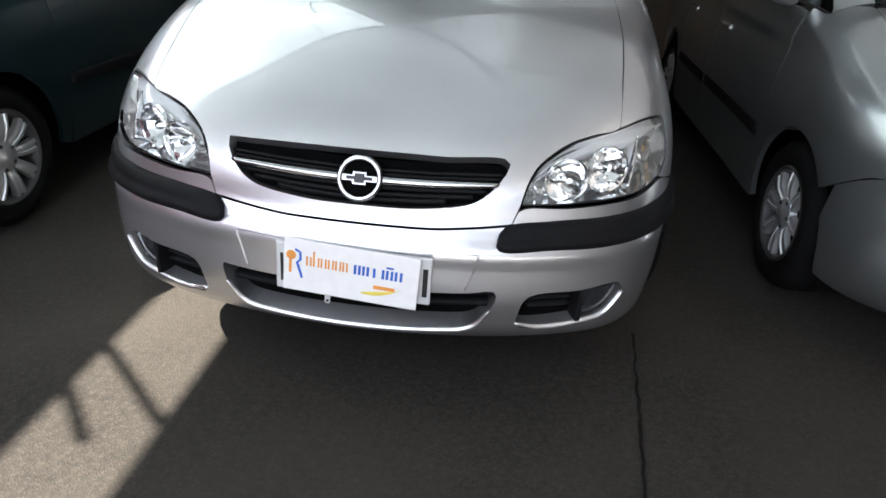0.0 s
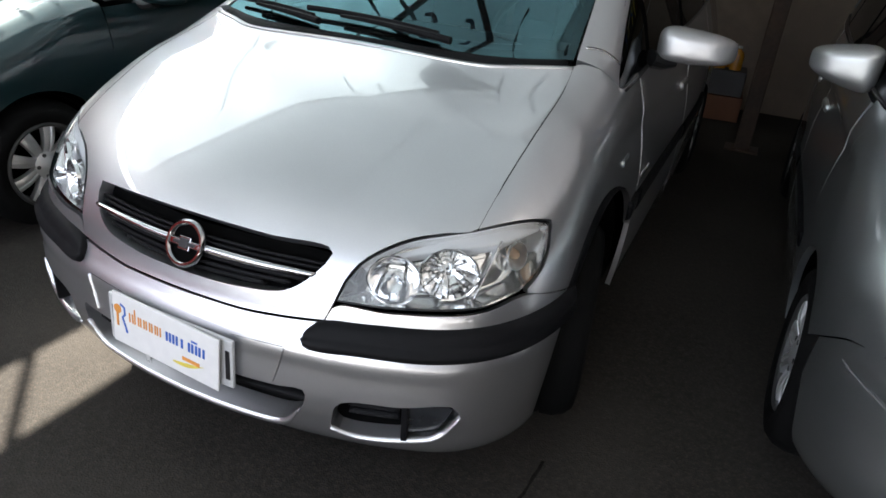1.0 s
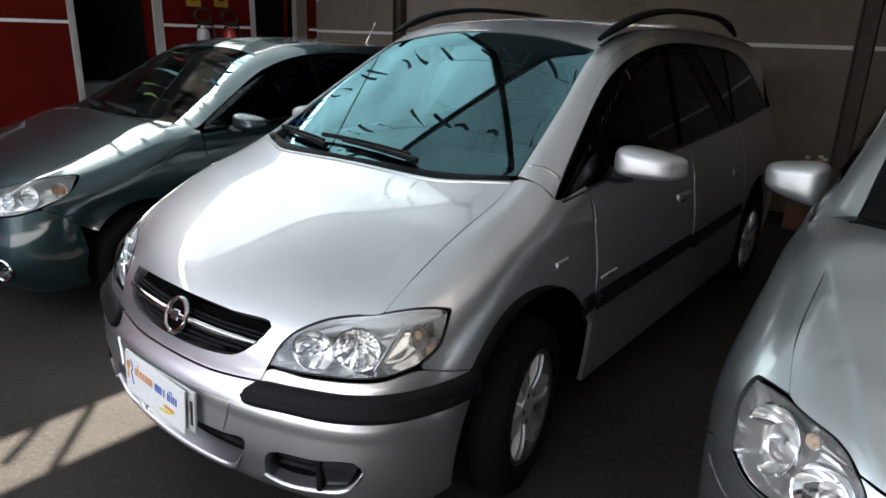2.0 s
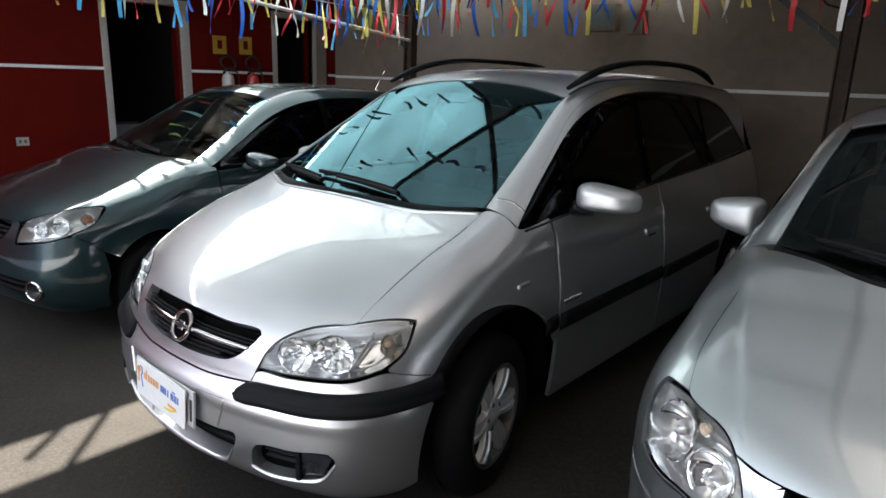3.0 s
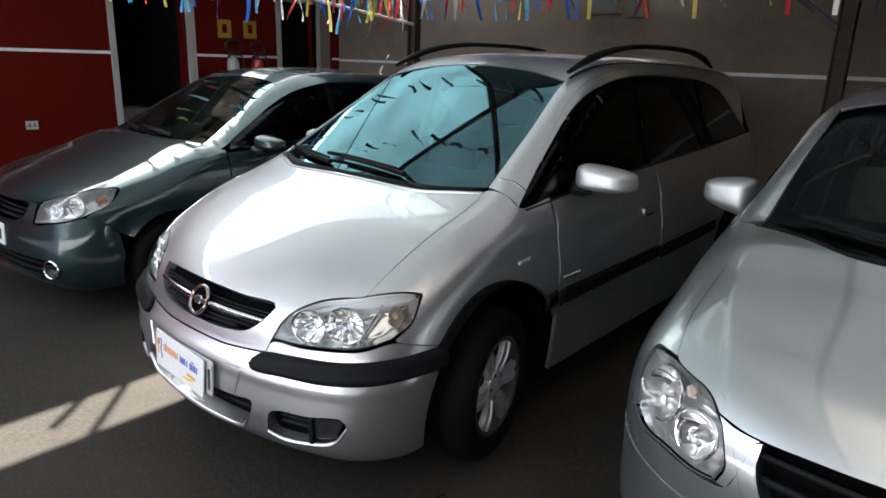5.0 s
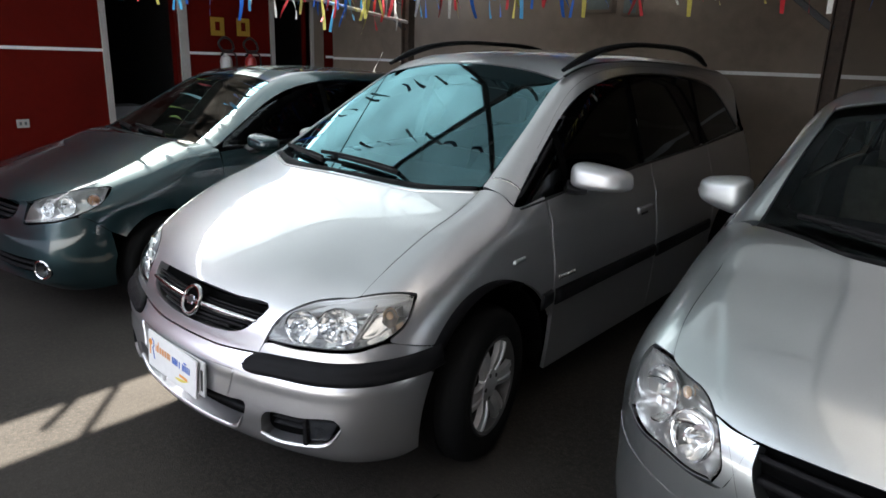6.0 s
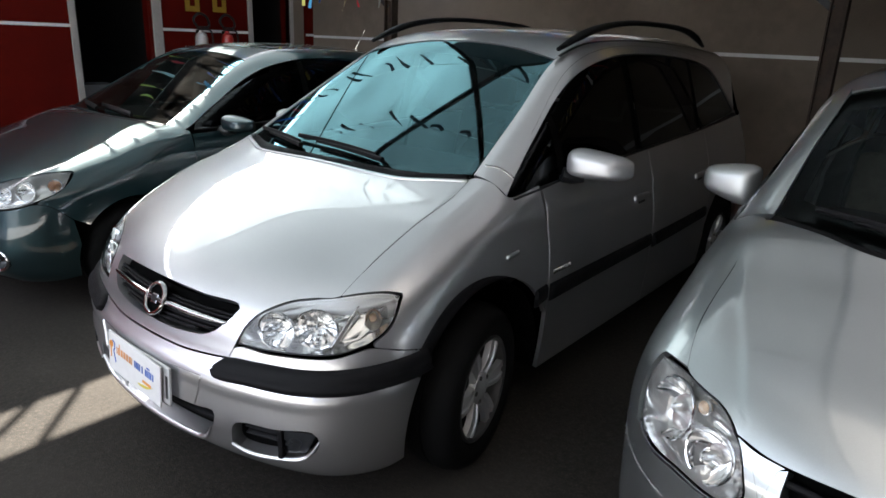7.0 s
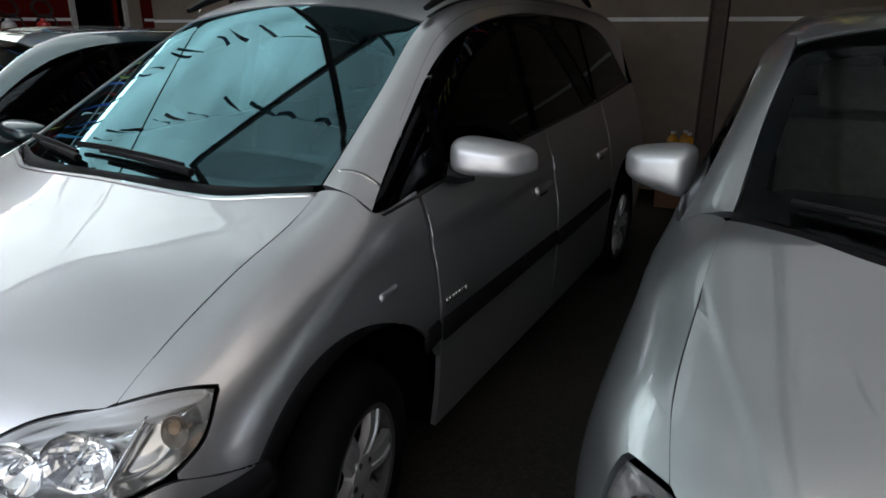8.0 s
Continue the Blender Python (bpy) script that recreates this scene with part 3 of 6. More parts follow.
def interior(parent, shape, P):
    """Dashboard, seats and wheel behind the glass."""
    y0, z0, w = P["dash"]
    bm = bmesh.new()
    box(bm, (-w, y0, z0 - 0.30), (w, y0 + 0.42, z0 - 0.02), 0.05)
    box(bm, (-w, y0 + 0.30, z0 - 0.55), (w, y0 + 0.42, z0 - 0.06), 0.03)
    part("dashboard", bm, TRIM, parent, smooth=True)
    bm = bmesh.new()
    box(bm, (-w, y0 - 0.1, 0.30), (w, P["shape"]["length"] - 0.35, 0.36))
    part("cabin_floor", bm, HOLLOW, parent)
    for s in (-1, 1):
        for row in (0, 1):
            yy = y0 + P.get("seat_y", 0.95) + row * 0.9
            bm = bmesh.new()
            box(bm, (-0.24, 0, 0.36), (0.24, 0.50, 0.60), 0.06)
            box(bm, (-0.23, 0, 0), (0.23, 0.12, 0.62), 0.05, pose(0, 0.44, 0.55, -14))
            box(bm, (-0.13, 0, 0), (0.13, 0.09, 0.17), 0.04, pose(0, 0.60, 1.17, -10))
            ob = part("seat", bm, P.get("seat_cloth", SEAT), parent, smooth=True)
            ob.matrix_basis = pose(s * 0.36, yy, 0)
    bm = bmesh.new()
    prof = [(0.185 + 0.014 * math.cos(a), 0.014 * math.sin(a)) for a in [math.tau * i / 8 for i in range(8)]]
    lathe(bm, prof, 40, "Z", closed=True)
    box(bm, (-0.17, -0.025, -0.01), (0.17, 0.025, 0.01), 0.008)
    box(bm, (-0.06, -0.06, -0.02), (0.06, 0.06, 0.015), 0.01)
    ob = part("steering_wheel", bm, TRIM, parent, smooth=True)
    ob.matrix_basis = pose(0.36, y0 + 0.52, z0 - 0.04, 62)


def wiper(parent, pivot, tip, shape, lift=0.018):
    """An arm and blade lying on the windscreen."""
    line, nrm = shape.snap(smooth_line([pivot, tip], 12), lift)
    bm = bmesh.new()
    tube(bm, line[:9], [0.012, 0.0115, 0.011, 0.010, 0.0092, 0.0084, 0.0076, 0.007, 0.006], 8)
    arm = part("wiper", bm, BLACK, parent, smooth=True)
    bm = bmesh.new()
    d = line[-1] - line[0]
    side = np.cross(d / np.linalg.norm(d), nrm[6]) * 0.016
    tube(bm, line[1:] + side, 0.007, 6, 1.4)
    part("blade", bm, BLACK, arm, smooth=True)


def door_mirror(parent, at, size, side, cap, arm_from, droop=0.0, name="door_mirror"):
    """Painted cap, dark glass and foot."""
    base = new(name)
    base.parent = parent
    base.matrix_basis = Matrix.Identity(4)
    n, m = 32, 14
    verts, faces = [], []
    ax, ay, az = size
    rows = [(math.sin(math.pi / 2 * q / m) ** 0.5, -math.cos(math.pi / 2 * q / m) * ay) for q in range(m + 1)] + [(0.985, ay * 0.22), (0.95, ay * 0.42), (0.90, ay * 0.45), (0.88, ay * 0.36)]
    for r, yy in rows:
        for i in range(n):
            a = math.tau * i / n
            cx, cz = math.cos(a), math.sin(a)
            sx = math.copysign(abs(cx) ** 0.50, cx) * r
            sz = math.copysign(abs(cz) ** 0.48, cz) * r
            out = sx * side
            taper = 1 - (0.34 if sz > 0 else 0.06) * (out * 0.5 + 0.5) ** 1.5
            if sz < 0:
                taper *= 0.80 - 0.12 * max(0, out) + droop * (0.5 - 0.5 * out)
            verts.append((at[0] + sx * ax, at[1] + yy + 0.14 * ax * out + 0.25 * ax * max(0, out) ** 4 * (1 if yy < 0 else 0.4), at[2] + sz * az * taper - 0.004 * out))
    for j in range(len(rows) - 1):
        for i in range(n):
            faces.append((j * n + i, j * n + (i + 1) % n, (j + 1) * n + (i + 1) % n, (j + 1) * n + i))
    mesh_part("cap", verts, faces if side > 0 else [f[::-1] for f in faces], cap, base)
    bm = bmesh.new()
    box(bm, (-ax * 0.72, 0, -az * 0.62), (ax * 0.66, 0.004, az * 0.58), 0.02, pose(at[0], at[1] + ay * 0.36, at[2]))
    part("mirror_glass", bm, CHROME, base)
    bm = bmesh.new()
    s = Vector(arm_from)
    e = Vector((at[0] - side * ax * 0.55, at[1], at[2] - az * 0.75))
    tube(bm, [s, s.lerp(e, 0.5) + Vector((0, 0, -0.01)), e], [0.045, 0.035, 0.035], 10, 0.7)
    part("foot", bm, TRIM, base, smooth=True)
    return base


def car(name, label, P, where, category="car"):
    """A car from its plan P: shell panels, glass, lamps, wheels and trim."""
    top = tagged(new(name), label, category)
    top.matrix_basis = where
    S = Shape(**P["shape"])
    body = P["paint"]
    fy, ry, wr = P["axles"]
    hood_side, cowl = P["hood_side"], P["cowl"]
    W2 = P["sill_x"]
    sill = P["sill_z"]
    # bonnet
    panel(S, "bonnet", body, top, [both(P["hood_front"]), hood_side, both(cowl), [(-x, y, z) for x, y, z in hood_side]], P.get("hood_n", 72), 44, holes=P.get("hood_holes", ()), bulge=P.get("hood_bulge"))
    # wings
    arch_r = P["arch_r"]
    holes = [([1, 2], arch(fy, wr, arch_r), 0.022)]
    panel(S, "front_wing", body, top, [P["wing_low"], P["wing_back"], P["wing_top"], P["wing_front"]], 60, 40, holes=holes, mirror=True)
    # windscreen
    sb, st, ss = P["screen_bottom"], P["screen_top"], P["screen_side"]
    side_l = [(-x, y, z) for x, y, z in ss]
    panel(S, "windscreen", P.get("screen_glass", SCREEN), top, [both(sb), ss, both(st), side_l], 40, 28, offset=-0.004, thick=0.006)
    # black band round the screen
    def band(edge, inner, nm):
        panel(S, nm, HOLLOW, top, [edge, [edge[-1], inner[-1]], inner, [edge[0], inner[0]]], 36, 4, offset=-0.010, thick=0.004)
    k = P.get("band", 0.05)
    band(both(sb), both([(x * 0.93, y + k * 0.9, z + k * 0.55) for x, y, z in sb]), "screen_band")
    kt = k * P.get("shade", 1.0)
    band(both(st), both([(x * (1 - 0.03 * kt / 0.05), y - kt * 1.2, z - kt * 0.68) for x, y, z in st]), "screen_band")
    for s in (1, -1):
        e = [(s * x, y, z) for x, y, z in ss]
        band(e, [(s * (x - k * 0.6), y, z) for x, y, z in ss], "screen_band")
    # roof
    rf, rs, rb = P["roof_front"], P["roof_side"], P["roof_back"]
    panel(S, "roof", body, top, [both(rf), rs, both(rb), [(-x, y, z) for x, y, z in rs]], 40, 40)
    # pillars and roof sides
    panel(S, "roof_side", body, top, [P["pillar_outer"], P["pillar_back"], P["pillar_inner"], P["pillar_front"]], 60, 10, mirror=True)
    # side windows
    for nm, b, t, mat in P["windows"]:
        panel(S, nm, mat, top, [b, [b[-1], t[-1]], t, [t[0] if False else b[0], t[0]]], 20, 14, offset=-0.006, thick=0.005, mirror=True)
    # doors
    for nm, y0, y1, hole in P["doors"]:
        def belt(y):
            return float(np.interp(y, P["belt"][0], P["belt"][1]))
        ys = np.linspace(y0, y1, 5)
        bot = [(W2, y, sill) for y in ys]
        topl = [(0.80, y, belt(y)) for y in ys]
        hs = [([1, 2], arch(ry, wr, arch_r), 0.022)] if hole else []
        panel(S, nm, body, top, [bot, [bot[-1], (W2 + 0.03, y1, 0.7), topl[-1]], topl, [bot[0], (W2 + 0.03, y0, 0.7), topl[0]]], 44 if hole else 24, 36 if hole else 24, holes=hs, mirror=True)
    # front bumper
    panel(S, "front_bumper", body, top, [both(P["bump_low"]), P["bump_side"], both(P["bump_top"]), [(-x, y, z) for x, y, z in P["bump_side"]]], 120, 44, holes=list(P["bump_holes"]) + [([1, 2], arch(fy, wr, arch_r), 0.022)])
    # tail
    L = P["shape"]["length"]
    bz = P["belt"][1][-1]
    yb = P["back_y"]
    low = [(0, L, 0.30), (0.5, L - 0.03, 0.30), (W2 - 0.03, yb, 0.32)]
    mid = [(0, L - 0.05, bz), (0.5, L - 0.08, bz), (0.80, yb, bz)]
    hi = [(0, rb[0][1], rb[0][2]), rb[-1]]
    panel(S, "tailgate", body, top, [both(low), [low[-1], (W2, yb, 0.7), mid[-1]], both(mid), [(-low[-1][0], low[-1][1], low[-1][2]), (-W2, yb, 0.7), (-mid[-1][0], mid[-1][1], mid[-1][2])]], 30, 20)
    panel(S, "rear_window", TINTED, top, [both(mid), [mid[-1], rb[-1]], both(rb), [(-mid[-1][0], mid[-1][1], mid[-1][2]), (-rb[-1][0], rb[-1][1], rb[-1][2])]], 24, 14, offset=-0.003)
    # underbody: near-black boxes stand in for the shade under and inside
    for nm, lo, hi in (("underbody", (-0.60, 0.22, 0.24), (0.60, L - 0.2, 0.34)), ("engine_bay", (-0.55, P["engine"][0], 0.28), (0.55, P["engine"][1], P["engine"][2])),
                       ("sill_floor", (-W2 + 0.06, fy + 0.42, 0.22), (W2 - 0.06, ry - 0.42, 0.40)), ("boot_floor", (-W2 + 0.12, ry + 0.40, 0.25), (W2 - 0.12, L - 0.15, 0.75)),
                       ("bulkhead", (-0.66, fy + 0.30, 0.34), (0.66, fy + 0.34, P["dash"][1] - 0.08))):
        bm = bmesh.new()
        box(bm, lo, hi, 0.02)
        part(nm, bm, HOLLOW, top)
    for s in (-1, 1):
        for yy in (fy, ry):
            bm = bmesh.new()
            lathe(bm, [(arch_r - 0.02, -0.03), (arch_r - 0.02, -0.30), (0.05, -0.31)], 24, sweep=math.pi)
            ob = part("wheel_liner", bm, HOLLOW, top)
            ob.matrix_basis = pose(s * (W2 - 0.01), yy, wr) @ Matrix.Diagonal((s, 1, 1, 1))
    if "lip" in P:
        for yy in (fy, ry):
            a = np.radians(np.linspace(-25, 205, 40))
            ring = [[(W2, yy + r * math.cos(q), wr + r * math.sin(q)) for q in a] for r in (P["lip"], arch_r + 0.004)]
            strip(S, "arch_lip", body, top, ring[0], ring[1], [-0.035, -0.022, -0.008, 0.001], 60, mirror=True)
    interior(top, S, P)
    for s in (-1, 1):
        for yy, st_ in ((fy, P.get("steer", 0)), (ry, 0)):
            wheel(top, s * P["wheel_x"], yy, wr, 0.195, P["rim_r"], P["spokes"], s, steer=st_, twin=P.get("twin", False), broad=P.get("spoke", 0.026))
    return top, S


# plan of the minivan
VAN = dict(
    paint=SILVER, shade=1.9,
    shape=dict(
        nose=([0.18, 0.24, 0.32, 0.45, 0.505, 0.535, 0.56, 0.62, 0.70, 0.80, 0.95], [0.12, 0.055, 0.03, 0.03, 0.035, 0.055, 0.070, 0.088, 0.130, 0.220, 0.45]),
        top=([0.0, 0.2, 0.4, 0.6, 0.78, 0.95, 1.02, 1.15, 2.1, 3.2, 4.3], [0.70, 0.80, 0.895, 0.976, 1.034, 1.077, 1.089, 1.04, 1.08, 1.13, 1.19]),
        crown=([0.0, 0.33, 0.6, 0.95, 1.2], [0.108, 0.104, 0.101, 0.094, 0.04]),
        roof=([1.0, 1.7, 2.3, 3.2, 4.0], [1.46, 1.575, 1.625, 1.62, 1.57]),
        half=([0.0, 0.5, 0.9, 1.5, 3.4, 4.3], [0.84, 0.858, 0.868, 0.872, 0.868, 0.83]),
        gbase=([1.0, 2.0, 3.2, 4.2], [0.805, 0.815, 0.80, 0.75]),
        round=([0.0, 0.5, 0.95, 1.2], [0.16, 0.165, 0.11, 0.05]),
        bow2=0.26, bow6=0.22, tumble=0.5, edge=0.10, length=4.317, floor=0.19,
        screen=(0.86, 1.062, 0.56, 0.30), screen_cos=0.87, roof_crown=0.10, brow=0.10, lean=0.27, back=(4.25, 0.25)),
    # arch_r is widened: the arch lip's shade is put into the opening.
    axles=(0.88, 3.575, 0.315), arch_r=0.425, sill_x=0.865, sill_z=0.25, wheel_x=0.855, rim_r=0.200, spokes=6, spoke=0.036, steer=11,
    hood_front=[(0, 0.068, 0.552), (0.10, 0.0705, 0.552), (0.20, 0.078, 0.553), (0.30, 0.0955, 0.559), (0.36, 0.108, 0.5645), (0.397, 0.117, 0.568)],
    hood_side=[(0.397, 0.117, 0.568), (0.415, 0.134, 0.618), (0.428, 0.159, 0.668), (0.453, 0.195, 0.709), (0.527, 0.260, 0.755), (0.60, 0.305, 0.774), (0.662, 0.345, 0.783), (0.668, 0.48, 0.86), (0.680, 0.72, 0.985), (0.677, 0.85, 1.035), (0.664, 0.975, 1.08)],
    cowl=[(0, 0.828, 1.054), (0.30, 0.835, 1.054), (0.44, 0.858, 1.056), (0.56, 0.915, 1.061), (0.664, 0.965, 1.066)],
    wing_front=[(0.854, 0.515, 0.615), (0.825, 0.435, 0.632), (0.786, 0.355, 0.655), (0.790, 0.365, 0.664), (0.804, 0.418, 0.703), (0.797, 0.470, 0.772), (0.794, 0.482, 0.789), (0.784, 0.473, 0.7925), (0.752, 0.443, 0.793), (0.662, 0.345, 0.783)],
    wing_low=[(0.854, 0.515, 0.615), (0.868, 0.88, 0.40), (0.868, 1.25, 0.25)],
    wing_back=[(0.868, 1.25, 0.25), (0.872, 1.26, 0.6), (0.80, 1.245, 1.025)],
    wing_top=[(0.662, 0.345, 0.783), (0.668, 0.48, 0.86), (0.680, 0.72, 0.985), (0.677, 0.85, 1.035), (0.664, 0.975, 1.08), (0.73, 1.02, 1.06), (0.79, 1.04, 1.01), (0.80, 1.245, 1.025)],
    screen_bottom=[(0, 0.858, 1.056), (0.30, 0.875, 1.061), (0.48, 0.915, 1.066), (0.655, 0.990, 1.078)],
    screen_side=[(0.655, 1.00, 1.092), (0.62, 1.33, 1.33), (0.565, 1.68, 1.535)],
    screen_top=[(0, 1.74, 1.565), (0.30, 1.725, 1.56), (0.565, 1.68, 1.535)],
    roof_front=[(0, 1.745, 1.567), (0.30, 1.73, 1.56), (0.565, 1.685, 1.537)],
    roof_side=[(0.565, 1.685, 1.537), (0.585, 2.3, 1.59), (0.58, 3.2, 1.58), (0.56, 4.0, 1.53)],
    roof_back=[(0, 4.05, 1.565), (0.3, 4.04, 1.555), (0.56, 4.0, 1.53)],
    pillar_inner=[(0.660, 1.00, 1.092), (0.62, 1.33, 1.33), (0.566, 1.69, 1.537), (0.588, 2.3, 1.59), (0.583, 3.2, 1.58), (0.56, 4.0, 1.53)],
    pillar_outer=[(0.79, 1.04, 1.01), (0.755, 1.28, 1.20), (0.70, 1.62, 1.41), (0.675, 2.1, 1.515), (0.67, 2.8, 1.525), (0.69, 3.55, 1.44), (0.735, 3.98, 1.160)],
    pillar_front=[(0.79, 1.04, 1.01), (0.73, 1.02, 1.06), (0.660, 1.00, 1.092)],
    pillar_back=[(0.735, 3.98, 1.160), (0.66, 4.05, 1.4), (0.56, 4.0, 1.53)],
    windows=[
        ("quarter_glass", [(0.79, 1.038, 0.998), (0.80, 1.408, 1.026)], [(0.79, 1.06, 1.03), (0.745, 1.42, 1.285)], TINTED),
        ("front_glass", [(0.80, 1.460, 1.028), (0.81, 2.170, 1.061)], [(0.74, 1.46, 1.31), (0.695, 1.72, 1.45), (0.675, 2.17, 1.52)], TINTED),
        ("rear_glass", [(0.81, 2.240, 1.064), (0.80, 3.100, 1.101)], [(0.672, 2.24, 1.522), (0.67, 2.7, 1.527), (0.68, 3.10, 1.50)], TINTED),
        ("tail_glass", [(0.80, 3.150, 1.103), (0.75, 3.970, 1.151)], [(0.68, 3.15, 1.495), (0.69, 3.55, 1.44), (0.73, 3.97, 1.20)], TINTED)],
    belt=([1.2, 2.1, 3.2, 4.1], [1.008, 1.054, 1.098, 1.151]),
    doors=[("front_door", 1.26, 2.30, False), ("rear_door", 2.305, 3.20, False), ("rear_wing", 3.205, 4.12, True)],
    bump_low=[(0, 0.085, 0.205), (0.3, 0.11, 0.205), (0.6, 0.21, 0.21), (0.80, 0.42, 0.225), (0.845, 0.60, 0.24)],
    bump_side=[(0.845, 0.60, 0.24), (0.858, 0.57, 0.40), (0.854, 0.515, 0.612)],
    bump_top=[(0, 0.068, 0.552), (0.10, 0.0705, 0.552), (0.20, 0.078, 0.553), (0.30, 0.0955, 0.559), (0.36, 0.108, 0.5645), (0.385, 0.114, 0.567), (0.396, 0.1165, 0.5675), (0.400, 0.120, 0.577), (0.415, 0.132, 0.61), (0.542, 0.17, 0.613), (0.718, 0.265, 0.626), (0.785, 0.353, 0.652), (0.825, 0.435, 0.6335), (0.854, 0.515, 0.6165)],
    bump_holes=[
        ([0, 2], np.array([(-0.375, 0.392), (-0.30, 0.388), (0, 0.384), (0.30, 0.388), (0.375, 0.392), (0.36, 0.325), (0.31, 0.272), (0.2, 0.254), (0, 0.249), (-0.2, 0.254), (-0.31, 0.272), (-0.36, 0.325)]), 0.06),
        ([0, 2], np.array([(0.435, 0.30), (0.46, 0.375), (0.60, 0.390), (0.71, 0.396), (0.722, 0.355), (0.685, 0.303), (0.59, 0.280), (0.45, 0.270)]), 0.05),
        ([0, 2], np.array([(-0.435, 0.30), (-0.46, 0.375), (-0.60, 0.390), (-0.71, 0.396), (-0.722, 0.355), (-0.685, 0.303), (-0.59, 0.280), (-0.45, 0.270)]), 0.05)],
    hood_holes=[([0, 2], np.array([(-0.378, 0.713), (-0.2, 0.719), (0, 0.721), (0.2, 0.719), (0.378, 0.713), (0.358, 0.672), (0.30, 0.622), (0.18, 0.600), (0, 0.595), (-0.18, 0.600), (-0.30, 0.622), (-0.358, 0.672)]), 0.04)],
    back_y=4.12, engine=(0.30, 0.95, 0.62), dash=(1.02, 1.08, 0.62),
)
van, VS = car("minivan", "silver compact minivan with black bumper strips, parked", VAN, pose(0, 0, 0))

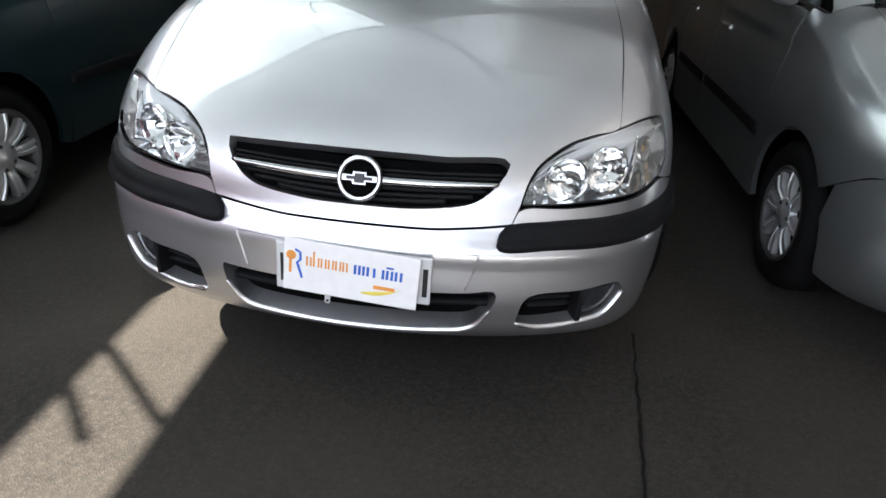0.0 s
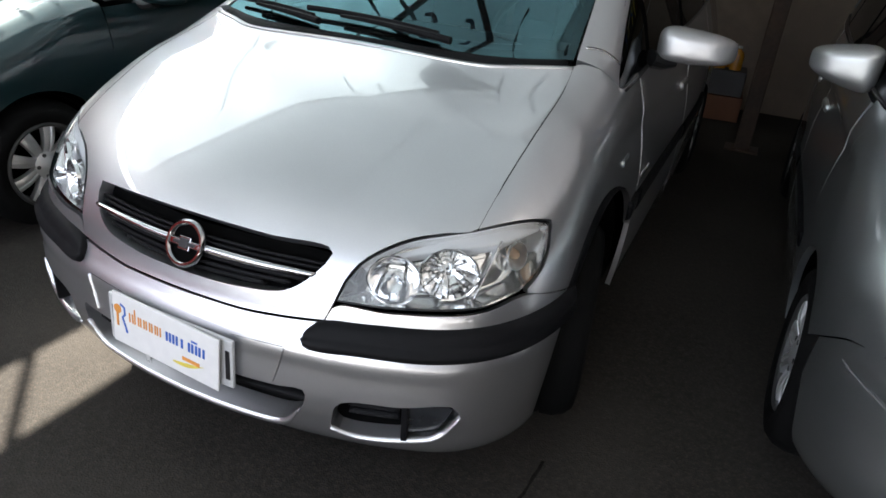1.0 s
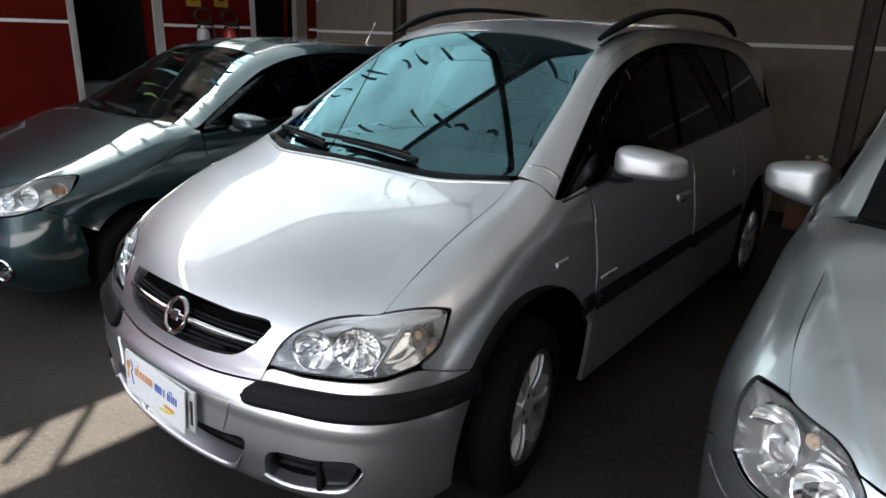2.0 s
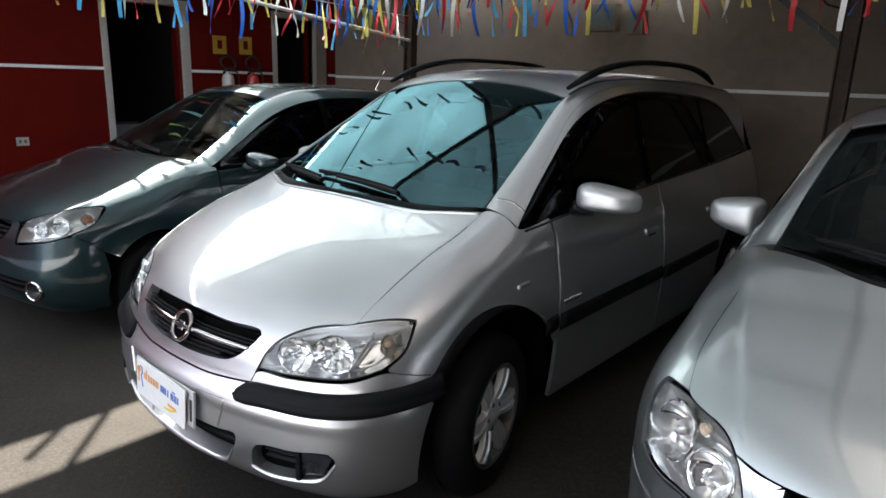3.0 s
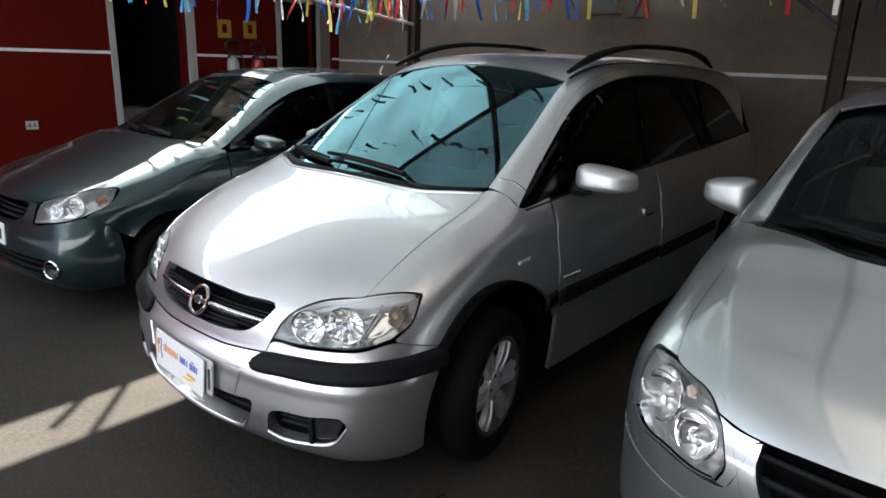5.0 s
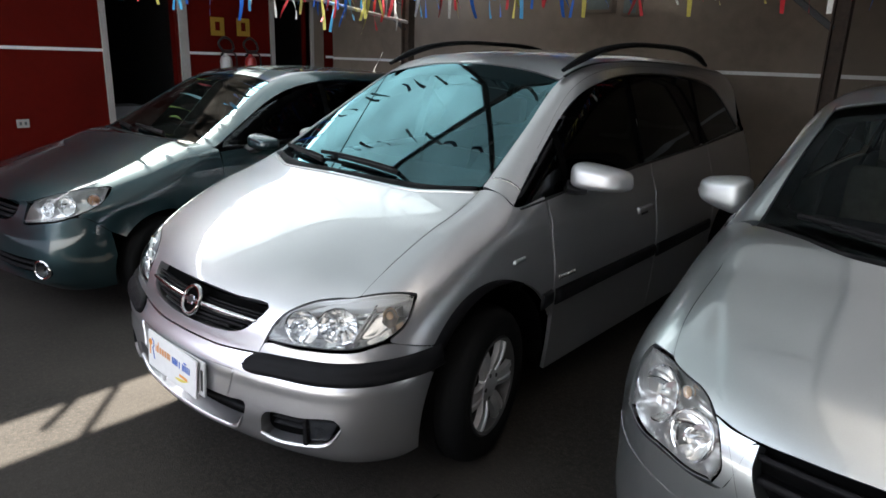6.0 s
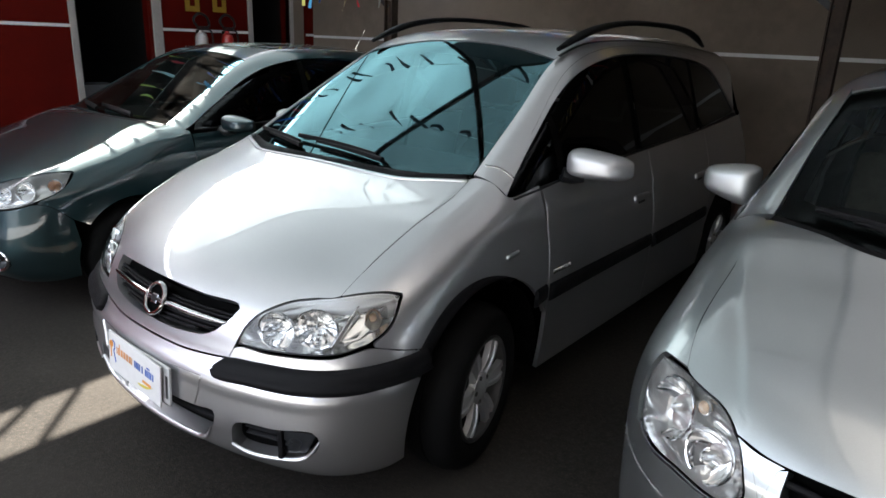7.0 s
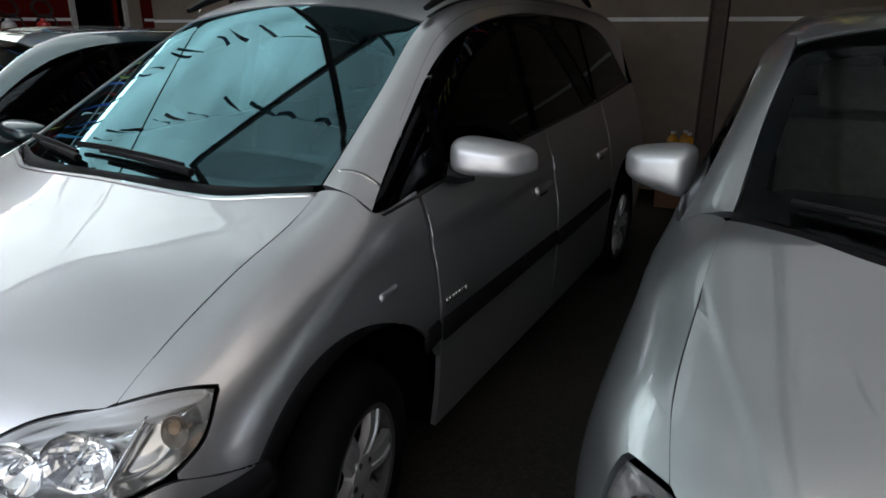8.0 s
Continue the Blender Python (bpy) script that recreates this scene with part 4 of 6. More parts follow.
# plan of the hatchback in shade green
HATCH = dict(
    paint=GREEN,
    shape=dict(
        nose=([0.18, 0.24, 0.32, 0.45, 0.55, 0.62, 0.70, 0.78, 0.95], [0.12, 0.05, 0.02, 0.02, 0.035, 0.05, 0.085, 0.17, 0.45]),
        top=([0.0, 0.2, 0.4, 0.7, 1.08, 1.25, 2.1, 3.2, 3.9], [0.672, 0.762, 0.818, 0.897, 0.99, 0.965, 0.985, 1.02, 1.04]),
        crown=([0.0, 0.33, 0.95, 1.2], [0.10, 0.06, 0.035, 0.02]),
        roof=([1.0, 1.8, 2.3, 3.0, 3.7], [1.35, 1.44, 1.464, 1.445, 1.38]),
        half=([0.0, 0.5, 0.9, 1.5, 3.2, 3.9], [0.79, 0.815, 0.826, 0.828, 0.826, 0.78]),
        gbase=([1.0, 2.0, 3.2, 3.9], [0.745, 0.755, 0.74, 0.69]),
        round=([0.0, 0.5, 0.95, 1.2], [0.16, 0.20, 0.12, 0.05]),
        bow2=0.25, bow6=0.32, tumble=0.5, edge=0.10, length=3.895, floor=0.17,
        screen=(1.06, 0.985, 0.56, 0.12), screen_cos=0.87, roof_crown=0.10, brow=0.10, lean=0.30, back=(3.75, 0.45)),
    axles=(0.78, 3.245, 0.29), arch_r=0.335, sill_x=0.822, sill_z=0.22, wheel_x=0.805, rim_r=0.190, spokes=9, steer=0,
    hood_front=[(0, 0.085, 0.695), (0.22, 0.10, 0.695), (0.45, 0.155, 0.702)],
    hood_side=[(0.45, 0.155, 0.702), (0.474, 0.172, 0.712), (0.569, 0.262, 0.756), (0.64, 0.345, 0.782), (0.665, 0.48, 0.825), (0.66, 0.65, 0.875), (0.655, 0.85, 0.935), (0.645, 1.07, 0.985)],
    cowl=[(0, 1.0, 1.0), (0.35, 1.03, 0.995), (0.645, 1.07, 0.985)],
    wing_front=[(0.80, 0.44, 0.54), (0.775, 0.345, 0.62), (0.746, 0.287, 0.639), (0.750, 0.30, 0.648), (0.776, 0.415, 0.706), (0.735, 0.495, 0.79), (0.69, 0.42, 0.79), (0.64, 0.345, 0.782)],
    wing_low=[(0.80, 0.44, 0.54), (0.822, 0.78, 0.36), (0.822, 1.18, 0.22)],
    wing_back=[(0.822, 1.18, 0.22), (0.825, 1.19, 0.6), (0.76, 1.18, 0.95)],
    wing_top=[(0.64, 0.345, 0.782), (0.665, 0.48, 0.825), (0.66, 0.7, 0.89), (0.645, 1.07, 0.985), (0.69, 1.12, 0.97), (0.74, 1.16, 0.945), (0.76, 1.18, 0.95)],
    screen_bottom=[(0, 1.03, 1.005), (0.35, 1.06, 1.003), (0.63, 1.10, 0.995)],
    screen_side=[(0.63, 1.10, 0.995), (0.58, 1.42, 1.20), (0.52, 1.75, 1.395)],
    screen_top=[(0, 1.80, 1.43), (0.28, 1.785, 1.42), (0.52, 1.75, 1.395)],
    roof_front=[(0, 1.805, 1.432), (0.28, 1.79, 1.422), (0.52, 1.755, 1.397)],
    roof_side=[(0.52, 1.755, 1.397), (0.54, 2.3, 1.435), (0.53, 3.0, 1.42), (0.50, 3.6, 1.36)],
    roof_back=[(0, 3.65, 1.385), (0.3, 3.64, 1.38), (0.50, 3.6, 1.36)],
    pillar_inner=[(0.633, 1.10, 0.995), (0.58, 1.42, 1.20), (0.522, 1.76, 1.397), (0.542, 2.3, 1.435), (0.532, 3.0, 1.42), (0.50, 3.6, 1.36)],
    pillar_outer=[(0.74, 1.16, 0.945), (0.69, 1.42, 1.10), (0.645, 1.72, 1.27), (0.615, 2.1, 1.36), (0.615, 2.7, 1.365), (0.65, 3.2, 1.25), (0.69, 3.6, 1.03)],
    pillar_front=[(0.74, 1.16, 0.945), (0.69, 1.12, 0.97), (0.633, 1.10, 0.995)],
    pillar_back=[(0.69, 3.6, 1.03), (0.6, 3.62, 1.2), (0.50, 3.6, 1.36)],
    windows=[
        ("front_glass", [(0.745, 1.22, 0.955), (0.75, 2.12, 0.975)], [(0.735, 1.24, 1.0), (0.67, 1.60, 1.20), (0.62, 2.12, 1.355)], TINTED),
        ("rear_glass", [(0.75, 2.17, 0.976), (0.74, 2.95, 1.0)], [(0.618, 2.17, 1.36), (0.615, 2.6, 1.365), (0.64, 2.95, 1.30)], TINTED),
        ("tail_glass", [(0.74, 3.0, 1.0), (0.70, 3.55, 1.02)], [(0.645, 3.0, 1.29), (0.66, 3.25, 1.22), (0.69, 3.55, 1.05)], TINTED)],
    belt=([1.1, 2.1, 3.0, 3.7], [0.945, 0.97, 0.995, 1.02]),
    doors=[("front_door", 1.185, 2.20, False), ("rear_door", 2.205, 2.95, False), ("rear_wing", 2.955, 3.72, True)],
    bump_low=[(0, 0.06, 0.19), (0.3, 0.08, 0.19), (0.6, 0.20, 0.195), (0.75, 0.38, 0.20), (0.80, 0.50, 0.215)],
    bump_side=[(0.80, 0.50, 0.215), (0.812, 0.47, 0.36), (0.80, 0.44, 0.537)],
    bump_top=[(0, 0.082, 0.690), (0.22, 0.098, 0.690), (0.44, 0.148, 0.692), (0.465, 0.13, 0.64), (0.475, 0.105, 0.583), (0.60, 0.15, 0.597), (0.686, 0.209, 0.612), (0.742, 0.280, 0.636), (0.775, 0.345, 0.618), (0.80, 0.44, 0.537)],
    bump_holes=[
        ([0, 2], np.array([(-0.38, 0.68), (-0.2, 0.682), (0, 0.683), (0.2, 0.682), (0.38, 0.68), (0.39, 0.63), (0.33, 0.59), (0.15, 0.578), (0, 0.575), (-0.15, 0.578), (-0.33, 0.59), (-0.39, 0.63)]), 0.04),
        ([0, 2], np.array([(-0.62, 0.37), (-0.4, 0.39), (0, 0.395), (0.4, 0.39), (0.62, 0.37), (0.66, 0.32), (0.60, 0.27), (0.4, 0.245), (0, 0.24), (-0.4, 0.245), (-0.60, 0.27), (-0.66, 0.32)]), 0.06)],
    back_y=3.72, engine=(0.30, 1.0, 0.58), dash=(1.15, 1.0, 0.56),
)
hatch, HS = car("hatchback", "dark grey-green metallic hatchback parked beside the minivan", HATCH, pose(-2.42, 0.07, 0))

# plan of the tall hatchback
TALL = dict(
    paint=SILVER2, seat_cloth=SEAT_PALE, seat_y=0.62, band=0.085,
    hood_n=150,
    hood_bulge=lambda p: 0.0035 * np.clip((0.465 + 0.37 * (np.clip(p[:, 1], 0, 0.7) - 0.143) - np.abs(p[:, 0])) / 0.012, 0, 1), screen_glass=SCREEN_CLEAR,
    shape=dict(
        nose=([0.18, 0.24, 0.32, 0.45, 0.55, 0.65, 0.74, 0.84, 1.0], [0.12, 0.05, 0.02, 0.02, 0.02, 0.025, 0.045, 0.105, 0.38]),
        top=([0.0, 0.15, 0.3, 0.6, 0.92, 1.1, 2.1, 3.2, 3.8], [0.76, 0.84, 0.905, 1.0, 1.075, 1.03, 1.05, 1.08, 1.10]),
        crown=([0.0, 0.33, 0.95, 1.2], [0.12, 0.11, 0.05, 0.02]),
        roof=([0.9, 1.6, 2.1, 2.9, 3.6], [1.42, 1.51, 1.544, 1.53, 1.47]),
        half=([0.0, 0.5, 0.9, 1.5, 3.2, 3.8], [0.80, 0.825, 0.835, 0.835, 0.826, 0.78]),
        gbase=([0.9, 2.0, 3.2, 3.8], [0.785, 0.795, 0.78, 0.73]),
        round=([0.0, 0.5, 0.95, 1.2], [0.18, 0.24, 0.14, 0.05]),
        bow2=0.25, bow6=0.32, tumble=0.45, edge=0.12, length=3.805, floor=0.17,
        screen=(0.76, 1.035, 0.62, 0.34), screen_cos=0.85, roof_crown=0.10, brow=0.08, lean=0.27, back=(3.72, 0.25)),
    axles=(0.75, 3.215, 0.295), arch_r=0.335, sill_x=0.824, sill_z=0.22, wheel_x=0.81, rim_r=0.185, spokes=8, steer=0,
    hood_front=[(0, 0.066, 0.740), (0.22, 0.071, 0.739), (0.38, 0.094, 0.738), (0.458, 0.122, 0.751)],
    hood_side=[(0.458, 0.122, 0.751), (0.484, 0.146, 0.774), (0.514, 0.168, 0.788), (0.569, 0.197, 0.798), (0.616, 0.236, 0.812), (0.646, 0.406, 0.885), (0.649, 0.654, 0.968), (0.640, 0.90, 1.055)],
    cowl=[(0, 0.715, 1.035), (0.32, 0.745, 1.04), (0.485, 0.83, 1.05), (0.640, 0.90, 1.055)],
    wing_front=[(0.80, 0.42, 0.55), (0.77, 0.30, 0.618), (0.711, 0.212, 0.646), (0.713, 0.218, 0.657), (0.720, 0.242, 0.708), (0.722, 0.272, 0.758), (0.705, 0.294, 0.800), (0.697, 0.296, 0.807), (0.688, 0.291, 0.809), (0.65, 0.262, 0.811), (0.616, 0.236, 0.812)],
    wing_low=[(0.80, 0.42, 0.55), (0.824, 0.75, 0.36), (0.824, 1.12, 0.22)],
    wing_back=[(0.824, 1.12, 0.22), (0.83, 1.13, 0.6), (0.77, 1.10, 1.02)],
    wing_top=[(0.616, 0.236, 0.812), (0.646, 0.406, 0.885), (0.649, 0.654, 0.968), (0.640, 0.90, 1.055), (0.70, 0.95, 1.06), (0.755, 0.98, 1.02), (0.77, 1.10, 1.02)],
    screen_bottom=[(0, 0.745, 1.04), (0.32, 0.775, 1.05), (0.485, 0.86, 1.06), (0.63, 0.935, 1.08)],
    screen_side=[(0.63, 0.935, 1.08), (0.615, 1.22, 1.27), (0.585, 1.50, 1.45)],
    screen_top=[(0, 1.55, 1.49), (0.28, 1.54, 1.482), (0.585, 1.50, 1.45)],
    roof_front=[(0, 1.555, 1.492), (0.28, 1.545, 1.484), (0.585, 1.505, 1.452)],
    roof_side=[(0.585, 1.505, 1.452), (0.60, 2.1, 1.51), (0.57, 2.9, 1.50), (0.55, 3.5, 1.45)],
    roof_back=[(0, 3.55, 1.475), (0.3, 3.54, 1.47), (0.55, 3.5, 1.45)],
    pillar_inner=[(0.633, 0.935, 1.08), (0.615, 1.22, 1.27), (0.587, 1.51, 1.452), (0.602, 2.1, 1.51), (0.572, 2.9, 1.50), (0.55, 3.5, 1.45)],
    pillar_outer=[(0.755, 0.98, 1.02), (0.72, 1.18, 1.18), (0.685, 1.42, 1.32), (0.655, 1.8, 1.42), (0.655, 2.6, 1.425), (0.68, 3.1, 1.35), (0.71, 3.5, 1.12)],
    pillar_front=[(0.755, 0.98, 1.02), (0.70, 0.95, 1.06), (0.633, 0.935, 1.08)],
    pillar_back=[(0.71, 3.5, 1.12), (0.63, 3.52, 1.3), (0.55, 3.5, 1.45)],
    windows=[
        ("quarter_glass", [(0.755, 1.0, 1.02), (0.765, 1.26, 1.03)], [(0.75, 1.01, 1.04), (0.715, 1.26, 1.22)], TINTED),
        ("front_glass", [(0.765, 1.30, 1.03), (0.77, 2.10, 1.045)], [(0.71, 1.30, 1.25), (0.68, 1.55, 1.36), (0.655, 2.10, 1.425)], TINTED),
        ("rear_glass", [(0.77, 2.15, 1.045), (0.755, 2.9, 1.065)], [(0.655, 2.15, 1.426), (0.655, 2.6, 1.425), (0.67, 2.9, 1.39)], TINTED),
        ("tail_glass", [(0.755, 2.95, 1.066), (0.72, 3.45, 1.09)], [(0.672, 2.95, 1.385), (0.69, 3.25, 1.28), (0.715, 3.45, 1.13)], TINTED)],
    belt=([1.0, 2.1, 3.0, 3.6], [1.012, 1.038, 1.06, 1.085]),
    doors=[("front_door", 1.125, 2.15, False), ("rear_door", 2.155, 2.90, False), ("rear_wing", 2.905, 3.64, True)],
    bump_low=[(0, 0.06, 0.19), (0.3, 0.08, 0.19), (0.6, 0.20, 0.195), (0.75, 0.38, 0.20), (0.80, 0.47, 0.215)],
    bump_side=[(0.80, 0.47, 0.215), (0.812, 0.45, 0.36), (0.80, 0.42, 0.547)],
    bump_top=[(0, 0.064, 0.735), (0.22, 0.069, 0.734), (0.352, 0.084, 0.733), (0.362, 0.083, 0.726), (0.372, 0.07, 0.69), (0.385, 0.065, 0.64), (0.402, 0.068, 0.60), (0.43, 0.072, 0.592), (0.49, 0.085, 0.592), (0.579, 0.117, 0.605), (0.651, 0.155, 0.614), (0.707, 0.208, 0.642), (0.77, 0.30, 0.615), (0.80, 0.42, 0.547)],
    bump_holes=[
        ([0, 2], np.array([(-0.345, 0.734), (-0.335, 0.744), (-0.2, 0.746), (0, 0.747), (0.2, 0.746), (0.335, 0.744), (0.345, 0.734), (0.345, 0.67), (0.30, 0.59), (0.15, 0.565), (0, 0.56), (-0.15, 0.565), (-0.30, 0.59), (-0.345, 0.67)]), 0.05),
        ([0, 2], np.array([(-0.50, 0.37), (-0.3, 0.39), (0, 0.395), (0.3, 0.39), (0.50, 0.37), (0.54, 0.32), (0.48, 0.27), (0.3, 0.245), (0, 0.24), (-0.3, 0.245), (-0.48, 0.27), (-0.54, 0.32)]), 0.06)],
    back_y=3.64, engine=(0.30, 0.9, 0.62), dash=(1.0, 1.06, 0.58),
)
tall, TS = car("tall_hatchback", "pale silver tall hatchback parked close beside the minivan", TALL, pose(2.26, 0.33, 0))


# ---- the minivan's fittings ----
def letters(parent, name, mat, x0, z0, widths, heights, gap, low, thick, at):
    """A row of plain upright bars in place of writing; low is the height of the short ones."""
    bm = bmesh.new()
    x = x0
    for w, h in zip(widths, heights):
        box(bm, (x, -0.0008, z0), (x + thick, 0.0002, z0 + h))
        box(bm, (x + w - thick, -0.0008, z0), (x + w, 0.0002, z0 + low))
        x += w + gap
    ob = part(name, bm, mat, parent)
    ob.matrix_basis = at
    return ob


# headlamps
LAMP = [[(0.419, 0.134, 0.620), (0.542, 0.17, 0.622), (0.718, 0.265, 0.635), (0.776, 0.345, 0.660)],
        [(0.776, 0.345, 0.660), (0.798, 0.415, 0.704), (0.787, 0.475, 0.784)],
        [(0.432, 0.160, 0.666), (0.456, 0.195, 0.703), (0.529, 0.258, 0.748), (0.60, 0.303, 0.767), (0.656, 0.341, 0.777), (0.752, 0.441, 0.788), (0.787, 0.475, 0.784)],
        [(0.419, 0.134, 0.620), (0.424, 0.147, 0.64), (0.432, 0.160, 0.666)]]
lamp_l, lamp_r = new("headlamp"), new("headlamp")
for o, s in ((lamp_l, 1), (lamp_r, -1)):
    o.parent = van
    m = np.array([s, 1, 1])
    e = [[tuple(np.array(p) * m) for p in q] for q in LAMP]
    panel(VS, "lens", LENS, o, e, 36, 22, thick=0.012)
    lamp_bowl(VS, LAMP_SHELL, o, e, 0.075, mirror=False)
    strip(VS, "lamp_gasket", TRIM, o, [tuple(np.array(p) * m + np.array((0, 0.0, 0.003))) for p in LAMP[2]], [tuple(np.array(p) * m + np.array((0, 0.002, -0.003))) for p in LAMP[2]], [-0.006, 0.001, -0.006], 40)
    strip(VS, "lamp_gasket", TRIM, o, [tuple(np.array(p) * m + np.array((0, 0, -0.004))) for p in LAMP[0]], [tuple(np.array(p) * m + np.array((0, 0, 0.001))) for p in LAMP[0]], [-0.006, 0.001, -0.006], 40)
    dish(o, (s * 0.525, 0.205, 0.672), 0.056, 0.045, s * 24, -6, REFLECTOR, LENS, wide=1.05)
    dish(o, (s * 0.632, 0.272, 0.688), 0.060, 0.050, s * 32, -6, REFLECTOR, LENS, wide=1.12, facets=14)
    dish(o, (s * 0.745, 0.402, 0.715), 0.034, 0.03, s * 50, -6, LAMP_CASE, BULB, wide=0.7)
    strip(VS, "divider", REFLECTOR, o, [(s * 0.690, 0.26, 0.642), (s * 0.702, 0.37, 0.752)], [(s * 0.703, 0.27, 0.642), (s * 0.716, 0.38, 0.752)], [-0.06, -0.014, -0.012, -0.06], 10)
    # shade over the bowls
    strip(VS, "lamp_brow", LAMP_WHITE, o, [(s * 0.452, 0.190, 0.684), (s * 0.52, 0.235, 0.710), (s * 0.60, 0.29, 0.727), (s * 0.70, 0.36, 0.738), (s * 0.770, 0.45, 0.765)], [(s * 0.47, 0.21, 0.712), (s * 0.60, 0.30, 0.767), (s * 0.71, 0.40, 0.781), (s * 0.778, 0.465, 0.776)], [-0.05, -0.016, -0.015, -0.018, -0.022, -0.026, -0.030], 30)

# grille
grille = new("grille")
grille.parent = van
# Black sheet stands for the shade behind the grille bars.
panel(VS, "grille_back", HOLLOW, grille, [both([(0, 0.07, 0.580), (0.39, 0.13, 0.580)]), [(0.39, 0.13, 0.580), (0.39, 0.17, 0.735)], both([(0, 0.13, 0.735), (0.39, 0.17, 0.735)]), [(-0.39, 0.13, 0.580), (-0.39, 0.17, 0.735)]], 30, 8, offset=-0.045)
for z, w in ((0.704, 0.366), (0.686, 0.360), (0.643, 0.325), (0.625, 0.29), (0.609, 0.22)):
    strip(VS, "grille_bar", BLACK, grille, both([(0, 0.1, z - 0.007), (w / 2, 0.11, z - 0.007), (w, 0.14, z - 0.007)]), both([(0, 0.1, z + 0.007), (w / 2, 0.11, z + 0.007), (w, 0.14, z + 0.007)]), [-0.040, -0.018, -0.014, -0.013, -0.018, -0.040], 40)
strip(VS, "grille_chrome", CHROME, grille, both([(0, 0.1, 0.648), (0.18, 0.11, 0.648), (0.347, 0.14, 0.653)]), both([(0, 0.1, 0.677), (0.18, 0.11, 0.677), (0.360, 0.14, 0.673)]), [-0.03, -0.004, 0.003, 0.006, 0.003, -0.004, -0.03], 50, label="bright chrome grille bar")
bm = bmesh.new()
lathe(bm, [(0.052 + 0.0085 * math.cos(a), 0.010 * math.sin(a)) for a in [math.tau * i / 10 for i in range(10)]], 48, "Y", closed=True)
emblem = part("emblem", bm, CHROME, grille, "round chrome emblem", smooth=True)
emblem.matrix_basis = pose(0, 0.102, 0.660, -26)
for nm, mat, k, f in (("emblem_bar", CHROME, 1.0, -0.006), ("emblem_fill", TRIM, 0.72, -0.0095)):
    bm = bmesh.new()
    box(bm, (-0.047 * k, f, -0.0085 * k * k), (0.047 * k, 0.006, 0.0085 * k * k), 0.002)
    box(bm, (-0.018 * k, f - 0.0003, -0.017 * k), (0.018 * k, 0.006, 0.017 * k), 0.002)
    part(nm, bm, mat, grille).matrix_basis = pose(0, 0.102, 0.660, -26)
bm = bmesh.new()
lathe(bm, [(0.0005, 0.004), (0.05, 0.004)], 32, "Y")
part("emblem_back", bm, HOLLOW, grille).matrix_basis = pose(0, 0.102, 0.660, -26)

# bumper strips, intakes and fog lamps
strip(VS, "bumper_strip", BLACK, van, [(0.364, 0.07, 0.524), (0.376, 0.07, 0.508), (0.50, 0.11, 0.506), (0.66, 0.18, 0.505), (0.78, 0.30, 0.510), (0.857, 0.54, 0.532)],
      [(0.366, 0.10, 0.545), (0.386, 0.112, 0.567), (0.50, 0.15, 0.578), (0.66, 0.22, 0.584), (0.78, 0.33, 0.598), (0.856, 0.53, 0.617)], [-0.006, 0.014, 0.024, 0.016, 0.018, 0.019, 0.016, 0.010, -0.006], 50, mirror=True, label="black moulded bumper strip")
for s in (1, -1):
    strip(VS, "plate_groove", TRIM, van, [(s * 0.18, 0.03, 0.496), (s * 0.32, 0.06, 0.496)], [(s * 0.18, 0.03, 0.502), (s * 0.32, 0.06, 0.502)], [-0.004, 0.0012, -0.004], 12)
    strip(VS, "recess_edge", SILVER, van, [(s * 0.318, 0.06, 0.496), (s * 0.306, 0.055, 0.45), (s * 0.290, 0.05, 0.398)], [(s * 0.326, 0.06, 0.496), (s * 0.314, 0.055, 0.45), (s * 0.298, 0.05, 0.398)], [-0.001, 0.004, 0.0045, -0.001], 16)
# Black sheet stands for the shade inside the intake.
panel(VS, "intake_back", HOLLOW, van, [both([(0, 0.1, 0.24), (0.44, 0.1, 0.24)]), [(0.44, 0.1, 0.24), (0.44, 0.1, 0.41)], both([(0, 0.1, 0.41), (0.44, 0.1, 0.41)]), [(-0.44, 0.1, 0.24), (-0.44, 0.1, 0.41)]], 24, 8, offset=-0.06)
strip(VS, "intake_lip", SILVER, van, both([(0, 0.05, 0.236), (0.2, 0.05, 0.241), (0.32, 0.06, 0.262), (0.364, 0.06, 0.337)]), both([(0, 0.05, 0.252), (0.2, 0.05, 0.257), (0.308, 0.06, 0.275), (0.360, 0.06, 0.335)]), [-0.002, 0.006, 0.007, 0.003, -0.006], 60)
for z in (0.335, 0.372):
    strip(VS, "intake_bar", BLACK, van, both([(0, 0.06, z - 0.008), (0.40, 0.1, z - 0.008)]), both([(0, 0.06, z + 0.008), (0.40, 0.1, z + 0.008)]), [-0.058, -0.035, -0.03, -0.035, -0.058], 30)
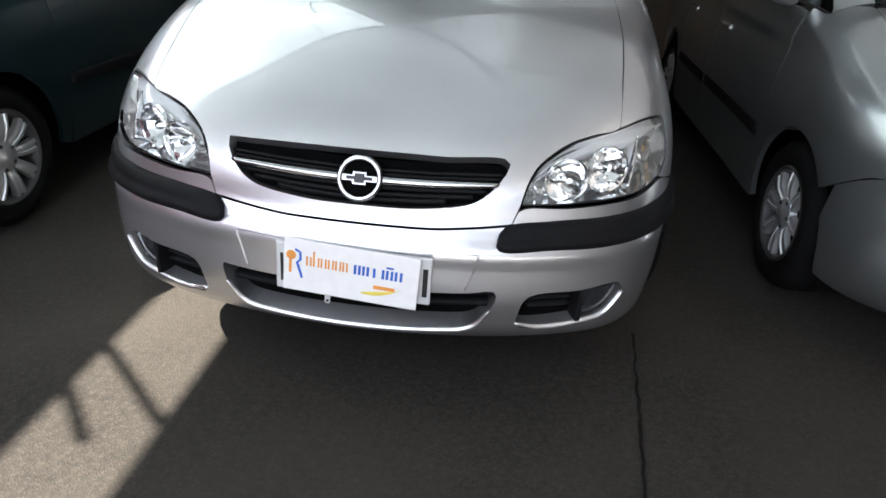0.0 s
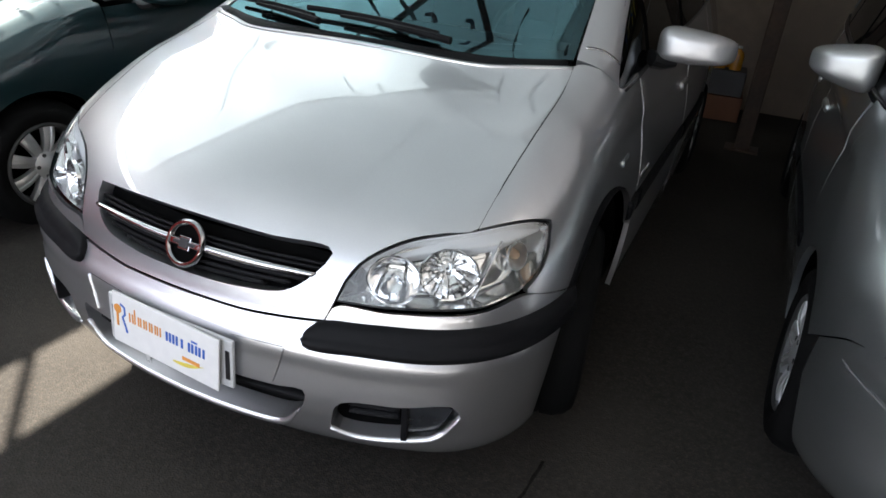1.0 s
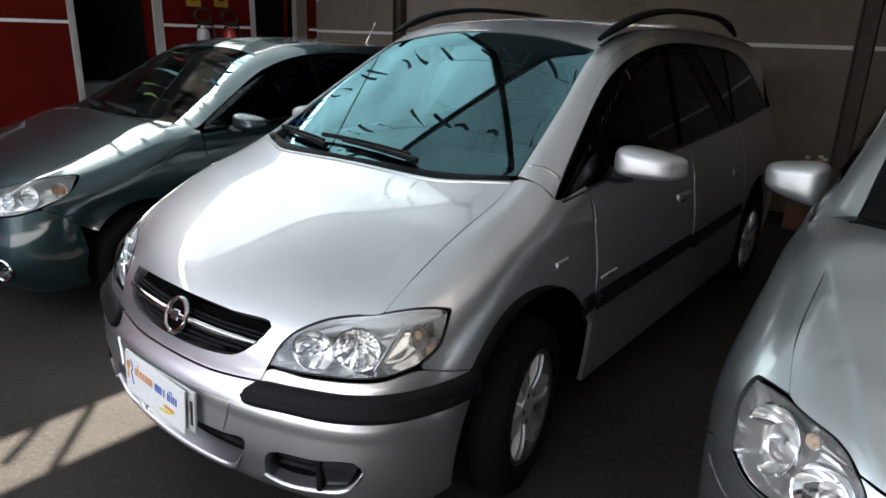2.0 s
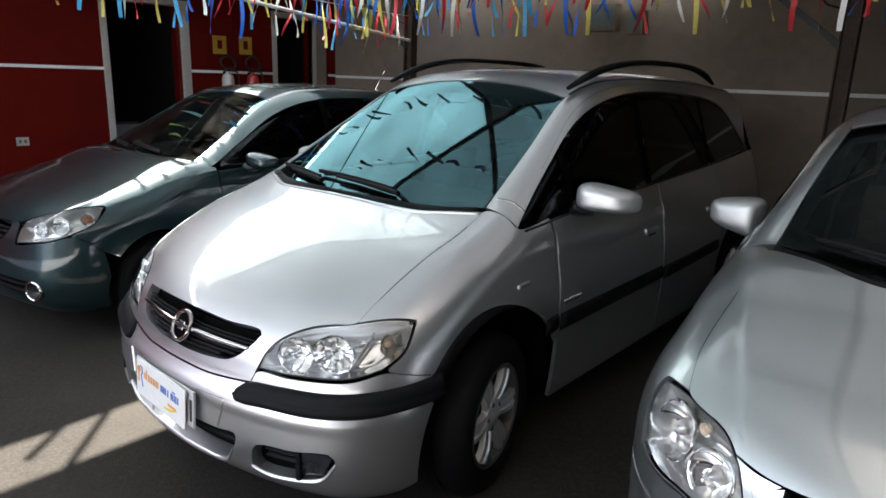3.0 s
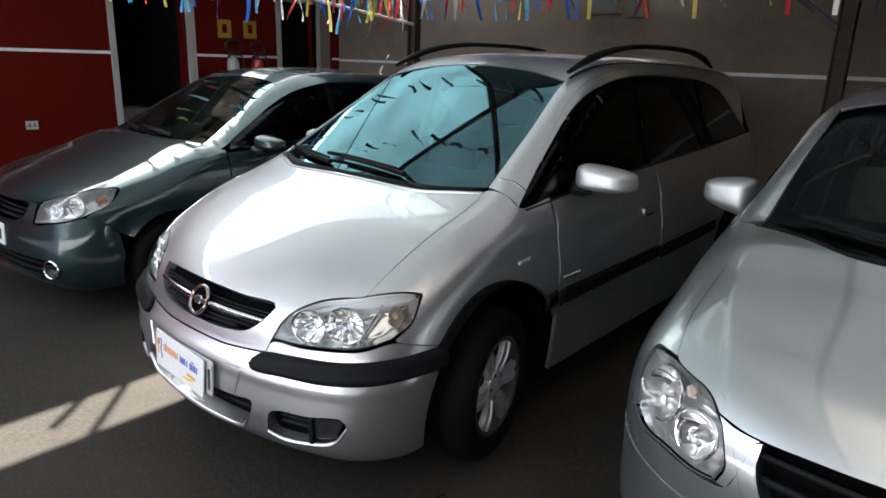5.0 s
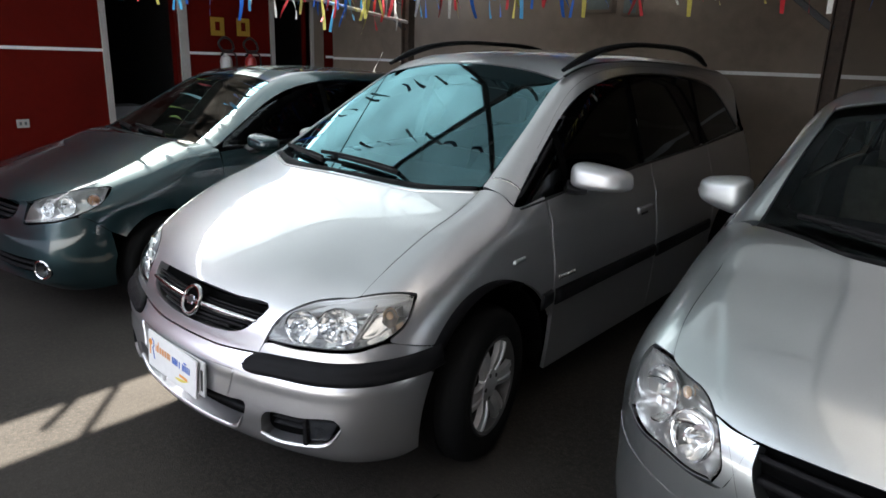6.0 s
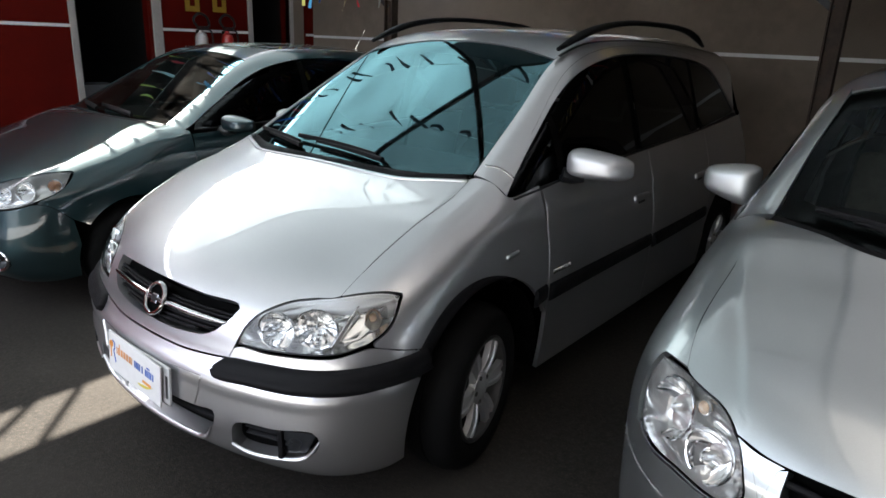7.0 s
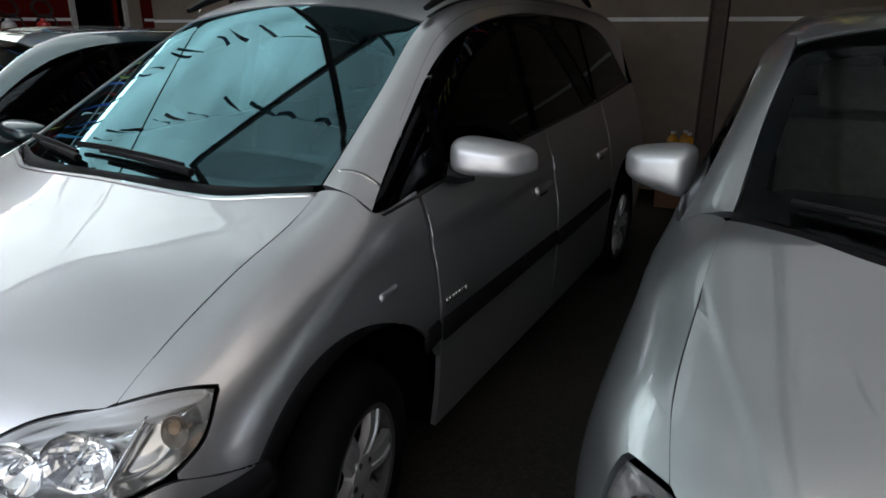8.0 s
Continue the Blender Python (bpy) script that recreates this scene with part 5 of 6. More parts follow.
for s in (1, -1):
    fog = new("fog_lamp")
    fog.parent = van
    panel(VS, "fog_back", HOLLOW, fog, [[(s * 0.41, 0.10, 0.25), (s * 0.75, 0.25, 0.25)], [(s * 0.75, 0.25, 0.25), (s * 0.75, 0.25, 0.41)], [(s * 0.41, 0.10, 0.41), (s * 0.75, 0.25, 0.41)], [(s * 0.41, 0.10, 0.25), (s * 0.41, 0.10, 0.41)]], 14, 8, offset=-0.05)
    panel(VS, "fog_lens", FOG_GLASS, fog, [[(s * 0.605, 0.14, 0.292), (s * 0.680, 0.18, 0.308)], [(s * 0.680, 0.18, 0.308), (s * 0.712, 0.2, 0.388)], [(s * 0.605, 0.14, 0.384), (s * 0.712, 0.2, 0.388)], [(s * 0.605, 0.14, 0.292), (s * 0.605, 0.14, 0.384)]], 12, 10, offset=-0.018)
    for z in (0.325, 0.352):
        strip(VS, "vent_bar", BLACK, fog, [(s * 0.47, 0.10, z - 0.006), (s * 0.59, 0.14, z - 0.006)], [(s * 0.47, 0.10, z + 0.006), (s * 0.59, 0.14, z + 0.006)], [-0.05, -0.03, -0.028, -0.05], 10)
    bm = bmesh.new()
    box(bm, (-0.008, -0.03, -0.05), (0.008, 0.03, 0.05), 0.004, pose(s * 0.597, 0.165, 0.335, 0, 0, s * 22))
    part("vent_post", bm, BLACK, fog)
    strip(VS, "fog_lip", SILVER, fog, [(s * 0.433, 0.09, 0.290), (s * 0.50, 0.1, 0.262), (s * 0.60, 0.13, 0.270), (s * 0.69, 0.17, 0.296), (s * 0.722, 0.2, 0.368)], [(s * 0.434, 0.09, 0.294), (s * 0.50, 0.1, 0.276), (s * 0.595, 0.13, 0.284), (s * 0.68, 0.17, 0.306), (s * 0.719, 0.2, 0.368)], [-0.002, 0.005, 0.006, 0.003, -0.006], 30)
    # near-black crescent painted for the wing's dark reflection round the arch front
    turn = np.radians(np.linspace(70, 152, 30))
    wide = 0.428 + 0.058 * np.sin(np.clip((np.degrees(turn) - 70) / 62, 0, 1) * math.pi / 2) ** 1.4
    strip(VS, "arch_shade_band", BLACK, van, [(s * 0.865, 0.88 + 0.424 * math.cos(q), 0.315 + 0.424 * math.sin(q)) for q in turn], [(s * 0.865, 0.88 + r * math.cos(q), 0.315 + r * math.sin(q)) for q, r in zip(turn, wide)], [-0.020, 0.002, 0.005, 0.0055, 0.004, 0.002, -0.002], 40)
    # repeater, mouldings
    strip(VS, "side_repeater", SILVER2, van, [(s * 0.855, 0.968, 0.795), (s * 0.855, 1.045, 0.802)], [(s * 0.855, 0.972, 0.815), (s * 0.855, 1.048, 0.820)], [-0.003, 0.006, 0.008, 0.006, -0.003], 12, label="clear side repeater lamp")
    for y0, y1 in ((1.17, 1.245), (1.275, 2.285), (2.32, 3.15)):
        strip(VS, "side_moulding", BLACK, van, [(s * 0.88, y0, 0.555), (s * 0.88, y1, 0.570)], [(s * 0.88, y0, 0.632), (s * 0.88, y1, 0.640)], [-0.004, 0.008, 0.013, 0.014, 0.013, 0.008, -0.004], 20)
    for k in range(7):
        strip(VS, "badge_bar", CHROME, van, [(s * 0.87, 1.30 + k * 0.021, 0.666), (s * 0.87, 1.309 + k * 0.021, 0.666)], [(s * 0.87, 1.30 + k * 0.021, 0.686), (s * 0.87, 1.309 + k * 0.021, 0.686)], [-0.002, 0.0025, 0.004, 0.0045, 0.003, -0.002], 5)
    # rounded leading edges of the doors
    for y in (1.266, 2.312):
        strip(VS, "door_edge", SILVER, van, [(s * 0.86, y, z) for z in (0.65, 0.75, 0.85, 0.96)], [(s * 0.86, y + 0.007, z) for z in (0.65, 0.75, 0.85, 0.96)], [-0.0015, 0.0008, 0.0013, 0.0008, -0.001], 30)
    # door handles
    for y in (2.16, 3.02):
        hd = new("door_handle")
        hd.parent = van
        # Flat dark patch painted for the shade in the handle's recess.
        strip(VS, "handle_well_shade", TRIM, hd, [(s * 0.86, y - 0.035, 0.812), (s * 0.86, y + 0.045, 0.814)], [(s * 0.86, y - 0.035, 0.836), (s * 0.86, y + 0.045, 0.838)], [-0.001, 0.001, 0.001, -0.001], 10)
        strip(VS, "grip", SILVER, hd, [(s * 0.86, y - 0.085, 0.828), (s * 0.86, y + 0.09, 0.832)], [(s * 0.86, y - 0.085, 0.862), (s * 0.86, y + 0.09, 0.862)], [0.003, 0.010, 0.015, 0.015, 0.010, 0.003], 14)
    # dark posts between the side windows
    for y in (1.44, 2.205, 3.125):
        zt = float(np.interp(y, [1.44, 2.2, 3.1], [1.30, 1.52, 1.50]))
        panel(VS, "window_post", HOLLOW, van, [[(s * 0.80, y - 0.03, 1.03 + 0.04 * (y - 1.4)), (s * 0.80, y + 0.03, 1.03 + 0.04 * (y - 1.4))], [(s * 0.80, y + 0.03, 1.04 + 0.04 * (y - 1.4)), (s * 0.70, y + 0.03, zt)], [(s * 0.70, y - 0.03, zt), (s * 0.70, y + 0.03, zt)], [(s * 0.80, y - 0.03, 1.04 + 0.04 * (y - 1.4)), (s * 0.70, y - 0.03, zt)]], 4, 12, offset=-0.008, thick=0.004)
    strip(VS, "belt_seal", TRIM, van, [(s * 0.80, 1.075, 0.985), (s * 0.80, 1.2, 0.995), (s * 0.80, 1.5, 1.020), (s * 0.80, 2.1, 1.052), (s * 0.80, 3.2, 1.096), (s * 0.75, 3.97, 1.144)], [(s * 0.80, 1.06, 1.004), (s * 0.80, 1.2, 1.013), (s * 0.80, 1.5, 1.033), (s * 0.80, 2.1, 1.064), (s * 0.80, 3.2, 1.108), (s * 0.75, 3.97, 1.156)], [-0.006, 0.003, 0.003, -0.006], 50)
    # roof rail
    pts = smooth_line([(0.566, 1.72, 1.524), (0.572, 1.86, 1.574), (0.578, 2.04, 1.620), (0.585, 2.35, 1.658), (0.587, 2.75, 1.667), (0.582, 3.15, 1.656), (0.575, 3.40, 1.622), (0.570, 3.58, 1.570)], 40)
    bm = bmesh.new()
    tube(bm, [(s * x, y, z) for x, y, z in pts], [min(0.026 - 0.009 * math.sin(math.pi * i / 39), 0.012 + 0.003 * min(i, 39 - i)) for i in range(40)], 10, 0.8)
    part("roof_rail", bm, BLACK, van, smooth=True)
    strip(VS, "roof_ditch", TRIM, van, [(s * 0.578, 1.72, 1.55), (s * 0.594, 2.3, 1.59), (s * 0.590, 3.2, 1.58), (s * 0.57, 3.9, 1.54)], [(s * 0.560, 1.72, 1.555), (s * 0.578, 2.3, 1.595), (s * 0.574, 3.2, 1.585), (s * 0.554, 3.9, 1.545)], [0.0, 0.003, 0.003, 0.0], 40)
    strip(VS, "door_gap", TRIM, van, [(s * 0.735, 1.30, 1.235), (s * 0.655, 1.66, 1.455), (s * 0.632, 2.1, 1.552), (s * 0.628, 2.8, 1.558), (s * 0.64, 3.5, 1.50)], [(s * 0.731, 1.304, 1.241), (s * 0.650, 1.665, 1.461), (s * 0.627, 2.1, 1.557), (s * 0.623, 2.8, 1.563), (s * 0.635, 3.5, 1.505)], [-0.002, 0.0008, -0.002], 50)
    door_mirror(van, (s * 0.938, 1.47, 1.090), (0.125, 0.085, 0.066), s, SILVER_CAP, (s * 0.80, 1.42, 1.045))
    # Chrome paints the highlight on the plain joint at the pillar's foot.
    strip(VS, "pillar_joint", CHROME, van, [(s * 0.672, 1.050, 1.122), (s * 0.722, 1.083, 1.108), (s * 0.774, 1.112, 1.064)], [(s * 0.670, 1.057, 1.128), (s * 0.720, 1.090, 1.114), (s * 0.772, 1.119, 1.071)], [-0.001, 0.0015, 0.002, 0.0015, -0.001], 14)
strip(VS, "bonnet_gap", TRIM, van, [(x + 0.0022, y, z) for x, y, z in VAN["hood_side"][6:]], [(x - 0.0022, y, z) for x, y, z in VAN["hood_side"][6:]], [-0.002, 0.0008, -0.002], 50, mirror=True)
strip(VS, "bonnet_lip", SILVER, van, both([(x, y - 0.006, z) for x, y, z in VAN["cowl"]]), both([(x, y + 0.008, z + 0.003) for x, y, z in VAN["cowl"]]), [-0.001, 0.0035, 0.005, 0.004, -0.006], 80)
wiper(van, (0.30, 0.90, 1.085), (-0.25, 0.935, 1.10), VS)
wiper(van, (-0.16, 0.885, 1.08), (-0.60, 1.0, 1.10), VS)
strip(VS, "cowl_grille", BLACK, van, both([(0, 0.842, 1.068), (0.30, 0.849, 1.068), (0.44, 0.873, 1.07), (0.64, 0.972, 1.08)]), both([(0, 0.875, 1.075), (0.30, 0.892, 1.08), (0.48, 0.932, 1.085), (0.64, 1.0, 1.092)]), [-0.012, -0.003, -0.002, -0.006], 40)
# plate holder with the dealer's board over it
PL = pose(0.0, 0.006, 0.435, -3, 3.2, -1)
bm = bmesh.new()
box(bm, (-0.205, 0.004, -0.068), (0.205, 0.014, 0.066), 0.012)
holder = part("plate_holder", bm, PLATE, van)
holder.matrix_basis = pose(0.003, 0.008, 0.433, -3, 0.5, 0)
for x0, x1 in ((0.183, 0.196), (-0.192, -0.184)):
    bm = bmesh.new()
    box(bm, (x0, 0.0025, -0.045), (x1, 0.0045, 0.035))
    part("plate_mark", bm, TRIM, holder)
bm = bmesh.new()
box(bm, (-0.178, -0.006, -0.074), (0.178, 0.0, 0.074), 0.003)
board = tagged(part("dealer_board", bm, SIGN_WHITE), "white dealer board with orange and blue marks on the bumper", "sign")
board.matrix_basis = PL
on = pose(0, -0.0065, 0)
letters(board, "orange_bars", ORANGE, -0.118, 0.004, [0.015, 0.017, 0.016, 0.016, 0.016, 0.014], [0.026, 0.042, 0.026, 0.026, 0.026, 0.026], 0.0032, 0.026, 0.0045, on)
letters(board, "blue_bars", BLUE, 0.008, 0.003, [0.018, 0.018], [0.026, 0.026], 0.004, 0.026, 0.0068, on)
letters(board, "blue_bars", BLUE, 0.058, 0.002, [0.030, 0.019, 0.020], [0.026, 0.026, 0.026], 0.004, 0.026, 0.0068, on)
bm = bmesh.new()
box(bm, (0.092, -0.0008, 0.033), (0.111, 0.0002, 0.038))
part("blue_bars", bm, BLUE, board).matrix_basis = on
bm = bmesh.new()
box(bm, (0.062, -0.0008, -0.030), (0.118, 0.0002, -0.020))
part("orange_bars", bm, ORANGE, board).matrix_basis = on
bm = bmesh.new()
pts = [(0.03 + 0.10 * i / 14, -0.0005, -0.047 + 0.022 * (i / 14) ** 2) for i in range(15)]
tube(bm, pts, [0.001 + 0.0055 * math.sin(math.pi * min(1, (i + 1) / 14)) for i in range(15)], 6)
part("yellow_swoosh", bm, YELLOW, board, smooth=True).matrix_basis = on @ Matrix.Diagonal((1, 0.15, 1, 1))
bm = bmesh.new()
lathe(bm, [(0.0005, -0.001), (0.013, -0.001), (0.013, 0.0)], 20, "Y", centre=(-0.158, 0, 0.028))
box(bm, (-0.163, -0.001, -0.022), (-0.156, 0, 0.02), 0, None)
part("orange_mark", bm, ORANGE, board).matrix_basis = on
bm = bmesh.new()
tube(bm, [(-0.148, 0, 0.045), (-0.134, 0, 0.038), (-0.133, 0, 0.018), (-0.142, 0, 0.008), (-0.132, 0, -0.02), (-0.128, 0, -0.034)], 0.0038, 6)
part("blue_mark", bm, BLUE, board, smooth=True).matrix_basis = on @ Matrix.Diagonal((1, 0.2, 1, 1))
bm = bmesh.new()
box(bm, (-0.065, -0.006, -0.085), (-0.050, 0.004, -0.068), 0.002)
lathe(bm, [(0.006 + 0.002 * math.cos(a), 0.002 * math.sin(a)) for a in [math.tau * i / 6 for i in range(6)]], 14, "Y", centre=(-0.0575, -0.003, -0.091), closed=True)
part("seal_clip", bm, PLATE, board)


# ---- the two neighbours' fittings ----
def outfit(top, S, P, lamp, dishes, mirror_at, mirror_size, cap, wipers, handles, mould):
    """Lamps, mirrors, wipers, handles, seals and side strips."""
    for s in (1, -1):
        m = np.array([s, 1, 1])
        e = [[tuple(np.array(p) * m) for p in q] for q in lamp]
        o = new("headlamp")
        o.parent = top
        panel(S, "lens", LENS, o, e, 30, 22, thick=0.012)
        lamp_bowl(S, LAMP_CASE, o, e, 0.07, mirror=False)
        for k in (0, 2):
            strip(S, "lamp_gasket", GASKET, o, [tuple(np.array(p) * m + np.array((0, 0, -0.003))) for p in lamp[k]], [tuple(np.array(p) * m + np.array((0, 0, 0.001))) for p in lamp[k]], [-0.006, 0.001, -0.006], 30)
        for x, y, z, r, turn, bulb in dishes:
            dish(o, (s * x, y, z), r, r * 0.8, s * turn, -12, REFLECTOR, bulb, facets=0 if r > 0.05 else 14)
            if r < 0.03:
                continue
            bm = bmesh.new()
            lathe(bm, [(r * 1.04 + 0.0035 * math.cos(a), 0.004 * math.sin(a)) for a in [math.tau * i / 8 for i in range(8)]], 36, "Y", closed=True)
            part("bowl_ring", bm, CHROME, o, smooth=True).matrix_basis = pose(s * x, y, z, -12, 0, s * turn)
        door_mirror(top, (s * mirror_at[0], mirror_at[1], mirror_at[2]), mirror_size, s, cap, (s * (mirror_at[0] - 0.15), mirror_at[1] - 0.02, mirror_at[2] - 0.05), 0.85 if P is TALL else 0.0)
        for y in handles:
            hd = new("door_handle")
            hd.parent = top
            zz = 0.80
            strip(S, "grip", P["paint"], hd, [(s * 0.82, y - 0.085, zz), (s * 0.82, y + 0.09, zz + 0.004)], [(s * 0.82, y - 0.085, zz + 0.033), (s * 0.82, y + 0.09, zz + 0.034)], [0.0, 0.009, 0.014, 0.014, 0.009, 0.0], 14)
        for y0, y1 in mould:
            strip(S, "side_moulding", BLACK, top, [(s * 0.83, y0, 0.48), (s * 0.83, y1, 0.485)], [(s * 0.83, y0, 0.535), (s * 0.83, y1, 0.54)], [-0.004, 0.006, 0.010, 0.010, 0.006, -0.004], 20)
        wins = [(b[0], b[-1]) for _, b, t, _ in P["windows"]]
        strip(S, "belt_seal", TRIM, top, [(s * wins[0][0][0], wins[0][0][1], wins[0][0][2] - 0.012)] + [(s * b[0], b[1], b[2] - 0.012) for a, b in wins], [(s * wins[0][0][0], wins[0][0][1], wins[0][0][2] + 0.002)] + [(s * b[0], b[1], b[2] + 0.002) for a, b in wins], [-0.006, 0.002, 0.002, -0.006], 40)
        for (_, b0, t0, _), (_, b1, t1, _) in zip(P["windows"], P["windows"][1:]):
            lo0, lo1, hi0, hi1 = [(s * q[0], q[1], q[2]) for q in (b0[-1], b1[0], t0[-1], t1[0])]
            panel(S, "window_post", HOLLOW, top, [[lo0, lo1], [lo1, hi1], [hi0, hi1], [lo0, hi0]], 4, 12, offset=-0.008, thick=0.004, gap=0)
        if P is HATCH:
            strip(S, "pillar_joint", CHROME if P is TALL else TRIM, top, [(s * P["pillar_front"][0][0], *P["pillar_front"][0][1:])] + [(s * x, y, z) for x, y, z in P["pillar_front"][1:]], [(s * x, y + 0.004, z + 0.003) for x, y, z in P["pillar_front"]], [-0.001, 0.0006, -0.001], 12)
    hs = [q for q in P["hood_side"] if q[1] > (0.34 if P is HATCH else 0.23)]
    strip(S, "bonnet_gap", TRIM, top, [(x + 0.002, y, z) for x, y, z in hs], [(x - 0.002, y, z) for x, y, z in hs], [-0.002, 0.0008, -0.002], 50, mirror=True)
    for a, b in wipers:
        wiper(top, a, b, S)
    sb, cw = P["screen_bottom"], P["cowl"]
    strip(S, "cowl_grille", BLACK, top, both([(x, y + 0.005, z) for x, y, z in cw]), both([(x, y + 0.012, z + 0.006) for x, y, z in sb]), [-0.012, -0.004, -0.003, -0.008], 40)


def grille_of(top, S, outline_top, w, z0, z1, bars, depth=0.05, chrome=None):
    g = new("grille")
    g.parent = top
    # Black sheet paints the shade behind these bars.
    panel(S, "grille_back", HOLLOW, g, [both([(0, 0.08, z0), (w, 0.1, z0)]), [(w, 0.1, z0), (w, 0.1, z1)], both([(0, 0.08, z1), (w, 0.1, z1)]), [(-w, 0.1, z0), (-w, 0.1, z1)]], 24, 8, offset=-depth)
    for i in range(bars):
        z = z0 + (z1 - z0) * (i + 0.7) / (bars + 0.4)
        ww = w * (0.80 + 0.16 * i / max(1, bars - 1))
        strip(S, "grille_bar", chrome if chrome and i == bars - 1 else BLACK, g, both([(0, 0.08, z - 0.010), (ww / 2, 0.08, z - 0.010), (ww, 0.1, z - 0.010)]), both([(0, 0.08, z + 0.010), (ww / 2, 0.08, z + 0.010), (ww, 0.1, z + 0.010)]), [-depth, -0.022, -0.016, -0.016, -0.022, -depth], 30)
    bm = bmesh.new()
    lathe(bm, [(0.050 + 0.006 * math.cos(a), 0.008 * math.sin(a)) for a in [math.tau * i / 8 for i in range(8)]], 40, "Y", closed=True)
    lathe(bm, [(0.0005, 0.0), (0.045, 0.002)], 30, "Y")
    p, _ = S.snap(np.array([[0, 0.05, (z0 + z1) / 2]]))
    em = part("emblem", bm, CHROME, g, "round chrome emblem", smooth=True)
    em.matrix_basis = pose(0, float(p[0][1]) + 0.0, (z0 + z1) / 2, -10)


GLAMP = [[(0.483, 0.106, 0.593), (0.60, 0.15, 0.607), (0.686, 0.209, 0.622), (0.735, 0.278, 0.645)],
         [(0.735, 0.278, 0.645), (0.770, 0.415, 0.706), (0.730, 0.485, 0.782)],
         [(0.478, 0.166, 0.702), (0.569, 0.258, 0.746), (0.648, 0.345, 0.772), (0.69, 0.415, 0.781), (0.730, 0.485, 0.782)],
         [(0.483, 0.106, 0.593), (0.478, 0.166, 0.702)]]
outfit(hatch, HS, HATCH, GLAMP, [(0.545, 0.215, 0.660, 0.040, 25, LENS), (0.635, 0.285, 0.685, 0.052, 32, LENS), (0.715, 0.40, 0.715, 0.034, 45, AMBER)],
       (0.905, 1.43, 0.990), (0.105, 0.075, 0.058), GREEN, [((0.30, 1.06, 1.01), (-0.20, 1.10, 1.03)), ((-0.15, 1.05, 1.01), (-0.55, 1.13, 1.03))], (2.08, 2.82), ((1.22, 2.17), (2.23, 2.85)))
grille_of(hatch, HS, None, 0.40, 0.572, 0.690, 3, chrome=None)
panel(HS, "intake_back", HOLLOW, hatch, [both([(0, 0.1, 0.23), (0.66, 0.25, 0.23)]), [(0.66, 0.25, 0.23), (0.68, 0.25, 0.40)], both([(0, 0.1, 0.40), (0.68, 0.25, 0.40)]), [(-0.66, 0.25, 0.23), (-0.68, 0.25, 0.40)]], 24, 8, offset=-0.055)
for z in (0.30, 0.345):
    strip(HS, "intake_bar", BLACK, hatch, both([(0, 0.05, z - 0.007), (0.52, 0.12, z - 0.007)]), both([(0, 0.05, z + 0.007), (0.52, 0.12, z + 0.007)]), [-0.05, -0.03, -0.026, -0.05], 30)
for s in (1, -1):
    fog = new("fog_lamp")
    fog.parent = hatch
    bm = bmesh.new()
    lathe(bm, [(0.052 + 0.008 * math.cos(a), 0.010 * math.sin(a)) for a in [math.tau * i / 8 for i in range(8)]], 32, "Y", closed=True)
    part("fog_ring", bm, CHROME, fog, "bright chrome ring", smooth=True).matrix_basis = pose(s * 0.60, 0.125, 0.330, 0, 0, s * 24)
    dish(fog, (s * 0.60, 0.128, 0.330), 0.046, 0.035, s * 24, 0, FOG_GLASS, LENS)
bm = bmesh.new()
tube(bm, [(0.0, 3.30, 1.425), (0.0, 3.42, 1.60)], [0.004, 0.002], 6)
part("antenna", bm, TRIM, hatch)
bm = bmesh.new()
box(bm, (-0.20, -0.012, -0.065), (0.20, -0.002, 0.065), 0.008)
hp = part("number_plate", bm, WHITE, hatch)
hp.matrix_basis = pose(0, 0.035, 0.48, -3)
for k in range(7):
    bm = bmesh.new()
    box(bm, (-0.165 + k * 0.048, -0.0135, -0.035), (-0.130 + k * 0.048, -0.0121, 0.030))
    part("plate_bar", bm, TRIM, hp)

FLAMP = [[(0.434, 0.073, 0.602), (0.49, 0.087, 0.597), (0.579, 0.118, 0.612), (0.651, 0.156, 0.621), (0.700, 0.204, 0.650)],
         [(0.700, 0.204, 0.650), (0.710, 0.229, 0.705), (0.714, 0.264, 0.752), (0.693, 0.288, 0.798)],
         [(0.464, 0.124, 0.748), (0.486, 0.147, 0.769), (0.516, 0.168, 0.783), (0.569, 0.196, 0.794), (0.621, 0.231, 0.806), (0.693, 0.288, 0.798)],
         [(0.434, 0.073, 0.602), (0.417, 0.070, 0.644), (0.426, 0.079, 0.68), (0.446, 0.106, 0.732), (0.464, 0.124, 0.748)]]
outfit(tall, TS, TALL, FLAMP, [(0.508, 0.136, 0.666, 0.061, 24, LENS), (0.628, 0.214, 0.708, 0.073, 38, LENS), (0.548, 0.185, 0.752, 0.016, 28, BULB)],
       (0.870, 1.32, 1.090), (0.106, 0.090, 0.064), SILVER2_CAP, [((0.30, 0.80, 1.06), (-0.25, 0.86, 1.08)), ((-0.10, 0.775, 1.05), (-0.52, 0.93, 1.08))], (2.02, 2.78), ((1.16, 2.12), (2.18, 2.82)))
grille_of(tall, TS, None, 0.375, 0.555, 0.735, 3)
panel(TS, "intake_back", HOLLOW, tall, [both([(0, 0.1, 0.23), (0.55, 0.2, 0.23)]), [(0.55, 0.2, 0.23), (0.55, 0.2, 0.40)], both([(0, 0.1, 0.40), (0.55, 0.2, 0.40)]), [(-0.55, 0.2, 0.23), (-0.55, 0.2, 0.40)]], 24, 8, offset=-0.055)
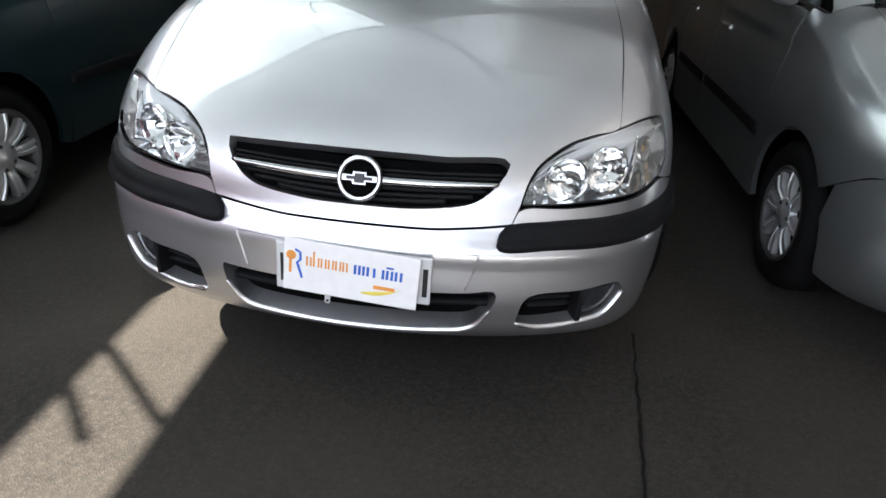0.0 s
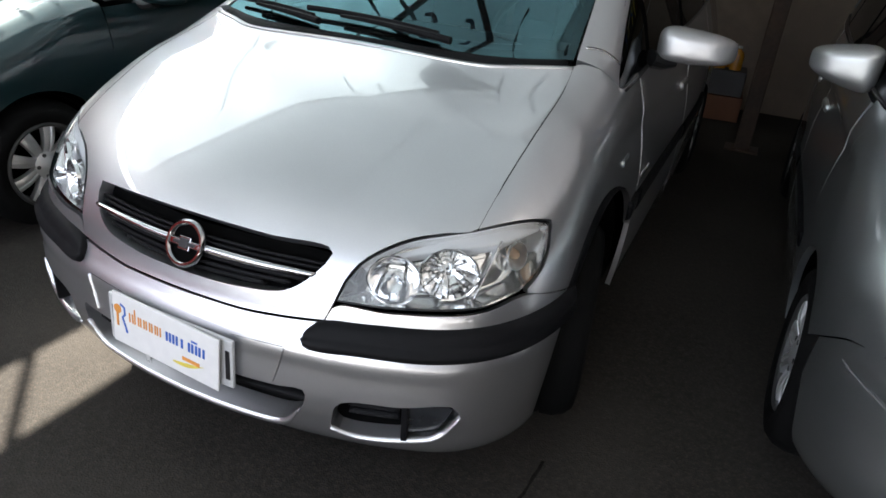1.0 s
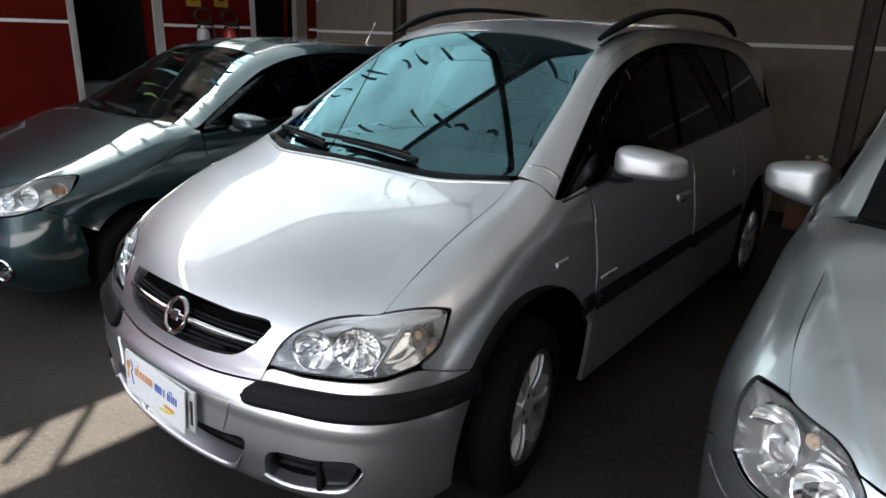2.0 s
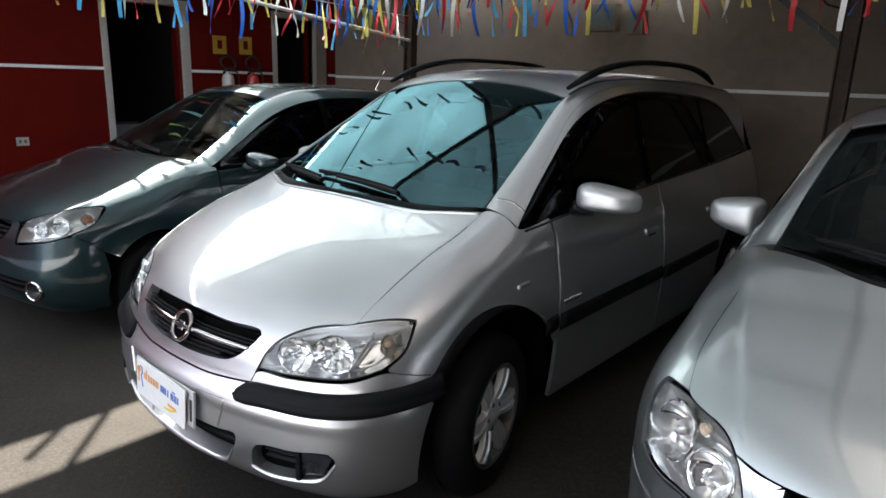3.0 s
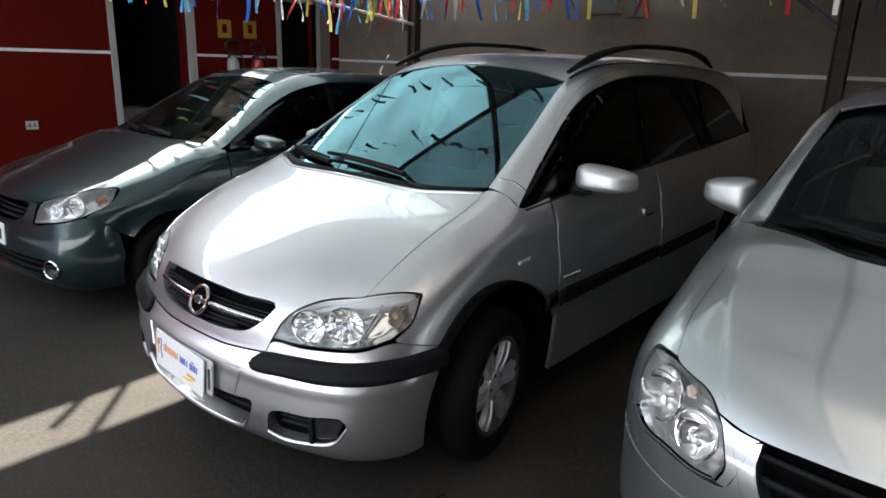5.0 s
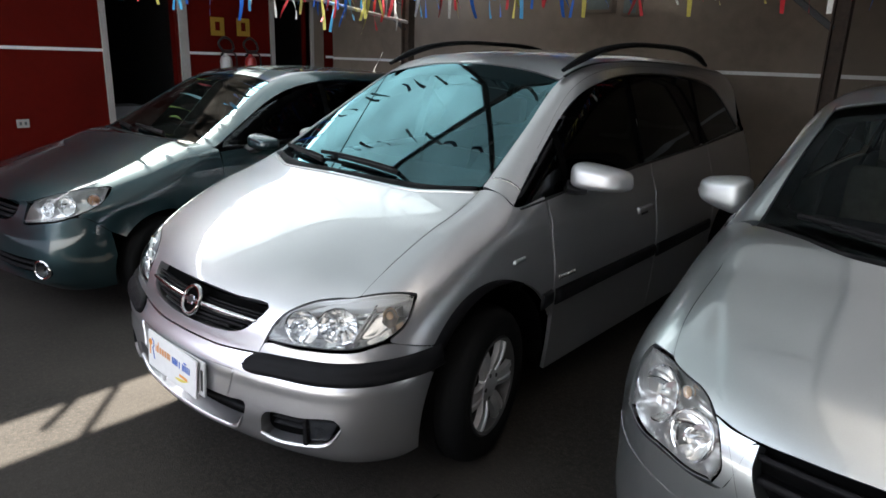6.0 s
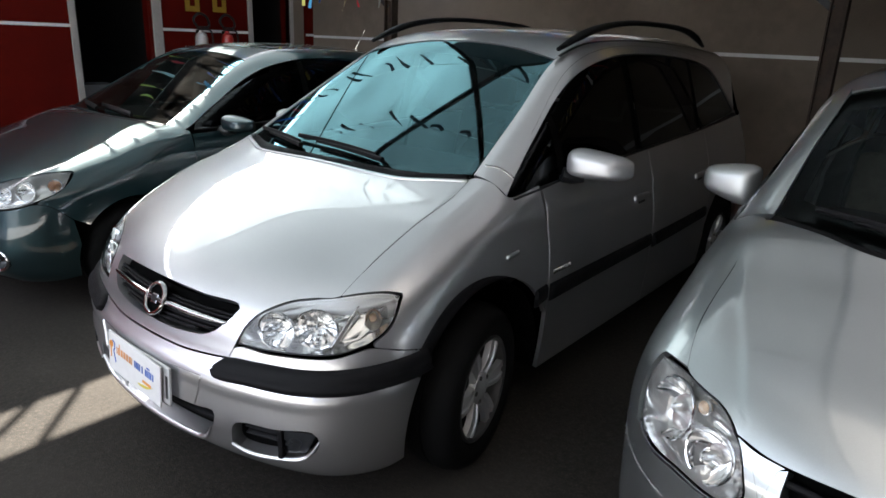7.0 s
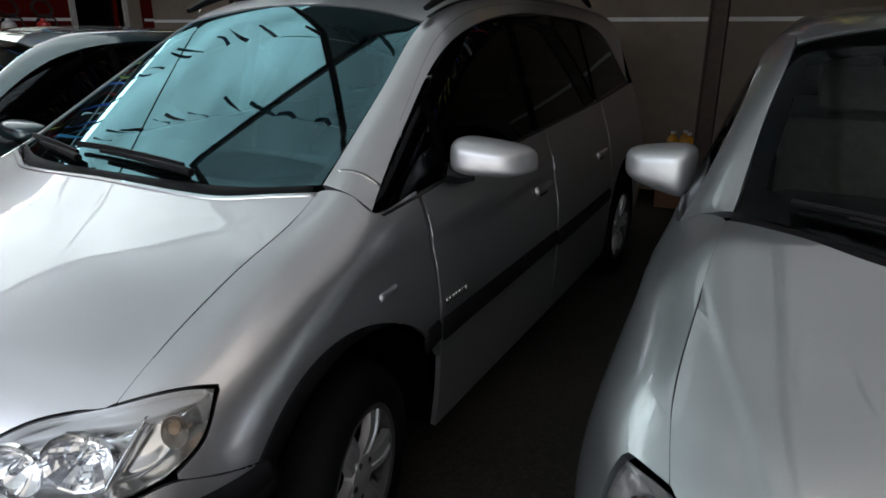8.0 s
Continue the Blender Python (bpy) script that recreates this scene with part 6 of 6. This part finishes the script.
for s in (1, -1):
    strip(TS, "bumper_crease", PLATE, tall, [(s * 0.77, 0.30, 0.562), (s * 0.723, 0.225, 0.549), (s * 0.64, 0.146, 0.530), (s * 0.565, 0.11, 0.513), (s * 0.507, 0.089, 0.506), (s * 0.42, 0.075, 0.50)], [(s * 0.77, 0.30, 0.5655), (s * 0.723, 0.225, 0.5525), (s * 0.64, 0.146, 0.5335), (s * 0.565, 0.11, 0.5165), (s * 0.507, 0.089, 0.5095), (s * 0.42, 0.075, 0.5035)], [-0.002, 0.0008, -0.002], 40)
    strip(TS, "grille_frame_joint", TRIM, tall, [(s * 0.423, 0.103, 0.737), (s * 0.389, 0.067, 0.667), (s * 0.362, 0.054, 0.595), (s * 0.33, 0.05, 0.54)], [(s * 0.4255, 0.103, 0.737), (s * 0.3915, 0.067, 0.667), (s * 0.3645, 0.054, 0.595), (s * 0.3325, 0.05, 0.54)], [-0.002, 0.0008, -0.002], 30)
    low = (s * 0.402, 0.068, 0.60)
    panel(TS, "lamp_surround", SILVER2, tall, [[low, (s * 0.427, 0.071, 0.599)], [(s * 0.427, 0.071, 0.599), (s * 0.411, 0.069, 0.644), (s * 0.419, 0.078, 0.68), (s * 0.439, 0.10, 0.728), (s * 0.455, 0.119, 0.747)],
          [(s * 0.352, 0.084, 0.735), (s * 0.41, 0.1, 0.737), (s * 0.455, 0.119, 0.747)], [low, (s * 0.385, 0.065, 0.64), (s * 0.372, 0.07, 0.69), (s * 0.362, 0.083, 0.726), (s * 0.352, 0.084, 0.735)]], 16, 24, gap=0.0)


# ---- the yard ----
def slab(name, lo, hi, mat, label="", bevel=0.0, kind="structure"):
    bm = bmesh.new()
    box(bm, lo, hi, bevel)
    return tagged(part(name, bm, mat), label, kind=kind)


WX, WY = -6.0, 5.95
ROOF = 2.62
bm = bmesh.new()
bmesh.ops.create_grid(bm, x_segments=80, y_segments=80, size=60)
for v in bm.verts:
    v.co.z = -0.004 + 0.004 * noise.noise(v.co * 0.7)
tagged(part("ground", bm, ASPHALT, smooth=True), "worn dark asphalt yard floor", kind="structure")
# Unseen slab added to bounce sunlight onto bumpers, lamps and mirrors.
slab("bounce_slab", (WX, -14.0, -0.06), (3.9, -2.6, 0.006), CONCRETE, "unseen pale concrete, added to bounce sunlight onto the car fronts")
slab("wall_back", (WX - 0.2, WY, -0.2), (4.1, WY + 0.2, 4.2), GREYWALL, "tall grey rendered wall")
# Unseen wall added to cut the low sky in front.
slab("wall_sky_block", (WX - 0.2, -14.2, -0.2), (4.1, -14.0, 2.3), CONCRETE, "unseen plain wall, added to block low front sky")
# Unseen dark wall added to keep side light out of the gap.
slab("wall_gap_shade", (3.9, -14.0, -0.2), (4.1, WY - 0.004, 4.2), STEEL_DARK, "unseen dark wall, added to keep the gap between cars dark")
def roof_panel(name, outline, mat, label, lift=0.0):
    """A thin flat sheet of any outline at roof height; neighbours overlap, one lifted over the other."""
    bm = bmesh.new()
    lo = [bm.verts.new((x, y, ROOF + lift)) for x, y in outline]
    hi = [bm.verts.new((x, y, ROOF + lift + 0.004)) for x, y in outline]
    bm.faces.new(lo)
    bm.faces.new(hi[::-1])
    n = len(lo)
    for i in range(n):
        bm.faces.new((lo[i], hi[i], hi[(i + 1) % n], lo[(i + 1) % n]))
    return tagged(part(name, bm, mat), label, kind="structure")


# Sheet outlines and strengths are set to shape light; none is in direct view.
CROSS = (-0.43, 1.89)
EDGE = -3.50
# Clear strip added to wash the back wall with light from above.
roof_panel("roof_sheet_edge", [(EDGE, WY - 0.25), (-0.3, WY - 0.25), (-0.3, WY), (EDGE, WY)], SHEET_CLEAR, "unseen clear roof strip, added to light the back wall")
roof_panel("roof_sheet_left", [(EDGE, -0.25), (-2.756, -0.25), (-1.25, 1.135), (-1.25, 3.21), (EDGE, 3.21)], SHEET_LEFT, "bright translucent roof sheeting")
roof_panel("roof_sheet_middle", [(-1.25, 1.135), (-1.071, 1.30), CROSS, (-1.25, 2.735)], SHEET_MID, "unseen roof sheeting, strength set to shape the light")
roof_panel("roof_sheet_set_dim", [(-1.071, 1.30), (0.50, 1.30), (0.50, 2.62), CROSS], SHEET_SET_DIM, "unseen roof sheeting, set dim to shape the light")
roof_panel("roof_sheet_front", [(-2.756, -0.25), (0.95, -0.25), (0.95, 1.30), (-1.071, 1.30), (-1.25, 1.135)], SHEET_FRONT, "unseen roof sheeting, set darker to shape the light")
roof_panel("roof_sheet_fore", [(EDGE, -2.0), (0.95, -2.0), (0.95, -0.25), (EDGE, -0.25)], SHEET_FORE, "unseen roof sheeting, set brighter to light the bonnets")
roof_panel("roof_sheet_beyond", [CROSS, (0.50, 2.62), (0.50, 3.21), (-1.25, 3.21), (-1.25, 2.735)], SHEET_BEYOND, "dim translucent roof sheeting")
# Rear, strip, corner and side sheets are added to steer light round the cars.
roof_panel("roof_sheet_rear", [(EDGE, 3.18), (0.48, 3.18), (0.48, 2.58), (3.18, 2.58), (3.18, -3.4), (3.9, -3.4), (3.9, WY), (-0.32, WY), (-0.32, WY - 0.22), (EDGE, WY - 0.22)], SHEET_REAR, "unseen roof sheeting, set nearly opaque to hold the rear dark", 0.010)
roof_panel("roof_sheet_strip", [(0.92, -3.4), (1.565, -3.4), (1.565, 1.32), (0.92, 1.32)], SHEET_STRIP, "unseen roof sheeting, set dim to shape the light", 0.020)
roof_panel("roof_sheet_back_strip", [(0.46, 1.28), (1.565, 1.28), (1.565, 2.62), (0.46, 2.62)], SHEET_GAP, "unseen roof sheeting, set dim to shape the light", 0.030)
roof_panel("roof_sheet_corner", [(1.54, -3.4), (3.2, -3.4), (3.2, 0.61), (1.54, 0.61)], SHEET_CORNER, "unseen roof sheeting, set brighter to light the bonnets")
roof_panel("roof_sheet_side", [(1.54, 0.61), (3.2, 0.61), (3.2, 2.60), (1.54, 2.60)], SHEET_SIDE, "unseen roof sheeting, strength set to shape the light")
slab("roof_left", (WX, -2.0, ROOF + 0.05), (-3.95, WY, ROOF + 0.11), STEEL_DARK, "dark metal roof over the red building's front")

# Near-black walls put the unlit room's shade into their colour.
ROOM = surface("room_shade", (0.006, 0.006, 0.0065), 0.8)
# red wall in pieces round its two door openings
D1, D2, DH = (2.53, 3.42), (4.86, 5.50), 2.30
# The unseen stretch before y -2 is added to block low sky.
for i, (y0, y1, z0) in enumerate(((-14.0, D1[0], -0.2), (D1[1], D2[0], -0.2), (D2[1], WY - 0.004, -0.2), (D1[0], D1[1], DH), (D2[0], D2[1], DH))):
    slab("wall_red_%d" % (i + 1), (WX - 0.2, y0, z0), (WX, y1, 3.6), REDWALL, "red painted wall of a low building")
for i, (y0, y1) in enumerate(((-13.99, D1[0] - 0.07), (D1[1] + 0.12, D2[0] - 0.07), (D2[1] + 0.30, WY - 0.004))):
    slab("trim_red_%d" % (i + 1), (WX, y0, 1.515), (WX + 0.008, y1, 1.548), WHITE, "thin white painted line")
for i, (x0, x1) in enumerate(((WX + 0.008, 1.9), (1.9, 3.9))):
    slab("trim_back_%d" % (i + 1), (x0, WY - 0.006, 1.50), (x1, WY, 1.535), WHITE, "thin white painted line")
for n, (y0, y1, wide) in enumerate(((*D1, 0.12), (*D2, 0.06))):
    bm = bmesh.new()
    box(bm, (WX - 0.10, y0 - 0.07, 0), (WX + 0.025, y0, DH + 0.07), 0.006)
    box(bm, (WX - 0.10, y1, 0), (WX + 0.025, y1 + wide, DH + 0.07), 0.006)
    box(bm, (WX - 0.10, y0, DH), (WX + 0.025, y1, DH + 0.07), 0.006)
    tagged(part("door_frame_%d" % (n + 1), bm, FRAME), "dull grey-white painted door frame", kind="structure")
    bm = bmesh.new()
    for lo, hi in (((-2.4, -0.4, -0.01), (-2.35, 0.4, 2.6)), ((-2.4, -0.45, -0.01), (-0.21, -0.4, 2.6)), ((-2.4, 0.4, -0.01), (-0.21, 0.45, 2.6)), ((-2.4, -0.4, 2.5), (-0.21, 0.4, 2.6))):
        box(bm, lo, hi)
    ob = tagged(part("room_wall_%d" % (n + 1), bm, ROOM), "room behind the doorway, painted near-black for its shade", kind="structure")
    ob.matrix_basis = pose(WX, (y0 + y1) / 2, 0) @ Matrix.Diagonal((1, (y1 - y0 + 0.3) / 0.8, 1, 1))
slab("door_2", (WX - 0.09, D2[1] + 0.06, 0.02), (WX + 0.02, D2[1] + 0.25, DH), GREYWALL, "grey open door leaf", 0.005)
bm = bmesh.new()
box(bm, (WX - 0.75, 2.62, 0.0), (WX - 0.30, 3.10, 0.86), 0.01)
tagged(part("cabinet", bm, CARD), "grey low cabinet inside the doorway", "cabinet")


def extinguisher(y, mat, label):
    top = tagged(new("fire_extinguisher"), label, "extinguisher", "extinguishers on the red wall")
    top.matrix_basis = pose(WX + 0.085, y, 1.04)
    bm = bmesh.new()
    lathe(bm, [(0.001, 0), (0.07, 0.0), (0.078, 0.015), (0.078, 0.40), (0.065, 0.45), (0.03, 0.475), (0.025, 0.50), (0.001, 0.50)], 28, "Z")
    part("cylinder", bm, mat, top, smooth=True)
    bm = bmesh.new()
    box(bm, (-0.015, -0.05, 0.50), (0.015, 0.07, 0.525), 0.006)
    box(bm, (-0.012, -0.02, 0.53), (0.012, 0.085, 0.548), 0.005)
    part("valve", bm, TRIM, top)
    bm = bmesh.new()
    tube(bm, smooth_line([(0.0, 0.06, 0.51), (0.01, 0.13, 0.50), (0.02, 0.15, 0.35), (0.02, 0.11, 0.15)], 16).tolist(), 0.011, 8)
    part("hose", bm, TRIM, top, smooth=True)
    bm = bmesh.new()
    tube(bm, smooth_line([(0.0, -0.04, 0.53), (0.0, -0.10, 0.62), (0.0, -0.02, 0.70), (0.0, 0.09, 0.66), (0.0, 0.12, 0.56), (0.0, 0.06, 0.52)], 22).tolist(), 0.016, 8)
    part("hose_loop", bm, TRIM, top, smooth=True)
    bm = bmesh.new()
    box(bm, (-0.085, -0.03, 0.36), (-0.07, 0.03, 0.5), 0.004)
    part("bracket", bm, TRIM, top)


def notice(y, z):
    bm = bmesh.new()
    box(bm, (0, -0.10, -0.115), (0.006, 0.10, 0.115), 0.002)
    ob = tagged(part("safety_sign", bm, SIGN_YELLOW), "yellow safety sign with a dark symbol", "sign", "safety signs on the red wall")
    ob.matrix_basis = pose(WX + 0.001, y, z)
    bm = bmesh.new()
    box(bm, (0.0062, -0.035, -0.05), (0.0075, 0.035, 0.06))
    part("symbol", bm, REDWALL, ob)


notice(3.97, 1.875)
notice(4.36, 1.885)
extinguisher(4.02, surface("pale_cylinder", (0.50, 0.47, 0.45), 0.35), "fire extinguisher with a pale label on the red wall")
extinguisher(4.40, RED, "red fire extinguisher on the red wall")
bm = bmesh.new()
box(bm, (0, -0.062, -0.045), (0.012, 0.062, 0.045), 0.004)
sock = tagged(part("wall_socket", bm, FRAME), "white wall socket plate on the red wall", "socket")
sock.matrix_basis = pose(WX, 1.53, 0.735)
for k in (-0.025, 0.025):
    bm = bmesh.new()
    box(bm, (0.0121, k - 0.012, -0.018), (0.0135, k + 0.012, 0.018))
    part("outlet", bm, CARD, sock)


def post(x, y, name, label, w=0.05, lean=0.0):
    top = tagged(new(name), label, "post")
    top.matrix_basis = pose(x, y, 0)
    bm = bmesh.new()
    for s in (-1, 1):
        box(bm, (s * w - 0.006, -0.05, 0), (s * w + 0.006, 0.05, ROOF - 0.16), 0.003)
    box(bm, (-w, -0.004, 0), (w, 0.004, ROOF - 0.16))
    part("column", bm, STEEL, top)
    for s in (-1,):
        bm = bmesh.new()
        box(bm, (-0.022, -0.02, 0), (0.022, 0.02, 0.86), 0.003, pose(s * 0.04, 0, 1.85, 0, s * 52))
        part("brace", bm, STEEL_DARK, top)
    bm = bmesh.new()
    tube(bm, smooth_line([(-0.05, 0, 2.10), (-0.2, 0, 2.16), (-0.30, 0, 2.42)], 8).tolist(), 0.008, 6)
    part("tie_rod", bm, STEEL_DARK, top)
    bm = bmesh.new()
    box(bm, (-0.12, -0.10, 0), (0.12, 0.10, 0.012), 0.003)
    part("base_plate", bm, STEEL, top)


post(1.155, 4.5, "steel_post", "brown steel post with braces under the roof")
post(-3.05, 4.5, "steel_post", "brown steel post near the red wall's corner")


def truss(name, a, b, label):
    """A lattice girder between two points: two chords and zigzag webs."""
    top = tagged(new(name), label, "girder")
    a, b = Vector(a), Vector(b)
    bm = bmesh.new()
    tube(bm, [a, b], 0.03, 6)
    part("chord", bm, STEEL_DARK, top)
    up = Vector((0, 0, 0.16))
    bm = bmesh.new()
    tube(bm, [a + up, b + up], 0.02, 6)
    part("chord", bm, STEEL_DARK, top)
    n = max(4, int((b - a).length / 0.45))
    for i in range(n):
        p = a.lerp(b, i / n) + (up if i % 2 else Vector())
        q = a.lerp(b, (i + 1) / n) + (Vector() if i % 2 else up)
        bm = bmesh.new()
        tube(bm, [p, q], 0.010, 5)
        part("web", bm, STEEL_DARK, top)


H0 = ROOF - 0.19
truss("girder", (-3.4, 4.5, H0), (3.88, 4.5, H0), "dark steel lattice girder under the roof")
bm = bmesh.new()
tube(bm, [(-2.78, 3.05, ROOF - 0.02), (-1.95, 1.0, ROOF - 0.02)], 0.010, 6)
tagged(part("roof_wire", bm, STEEL_DARK, smooth=True), "thin dark wire stretched under the roof sheets", "wire")
bm = bmesh.new()
tube(bm, [(-0.48, -0.35, ROOF - 0.03), (-0.19, 1.14, ROOF - 0.03)], 0.012, 6)
tagged(part("roof_rod", bm, STEEL_DARK, smooth=True), "thin dark tie rod under the roof sheets", "rod")
for a, b in (((-3.48, -1.04), (0.9, 2.99)), ((0.42, 1.09), (-2.6, 4.20))):
    bm = bmesh.new()
    box(bm, (0, -0.02, -0.02), ((Vector(b) - Vector(a)).length, 0.02, 0.02), 0.004)
    ob = tagged(part("roof_brace", bm, STEEL_DARK), "dark steel cross brace under the roof", "brace", "cross braces under the roof")
    ob.matrix_basis = pose(a[0], a[1], 2.50, 0, 0, math.degrees(math.atan2(b[1] - a[1], b[0] - a[0])))
# bars across the gap between the roofs
GAP_BARS = [((-3.97, 0.44), (-3.48, 0.03)), ((-3.97, 0.26), (-3.66, -0.05))] + [((-3.97, 0.98 + 0.29 * k), (-3.48, 0.90 + 0.29 * k)) for k in range(13)]
for a, b in GAP_BARS:
    bm = bmesh.new()
    tube(bm, [(*a, ROOF + 0.03), (*b, ROOF + 0.0)], 0.016, 6)
    tagged(part("gap_bar", bm, STEEL_DARK, smooth=True), "thin steel bar across the gap between roofs", "bar", "bars across the gap")

# ribbons
rng = random.Random(7)


def ribbon_mesh(length, width, twist, sway, seed):
    r = random.Random(seed)
    bm = bmesh.new()
    rows = []
    n = 12
    ph = r.random() * 6
    for i in range(n + 1):
        u = i / n
        a = twist * u + ph
        cx, cy = sway * math.sin(2.2 * u + ph) * u, sway * 0.6 * math.cos(3 * u + ph) * u
        w = width * (1 - 0.25 * u)
        rows.append([bm.verts.new((cx + k * w * math.cos(a), cy + k * w * math.sin(a), -length * u)) for k in (-0.5, 0.5)])
    for p, q in zip(rows, rows[1:]):
        bm.faces.new((p[0], p[1], q[1], q[0]))
    me = bpy.data.meshes.new("ribbon")
    bm.to_mesh(me)
    bm.free()
    me.polygons.foreach_set("use_smooth", [True] * len(me.polygons))
    return me


RIBBON_SET = []
for c, mat in enumerate(RIBBONS):
    for k in range(4):
        me = ribbon_mesh(0.22 + 0.07 * k, 0.026 + 0.010 * (k % 2), (1.0, 2.6, 4.4, 1.6)[k], (0.03, 0.06, 0.09, 0.04)[k], c * 10 + k)
        me.materials.append(mat)
        RIBBON_SET.append(me)


BACKLIT_SET = []
for k, mat in enumerate(BACKLIT_RIBBONS):
    me = ribbon_mesh(0.22 + 0.05 * k, 0.030, 1.2, 0.035, 60 + k)
    me.materials.append(mat)
    BACKLIT_SET.append(me)


def ribbon_line(a, b, n, sag, label, hang=0.0, choice=RIBBON_SET):
    a, b = Vector(a), Vector(b)
    top = tagged(new("ribbon_line"), label, "bunting", "ribbon lines")
    pts = [a.lerp(b, i / 24) - Vector((0, 0, sag * math.sin(math.pi * i / 24))) for i in range(25)]
    bm = bmesh.new()
    tube(bm, pts, 0.003, 4)
    part("cord", bm, WHITE, top)
    if hang:
        for e in (a, b):
            bm = bmesh.new()
            tube(bm, [e, (e.x, e.y, hang)], 0.004, 5)
            part("hanger", bm, STEEL_DARK, top)
    for i in range(n):
        u = (i + 0.2 + 0.6 * rng.random()) / n
        p = a.lerp(b, u) - Vector((0, 0, sag * math.sin(math.pi * u)))
        ob = new("ribbon", rng.choice(choice))
        ob.parent = top
        ob.matrix_basis = Matrix.Translation(p) @ pose(0, 0, 0, rng.uniform(-8, 8), rng.uniform(-8, 8), rng.uniform(0, 360))


ribbon_line((-3.0, 3.3, 2.33), (3.88, 3.1, 2.33), 160, 0.04, "cord with many coloured plastic ribbons under the roof")
ribbon_line((-2.95, 0.95, 2.36), (-3.0, 4.4, 2.18), 34, 0.04, "cord with sunlit coloured plastic ribbons at the roof's edge")
ribbon_line((-4.5, 0.2, 2.47), (-4.6, 4.8, 2.47), 26, 0.05, "cord with coloured plastic ribbons before the red wall", ROOF + 0.055)
ribbon_line((-3.1, 2.45, 2.58), (3.5, 1.45, 2.58), 20, 0.03, "cord with plastic ribbons close under the roof, painted dark as backlit", choice=BACKLIT_SET)
ribbon_line((-3.3, 1.62, 2.58), (3.5, 1.40, 2.58), 24, 0.03, "cord with plastic ribbons close under the roof, painted dark as backlit", choice=BACKLIT_SET)
bm = bmesh.new()
tube(bm, [(-3.02, 4.46, 1.93), (-2.98, 0.2, 2.36)], 0.016, 8)
tagged(part("rail_pipe", bm, PLATE, smooth=True), "grey steel pipe tied to the post", "pipe")

# boxes on the back wall
for x0, x1, z0, z1 in ((-1.62, -1.30, 2.10, 2.38), (-1.19, -0.99, 2.06, 2.30)):
    bm = bmesh.new()
    box(bm, (x0, WY - 0.12, z0), (x1, WY - 0.001, z1), 0.01)
    ob = tagged(part("meter_box", bm, GREYWALL), "grey metal meter box on the back wall", "box", "boxes on the back wall")
    bm = bmesh.new()
    box(bm, (x0 + 0.03, WY - 0.128, z0 + 0.03), (x1 - 0.03, WY - 0.121, z1 - 0.03), 0.003)
    part("lid", bm, METER, ob)


def bottle(x, y, z, mat, label, r=0.05, h=0.2):
    top = tagged(new("oil_bottle"), label, "bottle", "bottles on the cartons")
    top.matrix_basis = pose(x, y, z)
    bm = bmesh.new()
    lathe(bm, [(0.001, 0), (r, 0), (r, h * 0.6), (r * 0.8, h * 0.75), (r * 0.35, h * 0.85), (r * 0.35, h * 0.92)], 18, "Z")
    part("bottle_body", bm, mat, top, smooth=True)
    bm = bmesh.new()
    lathe(bm, [(0.001, h), (r * 0.4, h), (r * 0.4, h * 0.9)], 14, "Z")
    part("cap", bm, WHITE, top, smooth=True)


for x, y, z, s, mat in ((0.88, 5.5, 0.0, 0.34, BROWN), (0.88, 5.5, 0.215, 0.30, CARD), (0.37, 5.55, 0.0, 0.3, BROWN), (0.37, 5.55, 0.215, 0.28, CARD)):
    bm = bmesh.new()
    box(bm, (-s / 2, -s / 2, 0), (s / 2, s / 2, 0.213), 0.006)
    ob = tagged(part("carton", bm, mat), "small cardboard carton stacked by the back wall", "carton", "cartons by the back wall")
    ob.matrix_basis = pose(x, y, z, 0, 0, 4)
for dx, dy in ((-0.08, -0.05), (0.05, -0.06), (0.0, 0.07)):
    bottle(0.88 + dx, 5.5 + dy, 0.429, OIL, "amber oil bottle with a white cap on a carton")
bottle(0.40, 5.5, 0.429, OIL, "amber oil bottle with a white cap on a carton")

# a crack in the asphalt
CRACK = surface("crack_dirt", (0.016, 0.014, 0.013), 0.9, spec=0.02, vary=0.5, scale=90)
bm = bmesh.new()
rc = random.Random(3)
pts = [(0.87 - 0.10 * i / 30 + rc.uniform(-0.004, 0.004), 0.55 - 1.1 * i / 30) for i in range(31)]
vs = [[bm.verts.new((x + k * (0.003 + 0.003 * rc.random()), y, 0.0015)) for k in (-1, 1)] for x, y in pts]
for p, q in zip(vs, vs[1:]):
    bm.faces.new((p[0], p[1], q[1], q[0]))
tagged(part("asphalt_crack", bm, CRACK), "thin dark crack in the asphalt", "crack", kind="stuff")
